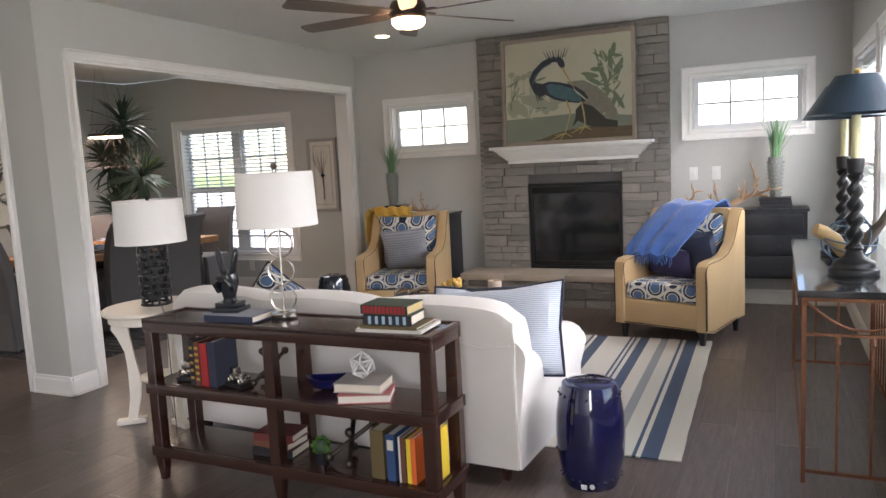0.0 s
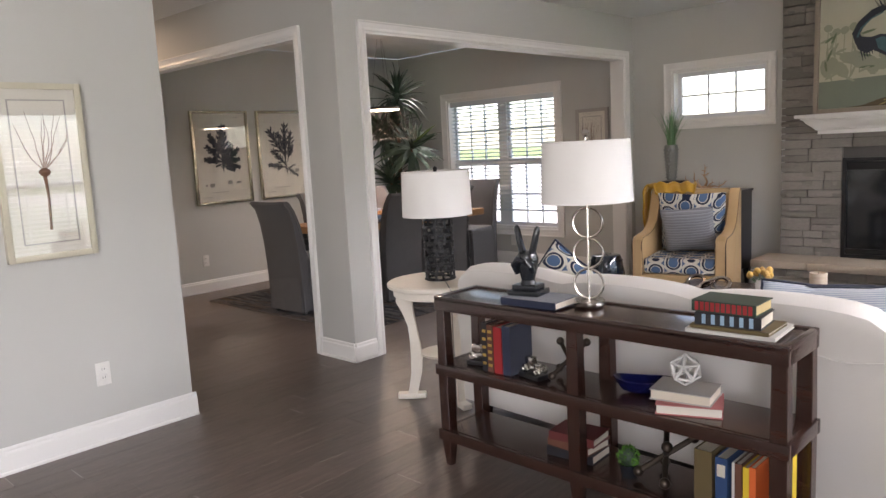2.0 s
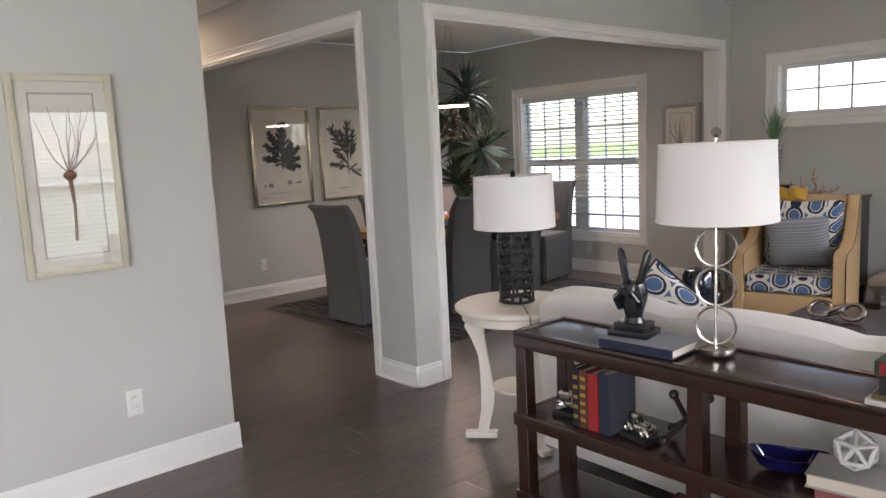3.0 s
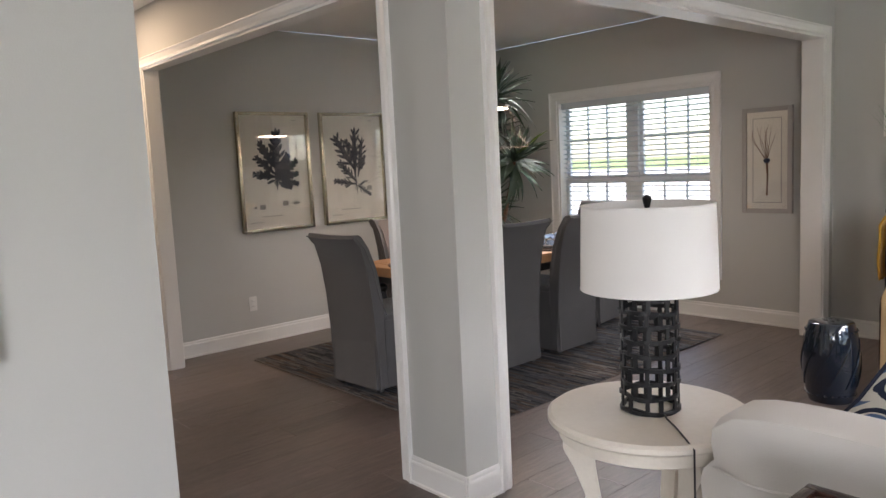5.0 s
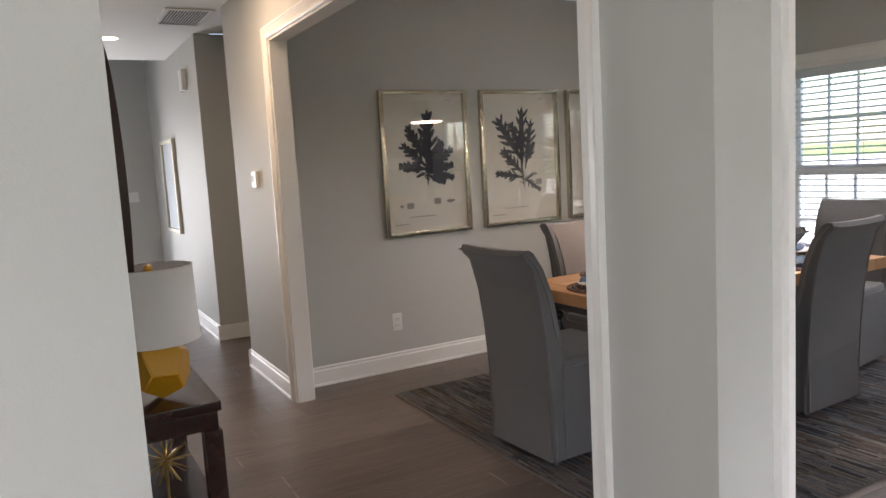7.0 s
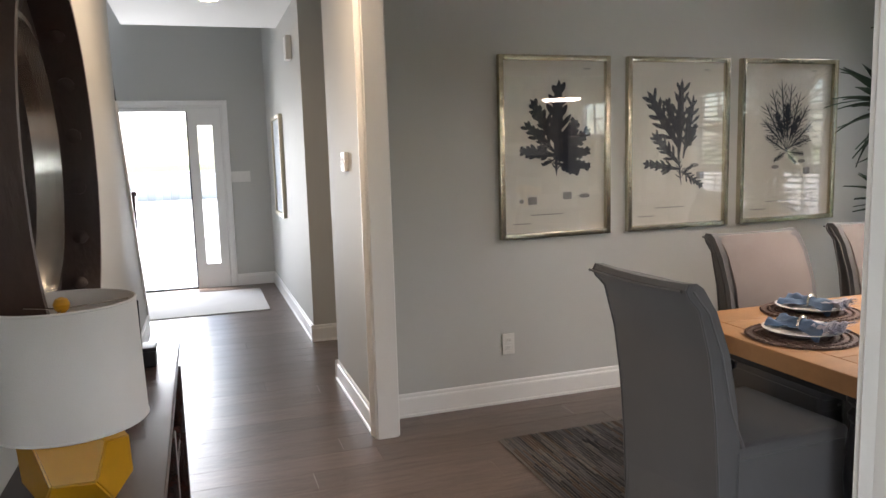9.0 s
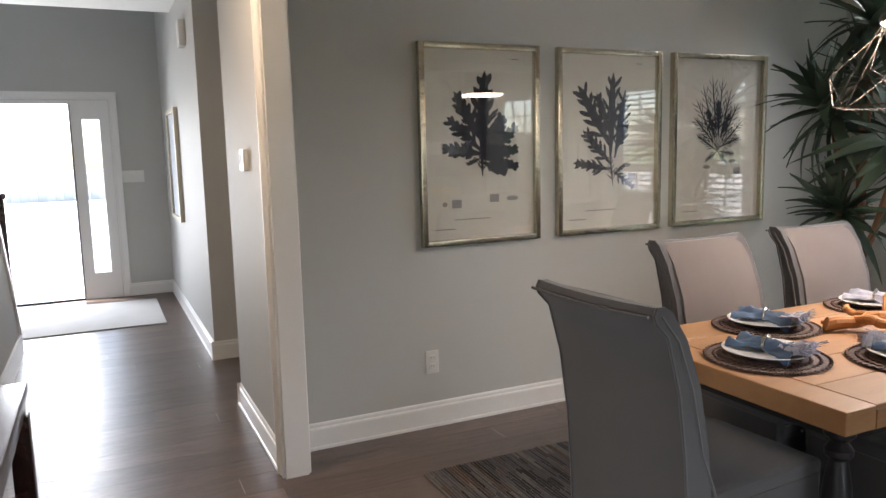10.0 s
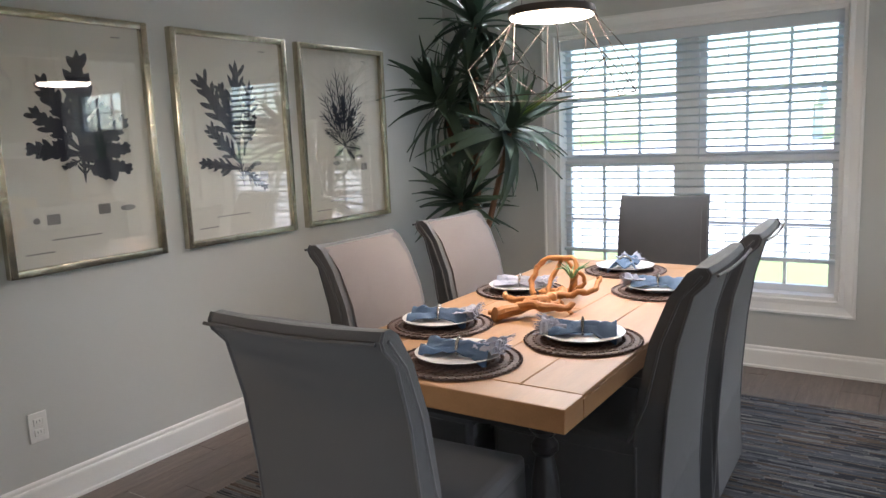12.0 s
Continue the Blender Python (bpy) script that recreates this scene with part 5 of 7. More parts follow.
for k in range(13):
    a, q = r.uniform(0, 6.28), r.uniform(.01, .075)
    x, y, z = q * math.cos(a), q * math.sin(a), .125 + r.uniform(0, .035) - q * .3
    part("stem", tube(bmesh.new(), [(x * .2, y * .2, .06), (x * .8, y * .8, z - .02)], .0025, 5), GRASSLEAF, fl)
    b = lathe(bmesh.new(), [(.004, -.018), (.014, -.008), (.017, .004), (.013, .016), (.004, .022)], 9)
    part("bloom", moved(b, pose(x, y, z, r.uniform(-35, 35), r.uniform(-35, 35), 0)), PETAL, fl)
moss = thing("moss_bowl", "low dark bowl of green moss on the coffee table", "potted plant", pose(-1.90, 4.66, CZ))
part("bowl", lathe(bmesh.new(), [(.03, 0), (.055, .03), (.05, .03), (.02, .008)], 20), BLACKCERAMIC, moss)
bm = bmesh.new()
for i in range(500):
    v = Vector((r.gauss(0, 1), r.gauss(0, 1), abs(r.gauss(0, 1)))).normalized()
    o = v.orthogonal().normalized() * .004
    p0 = Vector((0, 0, .03)) + Vector((v.x * .045, v.y * .045, v.z * .03))
    bm.faces.new([bm.verts.new(p0 - o), bm.verts.new(p0 + o), bm.verts.new(p0 + v * .014)])
part("moss", bm, GRASSLEAF, moss, kind="stuff")
cd = thing("birch_candle", "cream birch bark pillar candle on a dark tray", "candle", pose(-1.73, 4.60, CZ))
part("tray", lathe(bmesh.new(), [(.07, 0), (.085, .012), (.08, .012), (.066, .004)], 28), BLACKCERAMIC, cd)
part("wax", lathe(bmesh.new(), [(.042, .005), (.044, .03), (.043, .10), (.044, .155), (.041, .158), (.036, .15), (.0, .149)], 28), mat("birch_bark_wax", (.58, .50, .40), .8, col2=(.40, .30, .22), scale=10, stretch=(1, 1, 9), bump=.5, bscale=40), cd)
part("wick", tube(bmesh.new(), [(0, 0, .149), (.002, 0, .162)], .0015, 5), BLACKLEG, cd)

# ---- black cabinets with vases and driftwood ----


def cabinet(m, w, d, z0, z1, drawers, label):
    c = thing("cabinet", label, "cabinet", m)
    part("tabletop", rounded(-w / 2 - .015, w / 2 + .015, -d - .015, 0, z1 - .022, z1, .004), BLACKPAINT, c)
    part("body", rounded(-w / 2, w / 2, -d, 0, z0, z1 - .023, .003), BLACKPAINT, c)
    h = (z1 - .04 - z0 - .02) / drawers
    for k in range(drawers):
        z = z0 + .02 + h * k
        dr = part("drawer", rounded(-w / 2 + .03, w / 2 - .03, -d - .014, -d + .004, z + .006, z + h - .006, .004), BLACKPAINT, c)
        for x in (-w * .25, w * .25):
            part("knob", moved(lathe(bmesh.new(), [(.004, 0), (.004, .01), (.010, .014), (.008, .02), (.0, .021)], 12), pose(x, -d - .013, z + h / 2, 90)), DARKIRON, dr)
    for x in (-w / 2 + .03, w / 2 - .03):
        for y in (-d + .03, -.03):
            bm = bmesh.new()
            loft(bm, [rr(x, y, .03, .03, .003, 0, 1), rr(x, y, .055, .055, .003, z0, 1)])
            part("leg", bm, BLACKPAINT, c)
    return c


cabinet(pose(-3.37, YB - .03, 0), .70, .37, .16, .87, 3, "black painted cabinet with drawers under the small window")
cabinet(pose(-.285, YB - .03, 0), .84, .33, .28, .855, 3, "black painted cabinet with drawers behind the armchair")


def grass_vase(m, label, seed, lift=0.0):
    v = thing("grass_vase", label, "vase with grass", m)
    part("vase", lathe(bmesh.new(), [(.0, 0), (.040, 0), (.042, .01), (.050, .10), (.058, .20), (.062, .28), (.060, .325), (.056, .33), (.054, .325), (.056, .28), (.0, .27)], 28), VASE, v)
    knobs = bmesh.new()
    for j in range(9):
        z = .03 + .032 * j
        rr_ = .043 + .02 * min(z / .28, 1)
        for i in range(12):
            a = 2 * math.pi * (i + .5 * (j % 2)) / 12
            p0 = Vector((rr_ * math.cos(a), rr_ * math.sin(a), z))
            lathe(knobs, [(.0065, -.006), (.009, 0), (.0065, .006)], 6, p0)
    part("raised_dots", knobs, VASE, v, kind="stuff")
    r = random.Random(seed)
    bm = bmesh.new()
    for i in range(110):
        a, lean, l = r.uniform(0, 6.28), abs(r.gauss(0, .16)), r.uniform(.22, .42)
        w = r.uniform(.0025, .005)
        d = Vector((math.cos(a), math.sin(a), 0))
        s = Vector((-d.y, d.x, 0)) * w
        p0 = d * r.uniform(0, .035) + Vector((0, 0, .28))
        pts = [p0 + Vector((0, 0, l * t)) + d * (lean * l * t * t * 1.8) for t in (0, .35, .7, 1)]
        vs = [(bm.verts.new(p - s * k), bm.verts.new(p + s * k)) for p, k in zip(pts, (1, 1, .7, .1))]
        for q0, q1 in zip(vs, vs[1:]):
            bm.faces.new((q0[0], q0[1], q1[1], q1[0]))
    part("foliage", bm, GRASSLEAF, v, kind="stuff")
    return v


for k in range(3):
    book("book", ("black", "pale", "grey")[k] + " book stacked under the vase on the cabinet", pose(-3.65, 6.93, .8705 + .028 * k, 0, 0, 4 * k), .22, .16, .026, (BLACKCOVER, WHITECOVER, BLACKCOVER)[k])
    book("book", "dark book in the stack under the tall vase", pose(-.10, 6.93, .8555 + .03 * k, 0, 0, 5 - 4 * k), .24, .17, .028, BLACKCOVER)
grass_vase(pose(-3.70, 6.95, .955), "dotted grey vase with tall green grass on books", 1)
grass_vase(pose(-.10, 6.95, .946), "dotted green grey vase with tall grass on dark books", 2)


def driftwood(m, size, label, seed, material, name="driftwood", limbs=4):
    t = thing(name, label, "driftwood", m)
    r = random.Random(seed)
    def limb(p, d, l, w, level):
        pts, ws = [p], [w]
        for i in range(7):
            d = (d + Vector((r.uniform(-.45, .45), r.uniform(-.45, .45), r.uniform(-.35, .40)))).normalized()
            p = p + d * l / 7
            if p.z < w:
                p.z, d.z = w, abs(d.z) * .5
            pts.append(p)
            ws.append(w * (1 - .75 * (i + 1) / 7) * r.uniform(.8, 1.25))
            if level and r.random() < .38:
                limb(p.copy(), (d + Vector((r.uniform(-1, 1), r.uniform(-1, 1), r.uniform(0, 1.2)))).normalized(), l * .5, w * .6, level - 1)
        part("branch", tube(bmesh.new(), pts, ws, 9), material, t)
    for k in range(limbs):
        a = math.pi * k + r.uniform(-.5, .5)
        limb(Vector((0, 0, size * .09)), Vector((math.cos(a), math.sin(a) * .4, .25)).normalized(), size, size * .075, 2)
    return t


driftwood(pose(-.46, 6.90, .857), .34, "pale twisted driftwood branch on the black cabinet", 11, DRIFT)
driftwood(pose(-3.38, 6.90, .872), .17, "small pale driftwood piece on the black cabinet", 5, DRIFT)

# ---- iron console with marble top by the east windows ----
it = thing("iron_console", "rusted copper iron console table with a black marble top", "console table", pose(-.005, 3.46, 0))
IW, IL, IH = .435, 1.72, .80
part("marble_top", rounded(-.012, IW, -.02, IL, IH - .028, IH, .005), MARBLE, it)
def bar(a, b, r=.0085, mt=COPPER, name="bar"):
    return part(name, tube(bmesh.new(), [a, b], r, 4), mt, it, smooth=False)
for x in (.01, IW - .01):
    for y in (.01, IL - .03):
        bar((x, y, 0), (x, y, IH - .03), .012, name="leg")
for z, rr0 in ((IH - .04, .010), (.62, .008), (.05, .009)):
    for y in (.01, IL - .03):
        bar((.01, y, z), (IW - .01, y, z), rr0, name="rail")
    for x in (.01, IW - .01):
        bar((x, .01, z), (x, IL - .03, z), rr0, name="rail")
for y in (.01, IL - .03):
    for x in (.13, .25):
        bar((x, y, .05), (x, y, .62), .007, name="upright")
        part("collar", lathe(bmesh.new(), [(.008, -.02), (.013, -.012), (.009, 0), (.013, .012), (.008, .02)], 8, (x, y, .60)), COPPER, it)
    part("arc", tube(bmesh.new(), [(.01 + (IW - .02) * t, y, IH - .045 - .115 * math.sin(math.pi * t)) for t in [i / 16 for i in range(17)]], .006, 6), COPPER, it)
for i in range(1, 16):
    bar((IW - .01, .01 + (IL - .04) * i / 16, .05), (IW - .01, .01 + (IL - .04) * i / 16, .62), .006, name="upright")


def twist_lamp(m, label):
    l = thing("table_lamp", label, "table lamp", m, "twisted lamps on the iron console")
    part("base", lathe(bmesh.new(), [(.0, 0), (.098, 0), (.102, .012), (.098, .026), (.085, .034), (.083, .050), (.078, .058), (.05, .072), (.036, .085), (.030, .105), (.038, .112), (.03, .12)], 36), BLACKLEG, l)
    n, turns, h0, h1 = 60, 5.0, .11, .43
    bm = bmesh.new()
    rings = []
    for i in range(n + 1):
        t = i / n
        z = h0 + (h1 - h0) * t
        a = turns * math.pi * t
        r = .0265 - .004 * t
        rings.append([Vector((r * (1 + .42 * math.cos(2 * (b - a))) * math.cos(b), r * (1 + .42 * math.cos(2 * (b - a))) * math.sin(b), z)) for b in [2 * math.pi * k / 20 for k in range(20)]])
    loft(bm, rings)
    part("twisted_column", bm, BLACKLEG, l)
    part("candle_cup", lathe(bmesh.new(), [(.02, .425), (.032, .44), (.034, .47), (.036, .495), (.034, .50), (.0, .50)], 24), BLACKLEG, l)
    part("candle_sleeve", lathe(bmesh.new(), [(.017, .50), (.018, .68), (.0, .682)], 20), IVORY, l)
    part("shade_rod", tube(bmesh.new(), [(0, 0, .68), (0, 0, .86)], .004, 6), NAILHEAD, l)
    drum_shade(l, .69, .845, .19, .085, NAVYSHADE)
    part("finial", lathe(bmesh.new(), [(.004, .845), (.012, .858), (.013, .866), (.004, .876)], 12), GOLD, l)
    return l


NAVYSHADE = mat("dark_teal_metal_shade", (.018, .036, .055), .45, .2, fine=.1)
twist_lamp(pose(.21, 3.87, .8005), "black twisted column lamp with a dark teal cone shade")
twist_lamp(pose(.21, 4.46, .8005), "black twisted lamp with dark teal shade standing behind")
wire = thing("wire_sphere", "blue grey strap wire sphere holding wooden pieces", "decoration", pose(.21, 4.12, .8005))
for k in range(5):
    part("strap", moved(tube(bmesh.new(), ring_points((0, 0, 0), .115, 36, "x"), .004, 6, True), pose(0, 0, .119, 34 * k, 20 * k, 40 * k)), plain("blue_grey_strap", (.12, .19, .27), .5, .3), wire)
part("wooden_horn", tube(bmesh.new(), [(-.02, 0, .06), (-.06, -.02, .12), (-.11, -.03, .16), (-.14, -.04, .175)], [.03, .035, .032, .028], 12), mat("pale_horn", (.62, .42, .19), .5, col2=(.42, .26, .11), scale=12), wire)
part("dark_horn", tube(bmesh.new(), [(.02, 0, .05), (.08, 0, .13), (.13, -.01, .20), (.15, -.01, .26)], [.035, .03, .02, .006], 12), plain("brown_horn", (.16, .12, .09), .5), wire)

# ---- fan and ceiling lamps ----
MOTORTOP = CEIL
fan = thing("ceiling_fan", "dark bronze ceiling fan with grey blades and a lit frosted light", "ceiling fan", pose(-2.235, 4.585, 0))
part("canopy", lathe(bmesh.new(), [(.0, 2.46), (.04, 2.47), (.07, CEIL - .002), (.0, CEIL - .001)], 28), DARKIRON, fan)
part("downrod", tube(bmesh.new(), [(0, 0, 2.40), (0, 0, 2.47)], .012, 10), DARKIRON, fan)
part("motor", lathe(bmesh.new(), [(.0, 2.285), (.10, 2.285), (.115, 2.30), (.118, 2.36), (.105, 2.39), (.06, 2.405), (.0, 2.406)], 36), DARKIRON, fan)
part("light_bowl", lathe(bmesh.new(), [(.0, 2.228), (.05, 2.230), (.085, 2.238), (.104, 2.258), (.106, 2.284), (.0, 2.2845)], 36), LAMPGLOW, fan)
BLADE = mat("grey_brown_blade", (.17, .14, .12), .45, col2=(.12, .10, .085), scale=4, stretch=(1, 9, 1))
for k in range(6):
    bm = bmesh.new()
    pts = [(.14, -.035), (.22, -.052), (.60, -.068), (.80, -.062), (.825, -.04), (.825, .04), (.80, .062), (.60, .068), (.22, .052), (.14, .035)]
    loft(bm, [[Vector((x, y, 2.320 + y * .20)) for x, y in pts], [Vector((x, y, 2.327 + y * .20)) for x, y in pts]])
    bl = part("blade", moved(bm, pose(0, 0, 0, 0, 0, 57 + 60 * k)), BLADE, fan)
    part("blade_iron", moved(box(.09, .20, -.02, .02, 2.327, 2.334, .002), pose(0, 0, 0, 0, 0, 57 + 60 * k)), DARKIRON, bl)


def recessed(x, y, z, label):
    s = thing("recessed_light", label, "ceiling light", pose(x, y, z), "recessed lights")
    part("trim_ring", lathe(bmesh.new(), [(.062, -.001), (.078, -.004), (.082, -.001), (.08, 0), (.062, 0)], 28), PLASTIC, s)
    part("lens", lathe(bmesh.new(), [(.061, -.0025), (.0, -.0026)], 28, cap=True), SPOTGLOW, s)


recessed(-3.36, 6.29, CEIL - .001, "white trimmed recessed ceiling light, lit, in the living room")
# This glowing light is an unseen addition above the camera's start.
recessed(-.9, 1.2, CEIL - .001, "white trimmed recessed ceiling light, lit, added out of view")
recessed(-9.67, 2.83, CEIL - .001, "white trimmed recessed ceiling light, lit, in the hall")


def wall_plate(m, label, kind, n=1):
    w = thing("wall_" + kind, label, kind, m)
    part("plate", rounded(-.035 * n - (n > 1) * .01, .035 * n + (n > 1) * .01, -.006, 0, -.058, .058, .003), PLASTIC, w)
    for k in range(n):
        x = (k - (n - 1) / 2) * .046
        if kind == "switch":
            part("rocker", rounded(x - .016, x + .016, -.010, -.006, -.033, .033, .002), PLASTIC, w)
        else:
            for z in (-.021, .021):
                o = part("receptacle", rounded(x - .017, x + .017, -.0085, -.0055, z - .014, z + .014, .003), PLASTIC, w)
                for dx in (-.006, .006):
                    part("slot", box(x + dx - .001, x + dx + .001, -.0088, -.0084, z - .002, z + .007), BLACKMETAL, o, smooth=False)
    return w


wall_plate(pose(-.765, YB, 1.155), "white rocker light switch on the grey wall", "switch")
wall_plate(pose(-.575, YB, 1.155), "white rocker light switch beside the cabinet", "switch")
wall_plate(pose(XC, 1.82, .35, 0, 0, 90), "white wall outlet low on the grey wall", "outlet")
wall_plate(pose(XC, 1.30, 1.185, 0, 0, 90), "white light switch beside the framed picture", "switch")
wall_plate(pose(XA, 4.22, .33, 0, 0, 90), "white wall outlet below the botanical prints", "outlet")
wall_plate(pose(-5.76, YB, .26), "white wall outlet under the dining window", "outlet")
wall_plate(pose(-5.02, YS, .95, 0, 0, 180), "white double light switch on the hall wall", "switch", 2)
wall_plate(pose(XD, 3.10, 1.19, 0, 0, 90), "white triple light switch beside the front door", "switch", 3)


def shadow_box(m, w, h, f, label, frame_mat, stalk):
    p = thing("framed_specimen", label, "framed picture", m)
    bm = bmesh.new()
    for q in ((-w / 2, -w / 2 + f, 0, h), (w / 2 - f, w / 2, 0, h), (-w / 2 + f, w / 2 - f, 0, f), (-w / 2 + f, w / 2 - f, h - f, h)):
        bx(bm, q[0], q[1], -.035, 0, q[2], q[3], .003)
    part("frame", bm, frame_mat, p)
    part("mat_board", box(-w / 2 + f, w / 2 - f, -.022, -.004, f, h - f), PAPER, p, smooth=False)
    g = .045
    bm = bmesh.new()
    for q in ((-w / 2 + f + g, -w / 2 + f + g + .006, f + g, h - f - g), (w / 2 - f - g - .006, w / 2 - f - g, f + g, h - f - g), (-w / 2 + f + g + .006, w / 2 - f - g - .006, f + g, f + g + .006), (-w / 2 + f + g + .006, w / 2 - f - g - .006, h - f - g - .006, h - f - g)):
        bx(bm, q[0], q[1], -.025, -.0215, q[2], q[3])
    part("inner_fillet", bm, GREYCOVER, p, smooth=False)
    r = random.Random(stalk)
    part("stalk", tube(bmesh.new(), [(.0, -.026, h * .17), (.005, -.026, h * .35), (0, -.026, h * .48)], [.006, .006, .009], 8), TRUNK, p)
    part("bulb", lathe(bmesh.new(), [(.004, -.022), (.02, -.012), (.026, 0), (.02, .012), (.004, .02)], 14, (0, -.028, h * .50)), NAVY if stalk == 2 else TRUNK, p)
    for k in range(9):
        a = radians(90 + r.uniform(-50, 50))
        pts = [Vector((0, -.026, h * .51))]
        for i in range(6):
            a += r.uniform(-.25, .25) + (math.pi / 2 - a) * .15
            pts.append(pts[-1] + Vector((math.cos(a), 0, math.sin(a))) * h * .055 * r.uniform(.7, 1.2))
            pts[-1].x = max(-w * .3, min(w * .3, pts[-1].x))
        part("twig", tube(bmesh.new(), pts, [.003, .0026, .0022, .002, .0017, .0013, .0008], 5), TRUNK, p)
    part("glass", box(-w / 2 + f, w / 2 - f, -.032, -.030, f, h - f), PICGLASS, p, smooth=False)
    return p


CREAMGOLD = mat("champagne_frame", (.62, .58, .46), .4, .3, fine=.06, bump=.3)
shadow_box(pose(XC + .001, 1.66, .95, 0, 0, 90), .39, .80, .028, "champagne framed root specimen hanging on the grey wall", CREAMGOLD, 1)
shadow_box(pose(-4.66, YB - .001, .885), .385, .81, .035, "pale framed plant specimen hanging in the dining room", plain("pale_taupe_frame", (.42, .39, .37), .5), 2)

# ---- dining room ----
def dining_chair(m, label, front):
    """A slipcovered chair; the seat faces +y."""
    c = thing("dining_chair", label, "dining chair", m, "dining chairs round the table")
    # outline of the back from the side: (y, z) up the rear, over the rolled top and down the front
    rear = [(-.255, .02), (-.262, .20), (-.270, .42), (-.285, .62), (-.310, .80), (-.350, .945), (-.388, .985)]
    top = [(-.395, 1.005), (-.385, 1.022), (-.36, 1.022), (-.335, 1.005)]
    frnt = [(-.285, .93), (-.235, .80), (-.200, .62), (-.185, .45), (-.180, .30)]
    side = rear + top + frnt
    w = .245
    bm = bmesh.new()
    rings = []
    for x in (-w, -w + .012, -w * .5, 0, w * .5, w - .012, w):
        k = 1 if abs(x) < w else .9
        sag = -.008 * (1 - (x / w) ** 2)
        rings.append([Vector((x, -.25 + (y + .25) * (1 if k == 1 else .985), z + (sag if z > .9 else 0))) for y, z in side])
    loft(bm, rings)
    part("backrest", bm, SLIPCOVER, c)
    bm = bmesh.new()
    inner = frnt[:4]
    rings = [[Vector((s * (w - .03), y + .006 - .010 * 0, z)) for s in (-1, -.5, 0, .5, 1)] for y, z in [(-.352, 1.012)] + frnt[:4]]
    rows = [[bm.verts.new(p + Vector((0, .008 * (1 - (p.x / w) ** 2) + .006 * noise.noise(p * 9), 0))) for p in r] for r in rings]
    back = [[bm.verts.new(p - Vector((0, .012, 0))) for p in r] for r in rings]
    for i in range(len(rows) - 1):
        for j in range(4):
            bm.faces.new((rows[i][j], rows[i + 1][j], rows[i + 1][j + 1], rows[i][j + 1]))
            bm.faces.new((back[i][j], back[i][j + 1], back[i + 1][j + 1], back[i + 1][j]))
        for j in (0, 4):
            bm.faces.new((rows[i][j], rows[i + 1][j], back[i + 1][j], back[i][j]))
    for i in (0, len(rows) - 1):
        for j in range(4):
            bm.faces.new((rows[i][j], rows[i][j + 1], back[i][j + 1], back[i][j]))
    part("back_front", bm, front, c)
    part("seat", rounded(-w + .004, w - .004, -.20, .27, .40, .50, .03, 4), SLIPCOVER, c)
    bm = bmesh.new()
    n = 44
    rings = []
    for z, o in ((.46, 0.0), (.30, .002), (.15, .006), (.035, .012)):
        pts = rr(0, .0, 2 * w + o * 2, .53 + o * 2, .03, z, 10)
        rings.append([p + Vector((p.x, p.y, 0)).normalized() * (.006 * math.sin(i * 1.15) * (.46 - z) / .4) for i, p in enumerate(pts)])
    loft(bm, rings)
    part("skirt", bm, SLIPCOVER, c)
    for s in (-1, 1):
        pts = [(s * (w + .002), y, z) for y, z in rear + top[:2]]
        part("piping", tube(bmesh.new(), pts, .0045, 6), SLIPCOVER, c)
        pts = [(s * (w + .001), y - .03 if z > .6 else y - .0, z) for y, z in [(-.372, 1.0), (-.315, .93), (-.265, .80), (-.225, .62), (-.205, .50)]]
        part("piping", tube(bmesh.new(), [(x, y + .03, z) for x, y, z in pts], .0045, 6), SLIPCOVER, c)
        part("side_seam", tube(bmesh.new(), [(s * (w - .002 + .0125), -.20, .49), (s * (w + .008), -.20, .25), (s * (w + .013), -.20, .04)], .003, 6), SLIPCOVER, c)
    part("piping", tube(bmesh.new(), [(-w, -.412, 1.003), (-w * .5, -.415, .998), (0, -.415, .996), (w * .5, -.415, .998), (w, -.412, 1.003)], .0045, 6), SLIPCOVER, c)
    part("piping", tube(bmesh.new(), [(-w, .27, .46), (-w * .3, .274, .462), (w * .3, .274, .46), (w, .27, .462)], .004, 6), SLIPCOVER, c)
    for x in (-.20, .20):
        for y in (-.225, .22):
            part("leg", rounded(x - .018, x + .018, y - .018, y + .018, 0, .06, .003), BLACKLEG, c)
    return c


RZ = .012
CHAIR = Matrix.Diagonal((.92, .98, .965, 1))
first = dining_chair(pose(-5.845, 4.285, RZ, 0, 0, 3) @ CHAIR, "charcoal slipcovered dining chair at the table's near end", SLIPCOVER)
east = "charcoal slipcovered dining chair on the living room side of the table"
tagged(copy_thing(first, pose(-5.60, 4.98, RZ, 0, 0, 91)), label=east)
tagged(copy_thing(first, pose(-5.60, 5.62, RZ, 0, 0, 92)), label="charcoal slipcovered dining chair beside the window end")
tagged(copy_thing(first, pose(-5.88, 6.47, RZ, 0, 0, 190)), label="charcoal slipcovered dining chair in front of the blinds")
two = dining_chair(pose(-6.18, 4.96, RZ, 0, 0, -90) @ CHAIR, "slipcovered dining chair with taupe front beside the prints", TAUPE)
tagged(copy_thing(two, pose(-6.23, 5.68, RZ, 0, 0, -91)), label="slipcovered dining chair with taupe front near the plant")

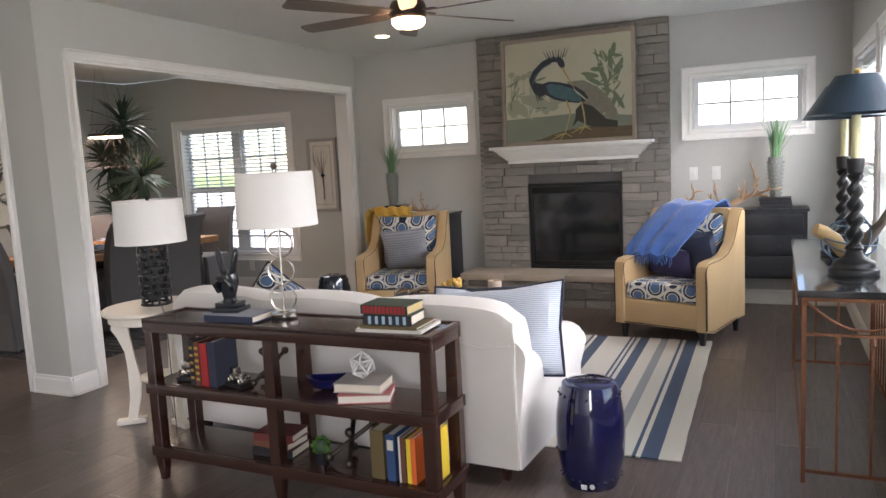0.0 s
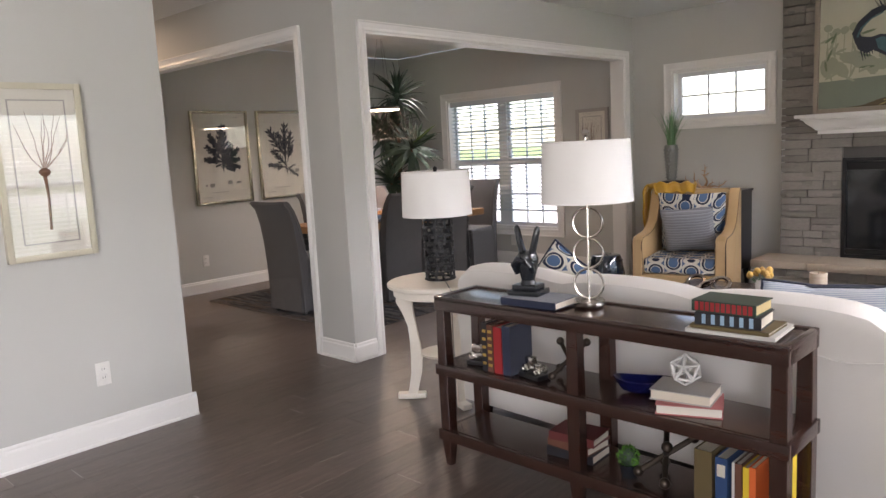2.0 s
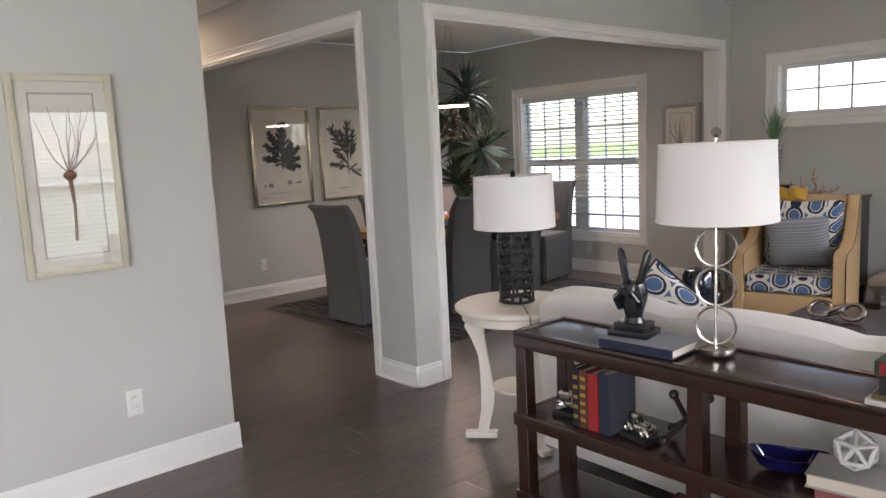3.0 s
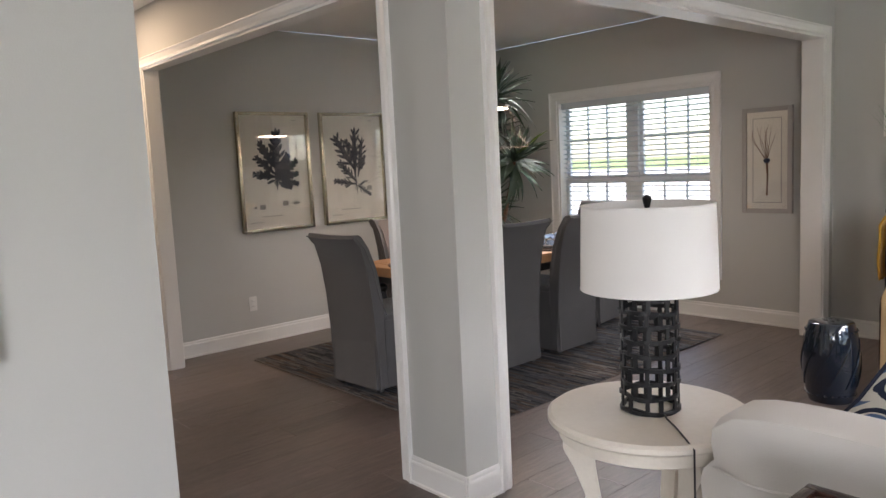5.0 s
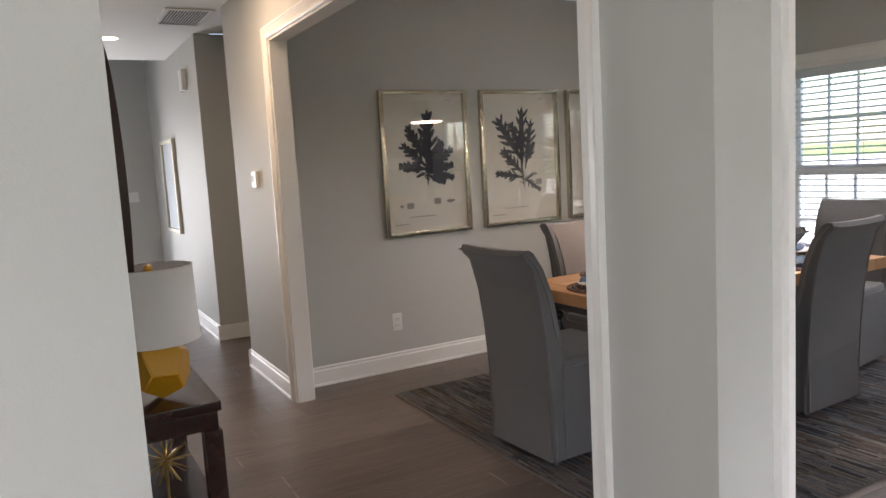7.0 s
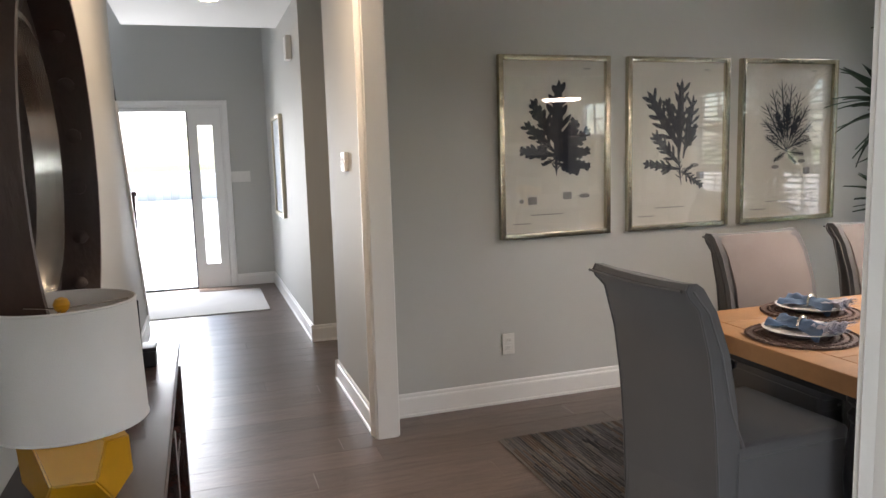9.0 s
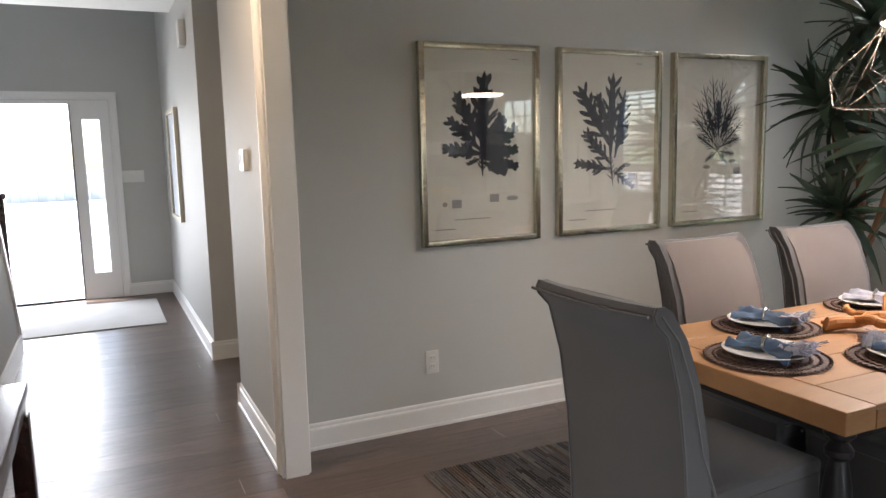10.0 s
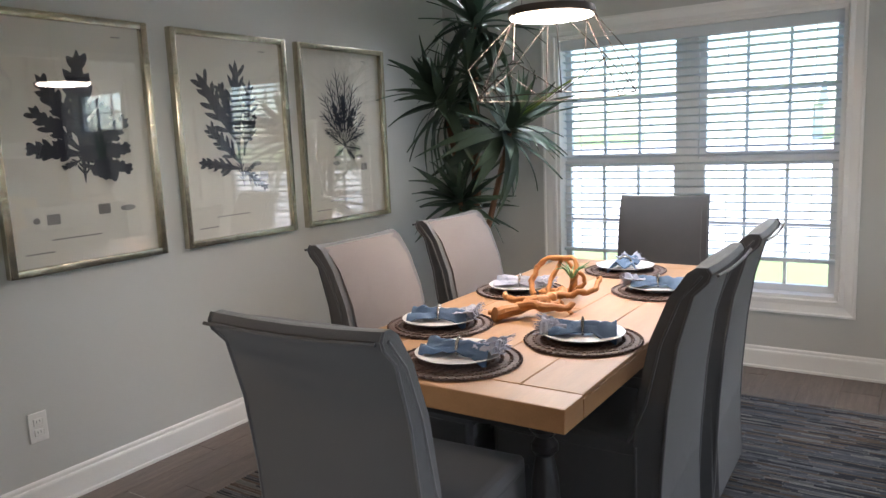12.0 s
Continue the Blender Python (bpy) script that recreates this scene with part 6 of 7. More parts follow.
TX0, TX1, TY0, TY1, TZ = -6.285, -5.43, 4.35, 6.25, .728
table = thing("dining_table", "rustic honey oak dining table with black turned legs", "dining table", pose(0, 0, 0))
part("tabletop", rounded(TX0 + .004, TX1 - .004, TY0 + .115, TY1 - .115, TZ - .062, TZ - .0125, .003), OAK, table)
for y0, y1 in ((TY0, TY0 + .11), (TY1 - .11, TY1)):
    part("breadboard_end", rounded(TX0, TX1, y0, y1, TZ - .062, TZ, .005), OAK, table)
n = 5
for i in range(n):
    a = TX0 + .002 + (TX1 - TX0 - .004) * i / n
    b = TX0 + .002 + (TX1 - TX0 - .004) * (i + 1) / n
    split = TY0 + .11 + (.55, 1.1, .8, 1.25, .45)[i]
    for y0, y1 in ((TY0 + .112, split), (split + .002, TY1 - .112)):
        part("plank", rounded(a + .001, b - .001, y0, y1, TZ - .012, TZ, .002, 1), OAK, table)
    part("edge_plank", rounded(TX0 if i == 0 else TX1 - .004, TX0 + .004 if i == 0 else TX1, TY0 + .112, TY1 - .112, TZ - .062, TZ - .012, .001, 1), OAK, table) if i in (0, n - 1) else None
part("apron", rounded(TX0 + .10, TX1 - .10, TY0 + .14, TY1 - .14, TZ - .14, TZ - .0625, .004), BLACKLEG, table)
turned = [(.022, RZ), (.030, .03), (.024, .06), (.034, .10), (.040, .16), (.030, .22), (.020, .24), (.034, .27), (.042, .36), (.036, .46), (.024, .53), (.036, .545), (.036, .56), (.022, .58), (.040, .60), (.042, TZ - .063)]
for x in (TX0 + .13, TX1 - .13):
    for y in (TY0 + .16, TY1 - .16):
        part("leg", lathe(bmesh.new(), turned, 20, (x, y, 0)), BLACKLEG, table)
bm = bmesh.new()
NAPKINRING = plain("silver_beaded_ring", (.55, .52, .48), .25, 1.0)


def place_setting(x, y, rz, k):
    """A woven mat with a plate and a napkin in a beaded ring, each its own thing."""
    words = ("near end", "near prints", "near doorway", "centre by prints", "window end", "far doorway")[k]
    mt = thing("placemat", "round dark woven placemat at the " + words + " of table", "placemat", pose(x, y, TZ), "placemats")
    r = random.Random(k)
    part("weave", lathe(bmesh.new(), [(.0, 0), (.172, 0), (.178, .003), (.172, .006), (.0, .0062)], 48), WICKER, mt)
    for ring in range(4):
        rad = .172 - .026 * ring
        m_ = int(150 - 20 * ring)
        pts = [((rad + .0035 * math.cos(t * m_ / 3)) * math.cos(t), (rad + .0035 * math.cos(t * m_ / 3)) * math.sin(t), .0065 + .002 * math.sin(t * m_ / 3)) for t in [2 * math.pi * i / m_ for i in range(m_)]]
        part("braid", tube(bmesh.new(), pts, .0045, 4, True), WICKER, mt)
    pl = thing("plate", "white glazed dinner plate on the woven mat, " + words, "plate", pose(x, y, TZ + .0125), "plates")
    part("dish", lathe(bmesh.new(), [(.0, 0), (.075, 0), (.085, .006), (.125, .018), (.126, .020), (.120, .020), (.083, .010), (.0, .008)], 44), WHITEGLAZE, pl)
    np_ = thing("napkin", "blue denim napkin with frayed edges in a ring, " + words, "napkin", pose(x, y, TZ + .022, 0, 0, rz), "napkins")
    np_.scale = (.86, .86, .82)

    def body(u, v):
        s = (u - .5) * 2
        wd = .026 + .050 * abs(s) ** .8
        zz = .012 + .012 * (1 - abs(s) ** 2) + .018 * math.sin(v * 11 + u * 5) * abs(s) - .03 * (2 * v - 1) ** 2 + .012 * noise.noise(Vector((u * 7, v * 7, k)))
        return (s * .115, (v - .5) * 2 * wd + .01 * noise.noise(Vector((u * 5, v * 5, k + 9))), .018 + zz)
    part("cloth", sheet(bmesh.new(), body, 20, 16, .006), FRAY if k == 3 else DENIM, np_)

    def tail(u, v):
        return (.055 + .09 * u, (v - .5) * (.06 + .09 * u) + .012 * noise.noise(Vector((u * 6, v * 6, k + 4))), .034 + .020 * math.sin(v * 15 + k) * u + .012 * noise.noise(Vector((u * 5, v * 9, k))))
    part("frayed_end", sheet(bmesh.new(), tail, 10, 18, .004), FRAY, np_)
    bm = bmesh.new()
    for i in range(46):
        v = i / 45
        p = Vector(tail(1, v))
        d = Vector((r.uniform(.012, .026), (v - .5) * .03, r.uniform(-.008, .012)))
        tube(bm, [p, p + d], [.0016, .0006], 3)
    part("fringe", bm, FRAY, np_, kind="stuff")
    part("napkin_ring", tube(bmesh.new(), ring_points((0, 0, .028), .026, 22, "x"), .006, 8, True), NAPKINRING, np_)
    for i in range(14):
        a = 2 * math.pi * i / 14
        part("bead", lathe(bmesh.new(), [(.001, -.005), (.005, 0), (.001, .005)], 6, (0, .032 * math.cos(a), .028 + .032 * math.sin(a))), NAPKINRING, np_)


for k, (x, y, rz) in enumerate([(-5.84, 4.555, 12), (-6.108, 4.86, 20), (-5.61, 4.89, 200), (-6.11, 5.45, 15), (-5.87, 6.00, 100), (-5.612, 5.64, 195)]):
    place_setting(x, y, rz, k)


def grapewood(m, label, limbs, seed):
    g = thing("centrepiece", label, "centrepiece", m)
    for k, (pts, w) in enumerate(limbs):
        pts = [Vector(p) for p in pts]
        fine, ws = [], []
        for i in range(len(pts) - 1):
            a, b, c, d = pts[max(i - 1, 0)], pts[i], pts[i + 1], pts[min(i + 2, len(pts) - 1)]
            for j in range(5):
                t = j / 5
                p = b + (c - a) * (t / 2) + (2 * a - 5 * b + 4 * c - d) * (t * t / 2) + (3 * b - a - 3 * c + d) * (t ** 3 / 2)
                q = p * 30 + Vector((seed, k * 7, 0))
                fine.append(p + Vector((noise.noise(q), noise.noise(q + Vector((9, 0, 0))), noise.noise(q + Vector((0, 9, 0))))) * .018)
                ws.append(w * .85 * (1 - .35 * (i + t) / len(pts)) * (1 + .45 * noise.noise(q * 1.7)))
        fine.append(pts[-1])
        ws.append(w * .35)
        for p, q in zip(fine, ws):
            p.z = max(p.z, q * .9)
        part("branch", tube(bmesh.new(), fine, ws, 10), ROOT, g)
    return g


grapewood(pose(-5.89, 5.11, TZ + .001), "twisted orange grapewood root lying on the oak table", [
    ([(-.07, -.13, .015), (-.03, -.05, .04), (.03, .05, .05), (.04, .15, .05), (.00, .23, .03)], .026),
    ([(-.03, -.04, .04), (.06, -.07, .05), (.11, -.03, .04), (.15, .02, .05)], .019),
    ([(.0, .0, .05), (-.09, .0, .05), (-.13, .05, .06)], .017),
    ([(.04, .12, .05), (.11, .12, .06), (.16, .17, .08), (.15, .23, .10)], .014),
    ([(-.02, -.06, .04), (-.08, -.05, .02), (-.12, -.09, .01)], .013),
    ([(.05, .02, .05), (.09, .06, .03), (.13, .05, .01)], .012)], 3)
grapewood(pose(-5.93, 5.40, TZ + .001), "looping orange grapewood root standing behind the lying one", [
    ([(-.08, -.04, .01), (-.10, .0, .07), (-.07, .03, .13), (.0, .04, .15), (.06, .03, .14), (.08, .0, .08), (.06, -.04, .01)], .014),
    ([(-.02, -.05, .01), (-.02, .02, .08), (.01, .06, .14), (.04, .09, .07), (.05, .10, .01)], .011),
    ([(-.06, -.02, .02), (.0, -.03, .03), (.07, -.02, .02)], .018),
    ([(.02, .0, .03), (.10, -.03, .05), (.15, -.06, .09), (.13, -.09, .12)], .010)], 8)
ap = thing("air_plant", "small green air plant tucked in the grapewood", "plant", pose(-5.86, 5.39, TZ + .08))
for k in range(14):
    a = k * 2.4
    part("leaf", tube(bmesh.new(), [(0, 0, 0), (.03 * math.cos(a), .03 * math.sin(a), .04), (.07 * math.cos(a), .07 * math.sin(a), .05 + .02 * math.sin(k))], [.004, .003, .0006], 5), GRASSLEAF, ap)
part("root", lathe(bmesh.new(), [(.01, -.075), (.012, -.03), (.006, .004)], 8), ROOT, ap)

dr = thing("woven_rug", "dark grey and brown chunky woven rug under the dining table", "rug", pose(0, 0, .001))


def rug2(u, v):
    return (-7.04 + 2.27 * u, 3.945 + 2.70 * v + .006 * noise.noise(Vector((u * 20, 0, 1))), .004)


part("weave", sheet(bmesh.new(), rug2, 20, 20, .006), WOVENRUG, dr)
CORDS = [mat("woven_cord_" + w, c, .95, bump=.8, bscale=200, col2=c2, scale=40, stretch=(1, 1, 1)) for w, c, c2 in (("charcoal", (.05, .055, .065), (.10, .10, .11)), ("brown", (.12, .085, .065), (.05, .04, .035)), ("grey", (.19, .18, .17), (.08, .08, .08)), ("black", (.018, .02, .025), (.04, .04, .05)))]
r = random.Random(12)
cords = [bmesh.new() for _ in CORDS]
for i in range(190):
    y = 3.962 + 2.67 * i / 190
    x = -7.045
    while x < -4.78:
        l = min(r.uniform(.05, .26), -4.765 - x)
        c = r.choices((0, 1, 2, 3), (5, 3, 2, 4))[0]
        h = r.uniform(.009, .013)
        w = .0058
        n = max(2, int(l / .05))
        rows = []
        for j in range(n + 1):
            px = x + l * j / n
            dz = r.uniform(-.0015, .0015)
            dy = r.uniform(-.0012, .0012)
            rows.append([cords[c].verts.new((px, y - w + dy, .007)), cords[c].verts.new((px, y + dy, h + dz)), cords[c].verts.new((px, y + w + dy, .007))])
        for a, b in zip(rows, rows[1:]):
            cords[c].faces.new((a[0], a[1], b[1], b[0]))
            cords[c].faces.new((a[1], a[2], b[2], b[1]))
        x += l + .002
for bm, mt in zip(cords, CORDS):
    part("cord", bm, mt, dr, kind="stuff")

# ---- geometric pendant ----
pn = thing("pendant_light", "openwork gold wire geometric pendant with a lit disc", "pendant light", pose(-5.92, 5.38, 0))
part("canopy", lathe(bmesh.new(), [(.0, CEIL - .03), (.055, CEIL - .03), (.06, CEIL - .002), (.0, CEIL - .001)], 24), BLACKMETAL, pn)
WIRE = plain("brushed_champagne_wire", (.11, .09, .08), .6, .4)
for k in range(3):
    a = 2 * math.pi * k / 3
    part("cable", tube(bmesh.new(), [(.02 * math.cos(a), .02 * math.sin(a), CEIL - .03), (.13 * math.cos(a), .13 * math.sin(a), 1.80)], .0012, 4), WIRE, pn)
part("disc", lathe(bmesh.new(), [(.0, 1.812), (.152, 1.812), (.156, 1.80), (.156, 1.787), (.150, 1.785), (.0, 1.8)], 48), WIRE, pn)
part("diffuser", lathe(bmesh.new(), [(.0, 1.7795), (.148, 1.7795), (.149, 1.784), (.0, 1.7845)], 48), DISCGLOW, pn)
pn.location.z -= .018
N = 6
def pr(rad, z, off=0.0):
    return [Vector((rad * math.cos(2 * math.pi * (i + off) / N), rad * math.sin(2 * math.pi * (i + off) / N), z)) for i in range(N)]
A, B, C = pr(.155, 1.785), pr(.305, 1.61, .5), pr(.31, 1.50)
def rod(a, b):
    part("wire", tube(bmesh.new(), [a, b], .0020, 5), WIRE, pn)
for i in range(N):
    j = (i + 1) % N
    rod(A[i], C[i])
    rod(C[i], C[j])
    rod(B[i], C[i])
    rod(B[i], C[j])
    rod(A[i], B[i])


# ---- botanical prints ----
def blades(parent, strokes, seed, lobes=5, reach=.36, slim=1.0):
    """A dark pressed specimen: each stroke (x, z, tip x, tip z, width) is a midrib with pointed lobes on both sides."""
    r = random.Random(seed)
    bm = bmesh.new()
    count = 0

    def leaf(x0, z0, x1, z1, w, blunt):
        nonlocal count
        y = -.0062 - .00002 * count
        count += 1
        dx, dz = x1 - x0, z1 - z0
        outline = [(0, .25), (.25, .7), (.5, 1.0), (.75, .95), (.92, .55 if blunt else .35), (1, .08)]
        left = [(t, h * w / 2 * r.uniform(.8, 1.2)) for t, h in outline]
        right = [(t, -h * w / 2 * r.uniform(.8, 1.2)) for t, h in reversed(outline)]
        n = math.hypot(dx, dz)
        bm.faces.new([bm.verts.new((x0 + dx * t - dz / n * h, y, z0 + dz * t + dx / n * h)) for t, h in left + right])

    for x0, z0, x1, z1, w in strokes:
        l = math.hypot(x1 - x0, z1 - z0)
        a = math.atan2(z1 - z0, x1 - x0)
        leaf(x0, z0, x1, z1, w * .74, True)
        for k in range(lobes):
            t = .28 + .60 * k / max(1, lobes - 1)
            for s in (-1, 1):
                b = a + s * (radians(44 - 14 * t) + r.uniform(-.12, .12))
                e = l * reach * (1.05 - .5 * t) * r.uniform(.75, 1.15)
                px, pz = x0 + (x1 - x0) * (t - .08), z0 + (z1 - z0) * (t - .08)
                leaf(px, pz, px + e * math.cos(b), pz + e * math.sin(b), w * .38 * slim, k % 2 == 0)
    part("specimen", bm, INK, parent, smooth=False)


SPECIMENS = [
    ([(.01, .33, .01, .48, .022), (.01, .42, .03, .84, .085), (.01, .50, -.14, .74, .065), (.01, .45, -.18, .62, .055), (.01, .44, -.21, .47, .06), (.01, .42, .14, .63, .07),
      (.02, .42, .22, .58, .06), (.02, .41, .22, .47, .055), (.02, .42, .22, .37, .06), (.01, .40, .15, .34, .055), (.0, .42, -.08, .39, .02)], 5, .34, 1.0),
    ([(.03, .25, .01, .42, .016), (.01, .40, .03, .85, .06), (.02, .45, -.20, .78, .07), (.01, .52, -.08, .74, .06), (.02, .36, -.17, .55, .05), (.02, .34, -.23, .38, .045),
      (.04, .40, .11, .76, .05), (.05, .44, .13, .60, .045), (.03, .33, .18, .23, .032), (.03, .31, .11, .36, .02)], 5, .32, .9),
    ([(.0, .42, -.17, .72, .014), (.0, .42, -.12, .80, .014), (.0, .42, -.05, .86, .014), (.0, .42, .03, .84, .014), (.0, .42, .10, .78, .014), (.0, .42, .16, .70, .014), (.0, .42, .20, .60, .014),
      (.0, .44, -.19, .62, .014), (.0, .42, -.17, .52, .014), (.0, .44, .19, .50, .014), (.0, .42, -.10, .36, .012), (.0, .42, .08, .34, .012), (.0, .42, .14, .40, .012), (.0, .50, .0, .72, .03), (-.02, .5, -.09, .66, .03), (.02, .5, .09, .64, .03)], 7, .30, .95)]


def print_frame(y0, y1, k):
    w, h = y1 - y0, 0.968
    p = thing("framed_print", "silver leaf framed botanical seaweed print, " + ("spreading fan", "branching sprig", "fine leaved")[k] + " specimen", "framed picture", pose(XA + .001, (y0 + y1) / 2, .905, 0, 0, 90), "botanical prints")
    f = .028
    bm = bmesh.new()
    for q in ((-w / 2, -w / 2 + f, 0, h), (w / 2 - f, w / 2, 0, h), (-w / 2 + f, w / 2 - f, 0, f), (-w / 2 + f, w / 2 - f, h - f, h)):
        bx(bm, q[0], q[1], -.036, 0, q[2], q[3], .004)
    part("frame", bm, SILVERLEAF, p)
    part("paper", box(-w / 2 + f, w / 2 - f, -.006, -.001, f, h - f), PAPER, p, smooth=False)
    sx = -1
    strokes, lobes, reach, slim = SPECIMENS[k]
    blades(p, strokes, 5 + k, lobes, reach, slim)
    r = random.Random(k)
    for x, z, a, b in ((-.20, .20, .014, .012), (.18, .215, .035, .012)) if k == 0 else ((.12, .36, .03, .012), (-.08, .33, .03, .012)):
        flat(p, "print_detail", ellipse(x, z, a, b, 0, 10), -.0063, PALEINK, .0003)
    for x, z in ((-.135, .20), (.075, .22)) if k == 0 else ((.16, .30),):
        flat(p, "print_detail", [(x - .026, z - .02), (x + .026, z - .02), (x + .026, z + .02), (x - .026, z + .02)], -.0063, PALEINK, .0003)
    for x, z, l in ((-.20, .075, .11), (-.05, .12, .20), (.20, h - .07, .04)):
        flat(p, "caption_bar", [(x - l / 2, z), (x + l / 2, z), (x + l / 2, z + .005), (x - l / 2, z + .005)], -.0063, PALEINK, .0003)
    part("glass", box(-w / 2 + f, w / 2 - f, -.026, -.024, f, h - f), PICGLASS, p, smooth=False)


AY = [(4.178, 4.840), (4.950, 5.632), (5.715, 6.435)]
for k, (a, b) in enumerate(AY):
    print_frame(a, b, k)

# ---- dracaena ----
tree = thing("dracaena_plant", "tall dark green dracaena with strappy leaves in a black pot", "potted plant", pose(-6.93, 6.50, 0))
part("pot", lathe(bmesh.new(), [(.0, 0), (.13, 0), (.145, .03), (.17, .28), (.172, .30), (.155, .30), (.15, .26), (.0, .255)], 32), BLACKCERAMIC, tree)
part("soil", lathe(bmesh.new(), [(.0, .2555), (.149, .2556), (.147, .265), (.0, .27)], 24), TRUNK, tree)
bm = bmesh.new()
L = .34
vals = [(0, .010), (.12, .016), (.35, .019), (.6, .016), (.85, .009), (1, .001)]
rows = [(bm.verts.new((L * t, -w, .012)), bm.verts.new((L * t, 0, 0)), bm.verts.new((L * t, w, .012))) for t, w in vals]
leafmesh = []
bm.free()
for droop in (.10, .24, .42, .62):
    bm = bmesh.new()
    rows = []
    for t, w in [(i / 8, (.014 + .012 * math.sin(math.pi * min(1, i / 8 + .15))) * (1 - (i / 8) ** 5)) for i in range(9)]:
        z = .03 * t - droop * L * t * t * 1.6
        rows.append([bm.verts.new((L * t * (1 - droop * .25 * t), s * max(w, .0008), z + .006 * abs(s))) for s in (-1, 0, 1)])
    for a, b in zip(rows, rows[1:]):
        for j in (0, 1):
            bm.faces.new((a[j], a[j + 1], b[j + 1], b[j]))
    o = part("leaf", bm, LEAF)
    leafmesh.append(o.data)
    bpy.data.objects.remove(o)
r = random.Random(31)
heads = [((.03, .0, 2.02), 1.12, (.05, 0, 1)), ((-.18, -.05, 1.58), 1.15, (-.5, -.15, .8)), ((.24, .0, 1.40), 1.2, (.7, -.1, .55)), ((-.04, -.12, 1.02), 1.0, (.1, -.4, .8)), ((.0, -.02, 1.74), .85, (-.1, 0, 1))]
for (hx, hy, hz), size, ax in heads:
    ax = Vector(ax).normalized()
    part("trunk", tube(bmesh.new(), [(0, 0, .26), (.01, .0, .7), (hx * .35, hy * .4, hz * .62), (hx * .8, hy * .8, hz - .16), (hx, hy, hz)], [.024, .022, .019, .016, .012], 10), TRUNK, tree)
    crown = new("crown")
    crown.parent = tree
    crown.location = (hx, hy, hz)
    for i in range(58):
        t = i / 57
        elev = 80 - 112 * t + r.uniform(-12, 12)
        az = i * 137.5 + r.uniform(-15, 15)
        q = ax.to_track_quat("Z", "Y").to_matrix().to_4x4()
        o = new("leaf", r.choice(leafmesh[:2] if elev > 20 else leafmesh))
        o.parent = crown
        o.matrix_basis = q @ pose(0, 0, -.10 * t, 0, 0, az) @ pose(.012, 0, 0, r.uniform(-15, 15), -elev, 0) @ Matrix.Scale(size * r.uniform(.75, 1.1), 4)
        tip = tree.matrix_basis @ Vector((hx, hy, hz)) + o.matrix_basis.to_3x3() @ Vector((L, 0, 0))
        if tip.x < XA + .03 or tip.y > YB - .03 or tip.z > CEIL - .02:
            bpy.data.objects.remove(o)
sprig = new("crown")
sprig.parent = tree
sprig.location = heads[2][0]


for k in range(3):
    bm = bmesh.new()
    rows = [[bm.verts.new((.40 * t, s * .014 * (1.02 - t ** 3), .10 * t + .004 * abs(s))) for s in (-1, 0, 1)] for t in (0, .25, .5, .75, 1)]
    for a, b in zip(rows, rows[1:]):
        for j in (0, 1):
            bm.faces.new((a[j], a[j + 1], b[j + 1], b[j]))
    o = part("leaf", bm, YELLOWLEAF, sprig)
    o.matrix_basis = pose(0, 0, .02 * k, 0, -14, -12 + 9 * k)

# ---- hall ----
HC = pose(-5.92, 2.42, 0)
h = thing("hall_console", "dark espresso console table with a lower shelf against the hall wall", "console table", HC)
hw, hd, hh = 1.43, .30, .75
bm = bmesh.new()
part("tabletop", rounded(-hw / 2, hw / 2, -hd / 2, hd / 2, hh - .03, hh, .004), ESPRESSO, h)
part("apron", rounded(-hw / 2 + .01, hw / 2 - .01, -hd / 2 + .01, hd / 2 - .01, hh - .085, hh - .0305, .003), ESPRESSO, h)
part("shelf", rounded(-hw / 2 + .02, hw / 2 - .02, -hd / 2 + .02, hd / 2 - .02, .40, .43, .003), ESPRESSO, h)
part("shelf", rounded(-hw / 2 + .02, hw / 2 - .02, -hd / 2 + .02, hd / 2 - .02, .12, .15, .003), ESPRESSO, h)
for x in (-hw / 2 + .028, 0, hw / 2 - .028):
    for y in (-hd / 2 + .028, hd / 2 - .028):
        part("leg", rounded(x - .026, x + .026, y - .026, y + .026, 0, hh - .086, .003), ESPRESSO, h)
starb = thing("starburst_ornament", "brass starburst ornament on the shelf of the hall console", "ornament", HC @ pose(.60, 0, .57))
for k in range(40):
    v = Vector((math.cos(k * 2.4) * math.sqrt(1 - (k / 20 - .97) ** 2 if abs(k / 20 - .97) < 1 else 0), math.sin(k * 2.4) * math.sqrt(max(0, 1 - (k / 20 - .97) ** 2)), k / 20 - .97))
    part("spike", tube(bmesh.new(), [v * .01, v * .075], [.0025, .0008], 5), GOLD, starb)
part("stand", lathe(bmesh.new(), [(.03, -.14), (.03, -.13), (.004, -.125), (.004, -.01)], 14), GOLD, starb)

ml = thing("table_lamp", "golden orange faceted ceramic lamp with a white drum shade", "table lamp", pose(-5.345, 2.43, hh + .0005))
ico = bmesh.new()
bmesh.ops.create_icosphere(ico, subdivisions=1, radius=1)
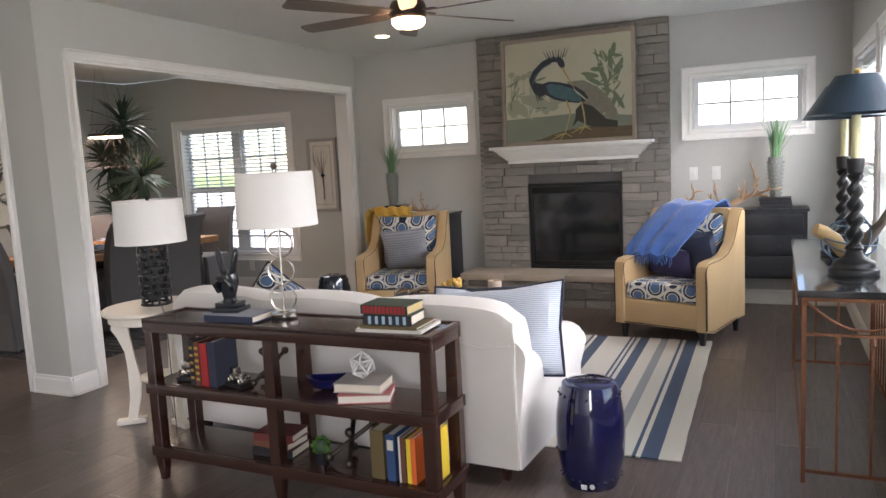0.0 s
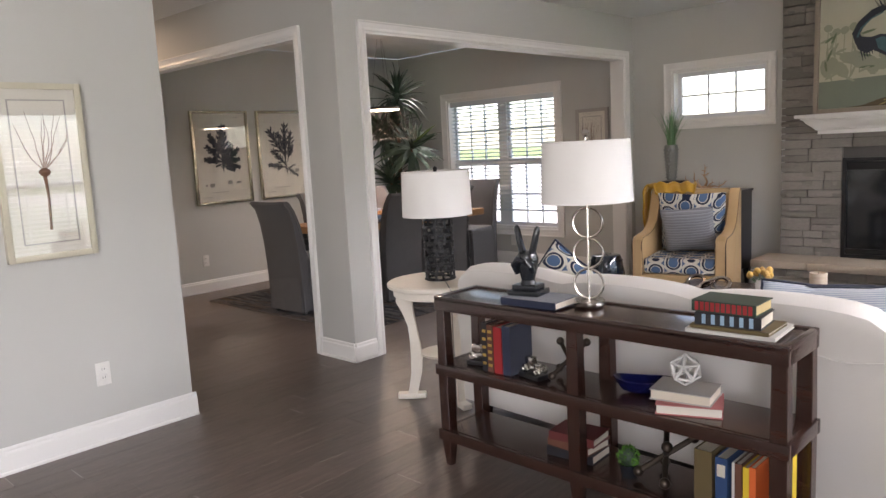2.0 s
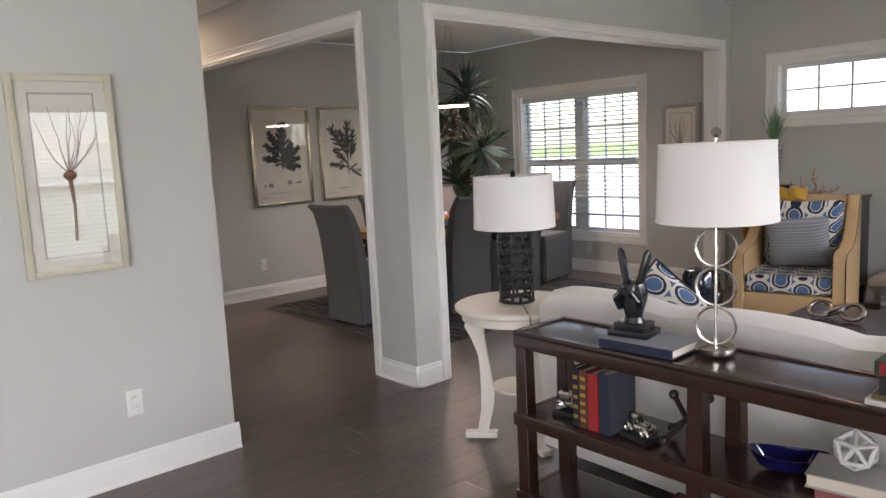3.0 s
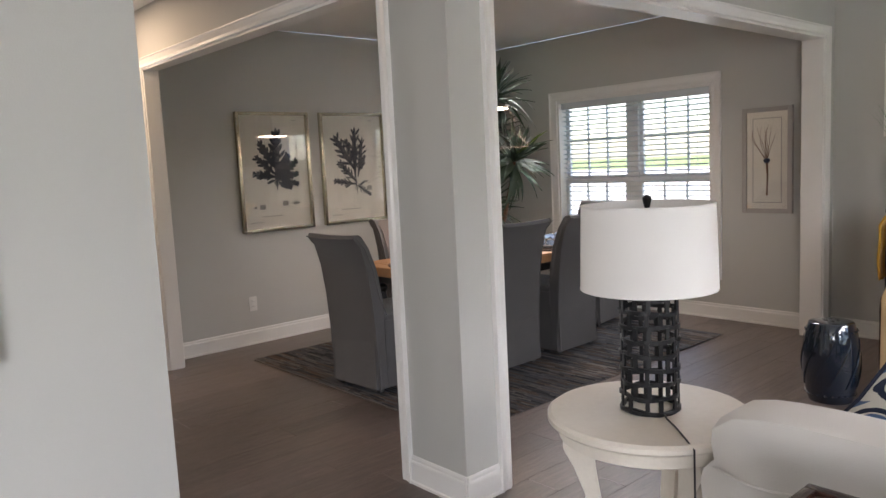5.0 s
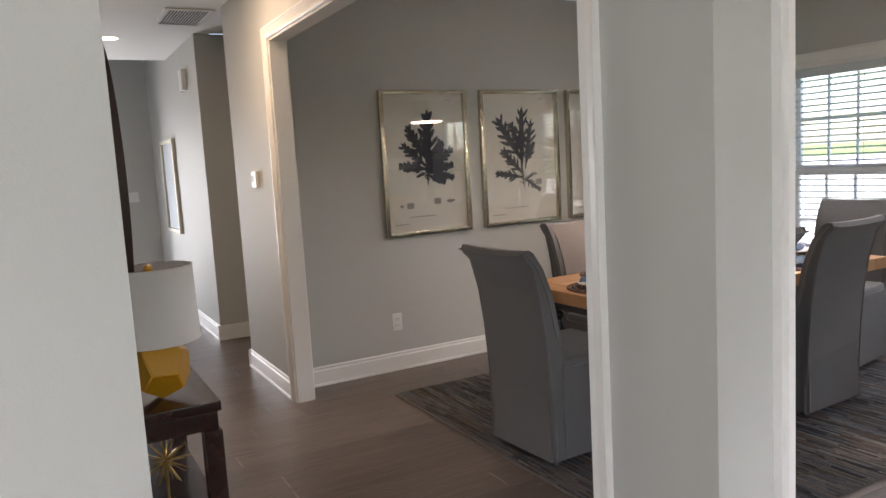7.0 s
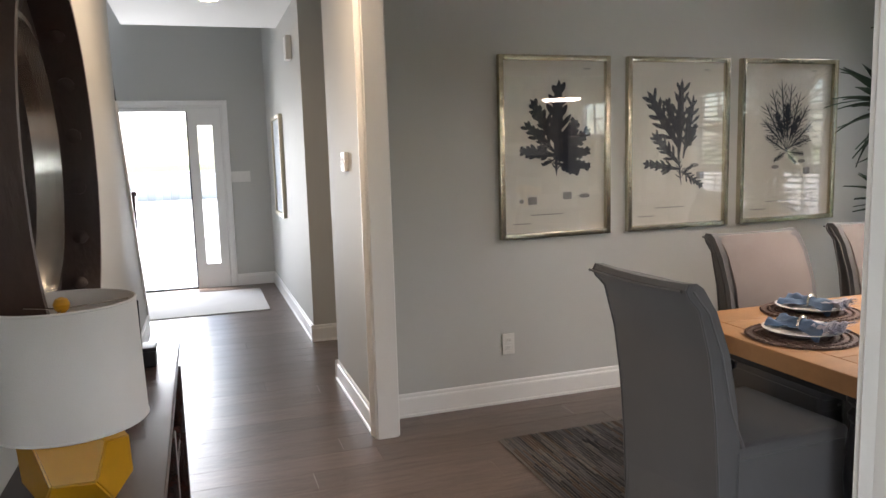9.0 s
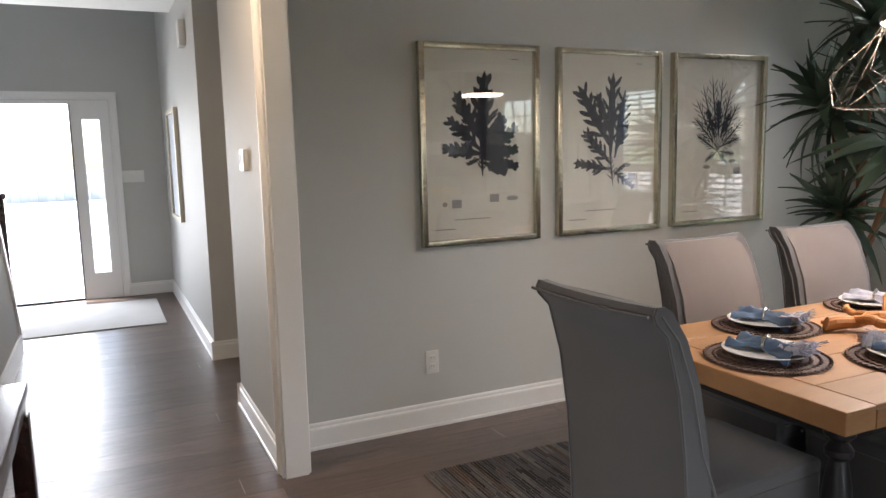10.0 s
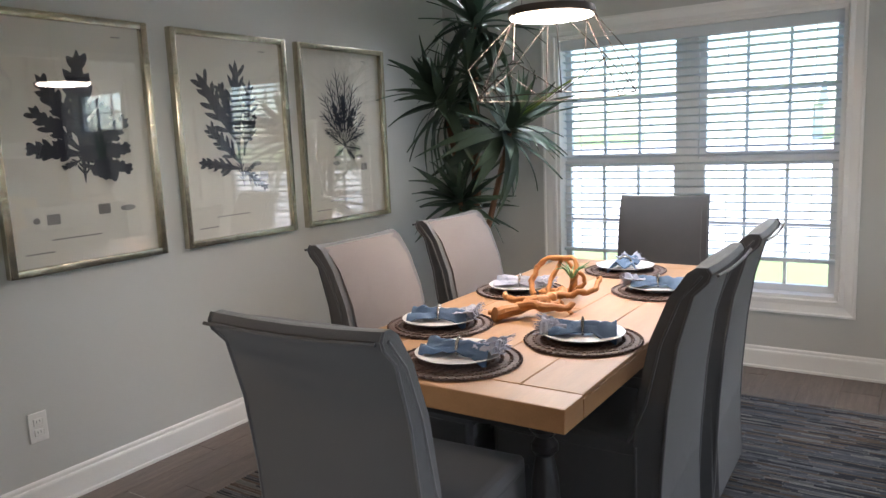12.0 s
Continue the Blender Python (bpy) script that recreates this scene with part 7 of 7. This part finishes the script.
# the faces of a dodecahedron come from the corners of an icosahedron
verts = [v.co.normalized() for v in ico.verts]
cents = [f.calc_center_median().normalized() for f in ico.faces]
ico.free()
bm = bmesh.new()
dv = [bm.verts.new((c.x * .094, c.y * .094, .096 + c.z * .106)) for c in cents]
for v in verts:
    near = sorted(range(len(cents)), key=lambda i: -cents[i].dot(v))[:5]
    o = v.orthogonal().normalized()
    o2 = v.cross(o)
    near.sort(key=lambda i: math.atan2(cents[i].dot(o2), cents[i].dot(o)))
    bm.faces.new([dv[i] for i in near])
bmesh.ops.transform(bm, matrix=pose(0, 0, .096) @ pose(0, 0, 0, 31.7, 0, 20) @ pose(0, 0, -.096), verts=bm.verts)
low = min(v.co.z for v in bm.verts)
for v in bm.verts:
    v.co.z -= low
bmesh.ops.bevel(bm, geom=list(bm.edges), offset=.003, segments=2, affect="EDGES")
part("body", bm, ORANGE, ml)
part("neck", lathe(bmesh.new(), [(.018, .16), (.018, .185), (.008, .19), (.006, .365)], 16), ORANGE, ml)
drum_shade(ml, .172, .384, .126, .120)
part("finial", lathe(bmesh.new(), [(.005, .365), (.012, .372), (.014, .381), (.010, .39), (.002, .393)], 14), ORANGE, ml)
part("cord", tube(bmesh.new(), [(.0, -.06, .006), (.2, -.10, .004), (.36, -.12, .004), (.402, -.118, -.02), (.405, -.11, -.4)], .0025, 6), BLACKLEG, ml)

DARKWOOD = mat("weathered_dark_wood", (.085, .048, .036), .55, col2=(.035, .028, .030), scale=5, stretch=(2, 2, .5), bump=.5, bscale=40, fine=.2)
mr = thing("round_mirror", "large round mirror in a deep dark wooden bolted frame", "mirror", pose(-5.79, YS + .002, 1.375))
def band(r0, r1, y0, y1, n=72):
    bm = bmesh.new()
    loft(bm, [[Vector((r * math.cos(a), y, r * math.sin(a))) for r, y in ((r0, y0), (r1, y0), (r1, y1), (r0, y1))] for a in [2 * math.pi * i / n for i in range(n)]], closed=True)
    return bm
part("outer_band", band(.462, .480, 0, .125), DARKWOOD, mr)
part("frame_face", band(.325, .462, .0, .03), DARKWOOD, mr)
part("inner_band", band(.312, .325, .0, .06), NICKEL, mr)
part("mirror_glass", moved(lathe(bmesh.new(), [(.0, 0), (.316, 0), (.316, .012), (.0, .0125)], 72), pose(0, .016, 0, -90)), mat("silvered_mirror", (.88, .88, .88), .02, 1.0, fine=0), mr)
for i in range(20):
    a = 2 * math.pi * i / 20
    part("bolt", moved(lathe(bmesh.new(), [(.022, 0), (.022, .006), (.012, .010), (.006, .013), (.0, .0135)], 12), Matrix.Translation((.395 * math.cos(a), .0295, .395 * math.sin(a))) @ pose(0, 0, 0, -90)), DARKWOOD, mr)
    c, s = math.cos(a + .15), math.sin(a + .15)
    part("bolt", moved(lathe(bmesh.new(), [(.020, 0), (.020, .005), (.010, .009), (.0, .010)], 12), Matrix.Translation((.4625 * c, .075, .4625 * s)) @ Vector((-c, 0, -s)).to_track_quat("Z", "Y").to_matrix().to_4x4()), DARKWOOD, mr)

fr = thing("photo_frame", "dark photo frame standing on the hall console", "photo frame", HC @ pose(-.30, -.02, hh + .002, 0, 0, 98))
bm = bmesh.new()
for q in ((-.08, -.055, 0, .22), (.055, .08, 0, .22), (-.055, .055, 0, .025), (-.055, .055, .195, .22)):
    bx(bm, q[0], q[1], -.008, .008, q[2], q[3], .002)
part("frame", bm, BLACKMETAL, fr)
part("photo", box(-.055, .055, -.003, .003, .025, .195), plain("dim_red_photo", (.12, .03, .035)), fr, smooth=False)
kn = thing("small_box", "small dark lidded box on the hall console", "box", HC @ pose(-.42, .06, hh + .001))
part("body", rounded(-.04, .04, -.03, .03, 0, .045, .004), BLACKLEG, kn)
part("lid", rounded(-.043, .043, -.033, .033, .046, .058, .004), BLACKLEG, kn)

# front door surround, sidelight and mat
door = new("door_1")
door["kind"] = "structure"
casing("door_trim", "x", XD, 1, 1.77, 2.94, 0, 1.93, .075, door)
bm = bmesh.new()
for q in ((1.772, 1.80, 0, 1.926), (2.60, 2.70, 0, 1.926), (2.85, 2.938, 0, 1.926), (1.80, 2.60, 1.89, 1.926), (2.70, 2.85, 1.745, 1.926), (2.70, 2.85, 0, .26)):
    bx(bm, XD - .01, XD + .012, *q[:2], *q[2:])
structure("door_frame", bm, TRIM, door)
structure("threshold", box(XD - .12, XD + .02, 1.80, 2.60, 0, .02, .004), BLACKMETAL, door)
# Thin dark strip added in place of the open storm door's frame edge.
structure("storm_door_edge", box(XD + .0125, XD + .02, 2.592, 2.604, .02, 1.89), BLACKMETAL, door)
pane = structure("sidelight_pane", box(XD - .08, XD - .075, 2.69, 2.86, .25, 1.755), GLASS, door)
pane.visible_shadow = False
recess = new("door_2")
recess["kind"] = "structure"
casing("door_trim", "x", XRW, 1, 4.0, 4.8, 0, 2.03, .07, recess)
structure("door_leaf", box(-9.52, -9.48, 4.0, 4.8, .01, 2.03, .003), TRIM, recess)
for z0, z1 in ((.2, .9), (1.05, 1.85)):
    structure("door_panel", box(-9.481, -9.472, 4.12, 4.68, z0, z1, .006), TRIM, recess)
mat_ = thing("door_mat", "pale cream flat woven mat inside the front door", "rug", pose(0, 0, .001))
part("weave", rounded(-11.85, -10.68, 2.14, 3.22, 0, .010, .004), plain("cream_mat_weave", (.55, .54, .52), .95), mat_)
th = thing("thermostat", "small white thermostat on the hall wall", "thermostat", pose(-7.79, YH, 1.345))
part("body", rounded(-.05, .05, -.022, 0, -.05, .05, .006), PLASTIC, th)
part("display", box(-.032, .012, -.0232, -.0215, -.018, .026), GREYCOVER, th, smooth=False)
hp = thing("framed_picture", "pale framed picture hanging on the hall wall near the door", "framed picture", pose(-11.04, YH, .83))
bm = bmesh.new()
for q in ((-.36, -.325, 0, .94), (.325, .36, 0, .94), (-.325, .325, 0, .035), (-.325, .325, .905, .94)):
    bx(bm, q[0], q[1], -.035, 0, q[2], q[3], .003)
part("frame", bm, CREAMGOLD, hp)
part("print", box(-.325, .325, -.015, -.004, .035, .905), plain("pale_blue_print", (.42, .47, .53)), hp, smooth=False)
ch = thing("door_chime", "white door chime box high on the hall wall", "door chime", pose(-9.85, YH, 2.22))
part("cover", rounded(-.07, .07, -.045, 0, -.09, .09, .008), PLASTIC, ch)
sd = thing("smoke_detector", "white round smoke detector on the hall ceiling", "smoke detector", pose(-9.12, 2.64, CEIL))
part("base", lathe(bmesh.new(), [(.0, -.012), (.07, -.012), (.072, -.001), (.0, 0)], 28), PLASTIC, sd)
part("sensor", lathe(bmesh.new(), [(.0, -.042), (.045, -.042), (.055, -.03), (.055, -.0125), (.0, -.012)], 28), PLASTIC, sd)
vt = thing("ceiling_vent", "white slatted return air vent on the hall ceiling", "vent", pose(-8.72, 3.24, CEIL))
bm = bmesh.new()
for q in ((-.28, -.25, -.17, .17), (.25, .28, -.17, .17), (-.25, .25, -.17, -.14), (-.25, .25, .14, .17)):
    bx(bm, q[0], q[1], q[2], q[3], -.012, -.001)
part("frame", bm, PLASTIC, vt)
# Dark sheet whose grey stands in for the shade behind the slats.
part("backing", box(-.25, .25, -.14, .14, -.004, -.002), plain("vent_shadow_grey", (.12, .12, .12)), vt, smooth=False)
for i in range(14):
    y = -.13 + .02 * i
    part("slat", moved(box(-.25, .25, -.008, .008, -.0006, .0006), pose(0, y, -.008, 35)), PLASTIC, vt, smooth=False)

# stair with its knee wall, skirt, rail and newel
stair = new("stair")
stair["kind"] = "structure"
SY = 2.205
bm = bmesh.new()
tri = [(-8.10, 0), (-10.20, 0), (-10.20, .16), (-9.08, 1.70), (-9.03, CEIL), (-8.10, CEIL)]
loft(bm, [[Vector((x, y, z)) for x, z in tri] for y in (SY - .10, SY)])
structure("knee_wall", bm, WALL, stair)
bm = bmesh.new()
loft(bm, [[Vector((-10.24, y, .16)), Vector((-9.06, y, 1.765)), Vector((-9.06, y, 1.70)), Vector((-10.20, y, .12))] for y in (SY - .12, SY + .014)])
structure("skirt_cap", bm, TRIM, stair)
structure("baseboard", box(-10.22, -8.12, SY + .0005, SY + .016, 0, .15), TRIM, stair)
for i in range(13):
    x = -10.35 + .155 * i
    structure("riser", box(x, x + .02, 1.05, SY - .10, .19 * i, .19 * (i + 1) - .03), TRIM, stair)
    structure("tread", box(x - .025, x + .155, 1.05, SY - .10, .19 * (i + 1) - .03, .19 * (i + 1), .004), FLOORBOARD, stair)
structure("newel_post", box(-10.48, -10.39, SY - .12, SY - .03, 0, 1.10, .006), ESPRESSO, stair)
structure("newel_cap", box(-10.495, -10.375, SY - .135, SY - .015, 1.10, 1.14, .01), ESPRESSO, stair)
structure("handrail", tube(bmesh.new(), [(-10.43, SY - .075, 1.0), (-8.98, SY - .075, 2.80 - .15)], .028, 12), ESPRESSO, stair)
for i in range(9):
    x = -10.30 + .15 * i
    zt = 1.0 + (x + 10.43) * 1.138
    structure("baluster", box(x - .012, x + .012, SY - .087, SY - .063, max(.16, .19 + (x + 10.2) * 1.25), zt), TRIM, stair)

# beyond the door and windows
fence = thing("wooden_fence", "weathered wooden privacy fence across the lawn", "fence", pose(0, 0, -.30))
FENCE = mat("weathered_fence", (.62, .57, .53), .9, vary=.10)
for i in range(40):
    part("board", rounded(-38.05, -38.0, -2 + .32 * i, -1.69 + .32 * i, 0, 1.25, .01, 1), FENCE, fence)
part("rail", rounded(-37.99, -37.93, -2, 10.8, 1.0, 1.1, .01, 1), FENCE, fence)


# Pane grey is lifted to carry the washed-out brightness outdoors.
PALEPANE = plain("washed_out_pane", (.45, .47, .50), .4)


def house(m, w, d, h, label, wallmat):
    b = thing("house", label, "house", m)
    part("wall", box(-w / 2, w / 2, -d / 2, d / 2, 0, h), wallmat, b, smooth=False)
    bm = bmesh.new()
    loft(bm, [[Vector((x, -d / 2 - .5, h)), Vector((x, d / 2 + .5, h)), Vector((x, 0, h + d * .33))] for x in (-w / 2 - .5, w / 2 + .5)])
    part("roof", bm, plain("grey_shingle", (.50, .50, .52), .9), b, smooth=False)
    for i in range(3):
        wn_ = part("window", box(-w / 3 + i * w / 3 - .6, -w / 3 + i * w / 3 + .6, -d / 2 - .06, -d / 2 + .02, 1.1, 2.5), TRIM, b, smooth=False)
        part("pane", box(-w / 3 + i * w / 3 - .52, -w / 3 + i * w / 3 + .52, -d / 2 - .07, -d / 2 - .061, 1.18, 2.42), PALEPANE, wn_, smooth=False)
    return b


house(pose(-22, 85, -.30), 16, 9, 3.4, "pale single storey neighbouring house across the lawn", plain("pale_siding", (.62, .62, .60)))

# Pale slabs run far over the lawn, standing in for the glare outside.
structure("pavement", box(-37.5, XD - .12, -1.5, 7.5, -.32, -.285), CONCRETE)
structure("road", box(-60, 40, 12.5, 78, -.32, -.29), CONCRETE)

# ---- floor planks ----
PW, PL = .178, 1.22


def plank_mesh():
    bm = bmesh.new()
    e = .0007
    loft(bm, [[Vector((sx * (PW / 2 - g), sy * (PL / 2 - g), z)) for sx, sy in ((1, 1), (-1, 1), (-1, -1), (1, -1))] for g, z in ((.0003, -.012), (.0003, -.0008), (.0003 + e, 0))])
    return bm


floor_ob = bpy.data.objects["floor"]
tmp = part("plank", plank_mesh(), FLOORBOARD, smooth=False)
PM = tmp.data
bpy.data.objects.remove(tmp)
rest = bmesh.new()
r = random.Random(77)
cells = []
x = XD
while x < XE:
    off = r.uniform(0, PL)
    y = -3.4 - off
    while y < YB:
        y0, y1, x1 = max(y, -3.4), min(y + PL, YB), min(x + PW, XE)
        cx, cy = (x + x1) / 2, (y0 + y1) / 2
        inside = y1 - y0 > .02 and not (cx < XC - .2 and y1 < .9) and not (cx < XA and y0 > 5.3)
        if inside:
            full = y1 - y0 > PL - 1e-4 and x1 - x > PW - 1e-4
            near = full and -9.2 < cx < 0.5 and 1.2 < cy < 5.2
            cells.append((near, cx, cy, x, x1, y0, y1))
        y += PL
    x += PW
done = 0
for near, cx, cy, x0, x1, y0, y1 in cells:
    if near and done < 295:
        o = new("plank", PM)
        o.parent = floor_ob
        o.location = (cx, cy, 0)
        done += 1
    else:
        e = .0010
        vs = [rest.verts.new((px, py, z)) for g, z in ((.0003, -.011), (e, 0)) for px, py in ((x0 + g, y0 + g), (x1 - g, y0 + g), (x1 - g, y1 - g), (x0 + g, y1 - g))]
        rest.faces.new(vs[4:])
        for i in range(4):
            j = (i + 1) % 4
            rest.faces.new((vs[i], vs[j], vs[4 + j], vs[4 + i]))
part("planks_beyond", rest, FLOORBOARD, floor_ob, smooth=False, kind="stuff")
# Pale strips along some of the plank ends.
joints = bmesh.new()
for near, cx, cy, x0, x1, y0, y1 in cells:
    if x1 - x0 > PW - 1e-4 and cy < YH + 1 and r.random() < .55:
        bx(joints, x0 + .015, x1 - .02, y1 - .0011, y1 + .0009, .0004, .0008)
part("end_joint", joints, plain("pale_joint", (.50, .47, .44), .6), floor_ob, smooth=False, kind="stuff")
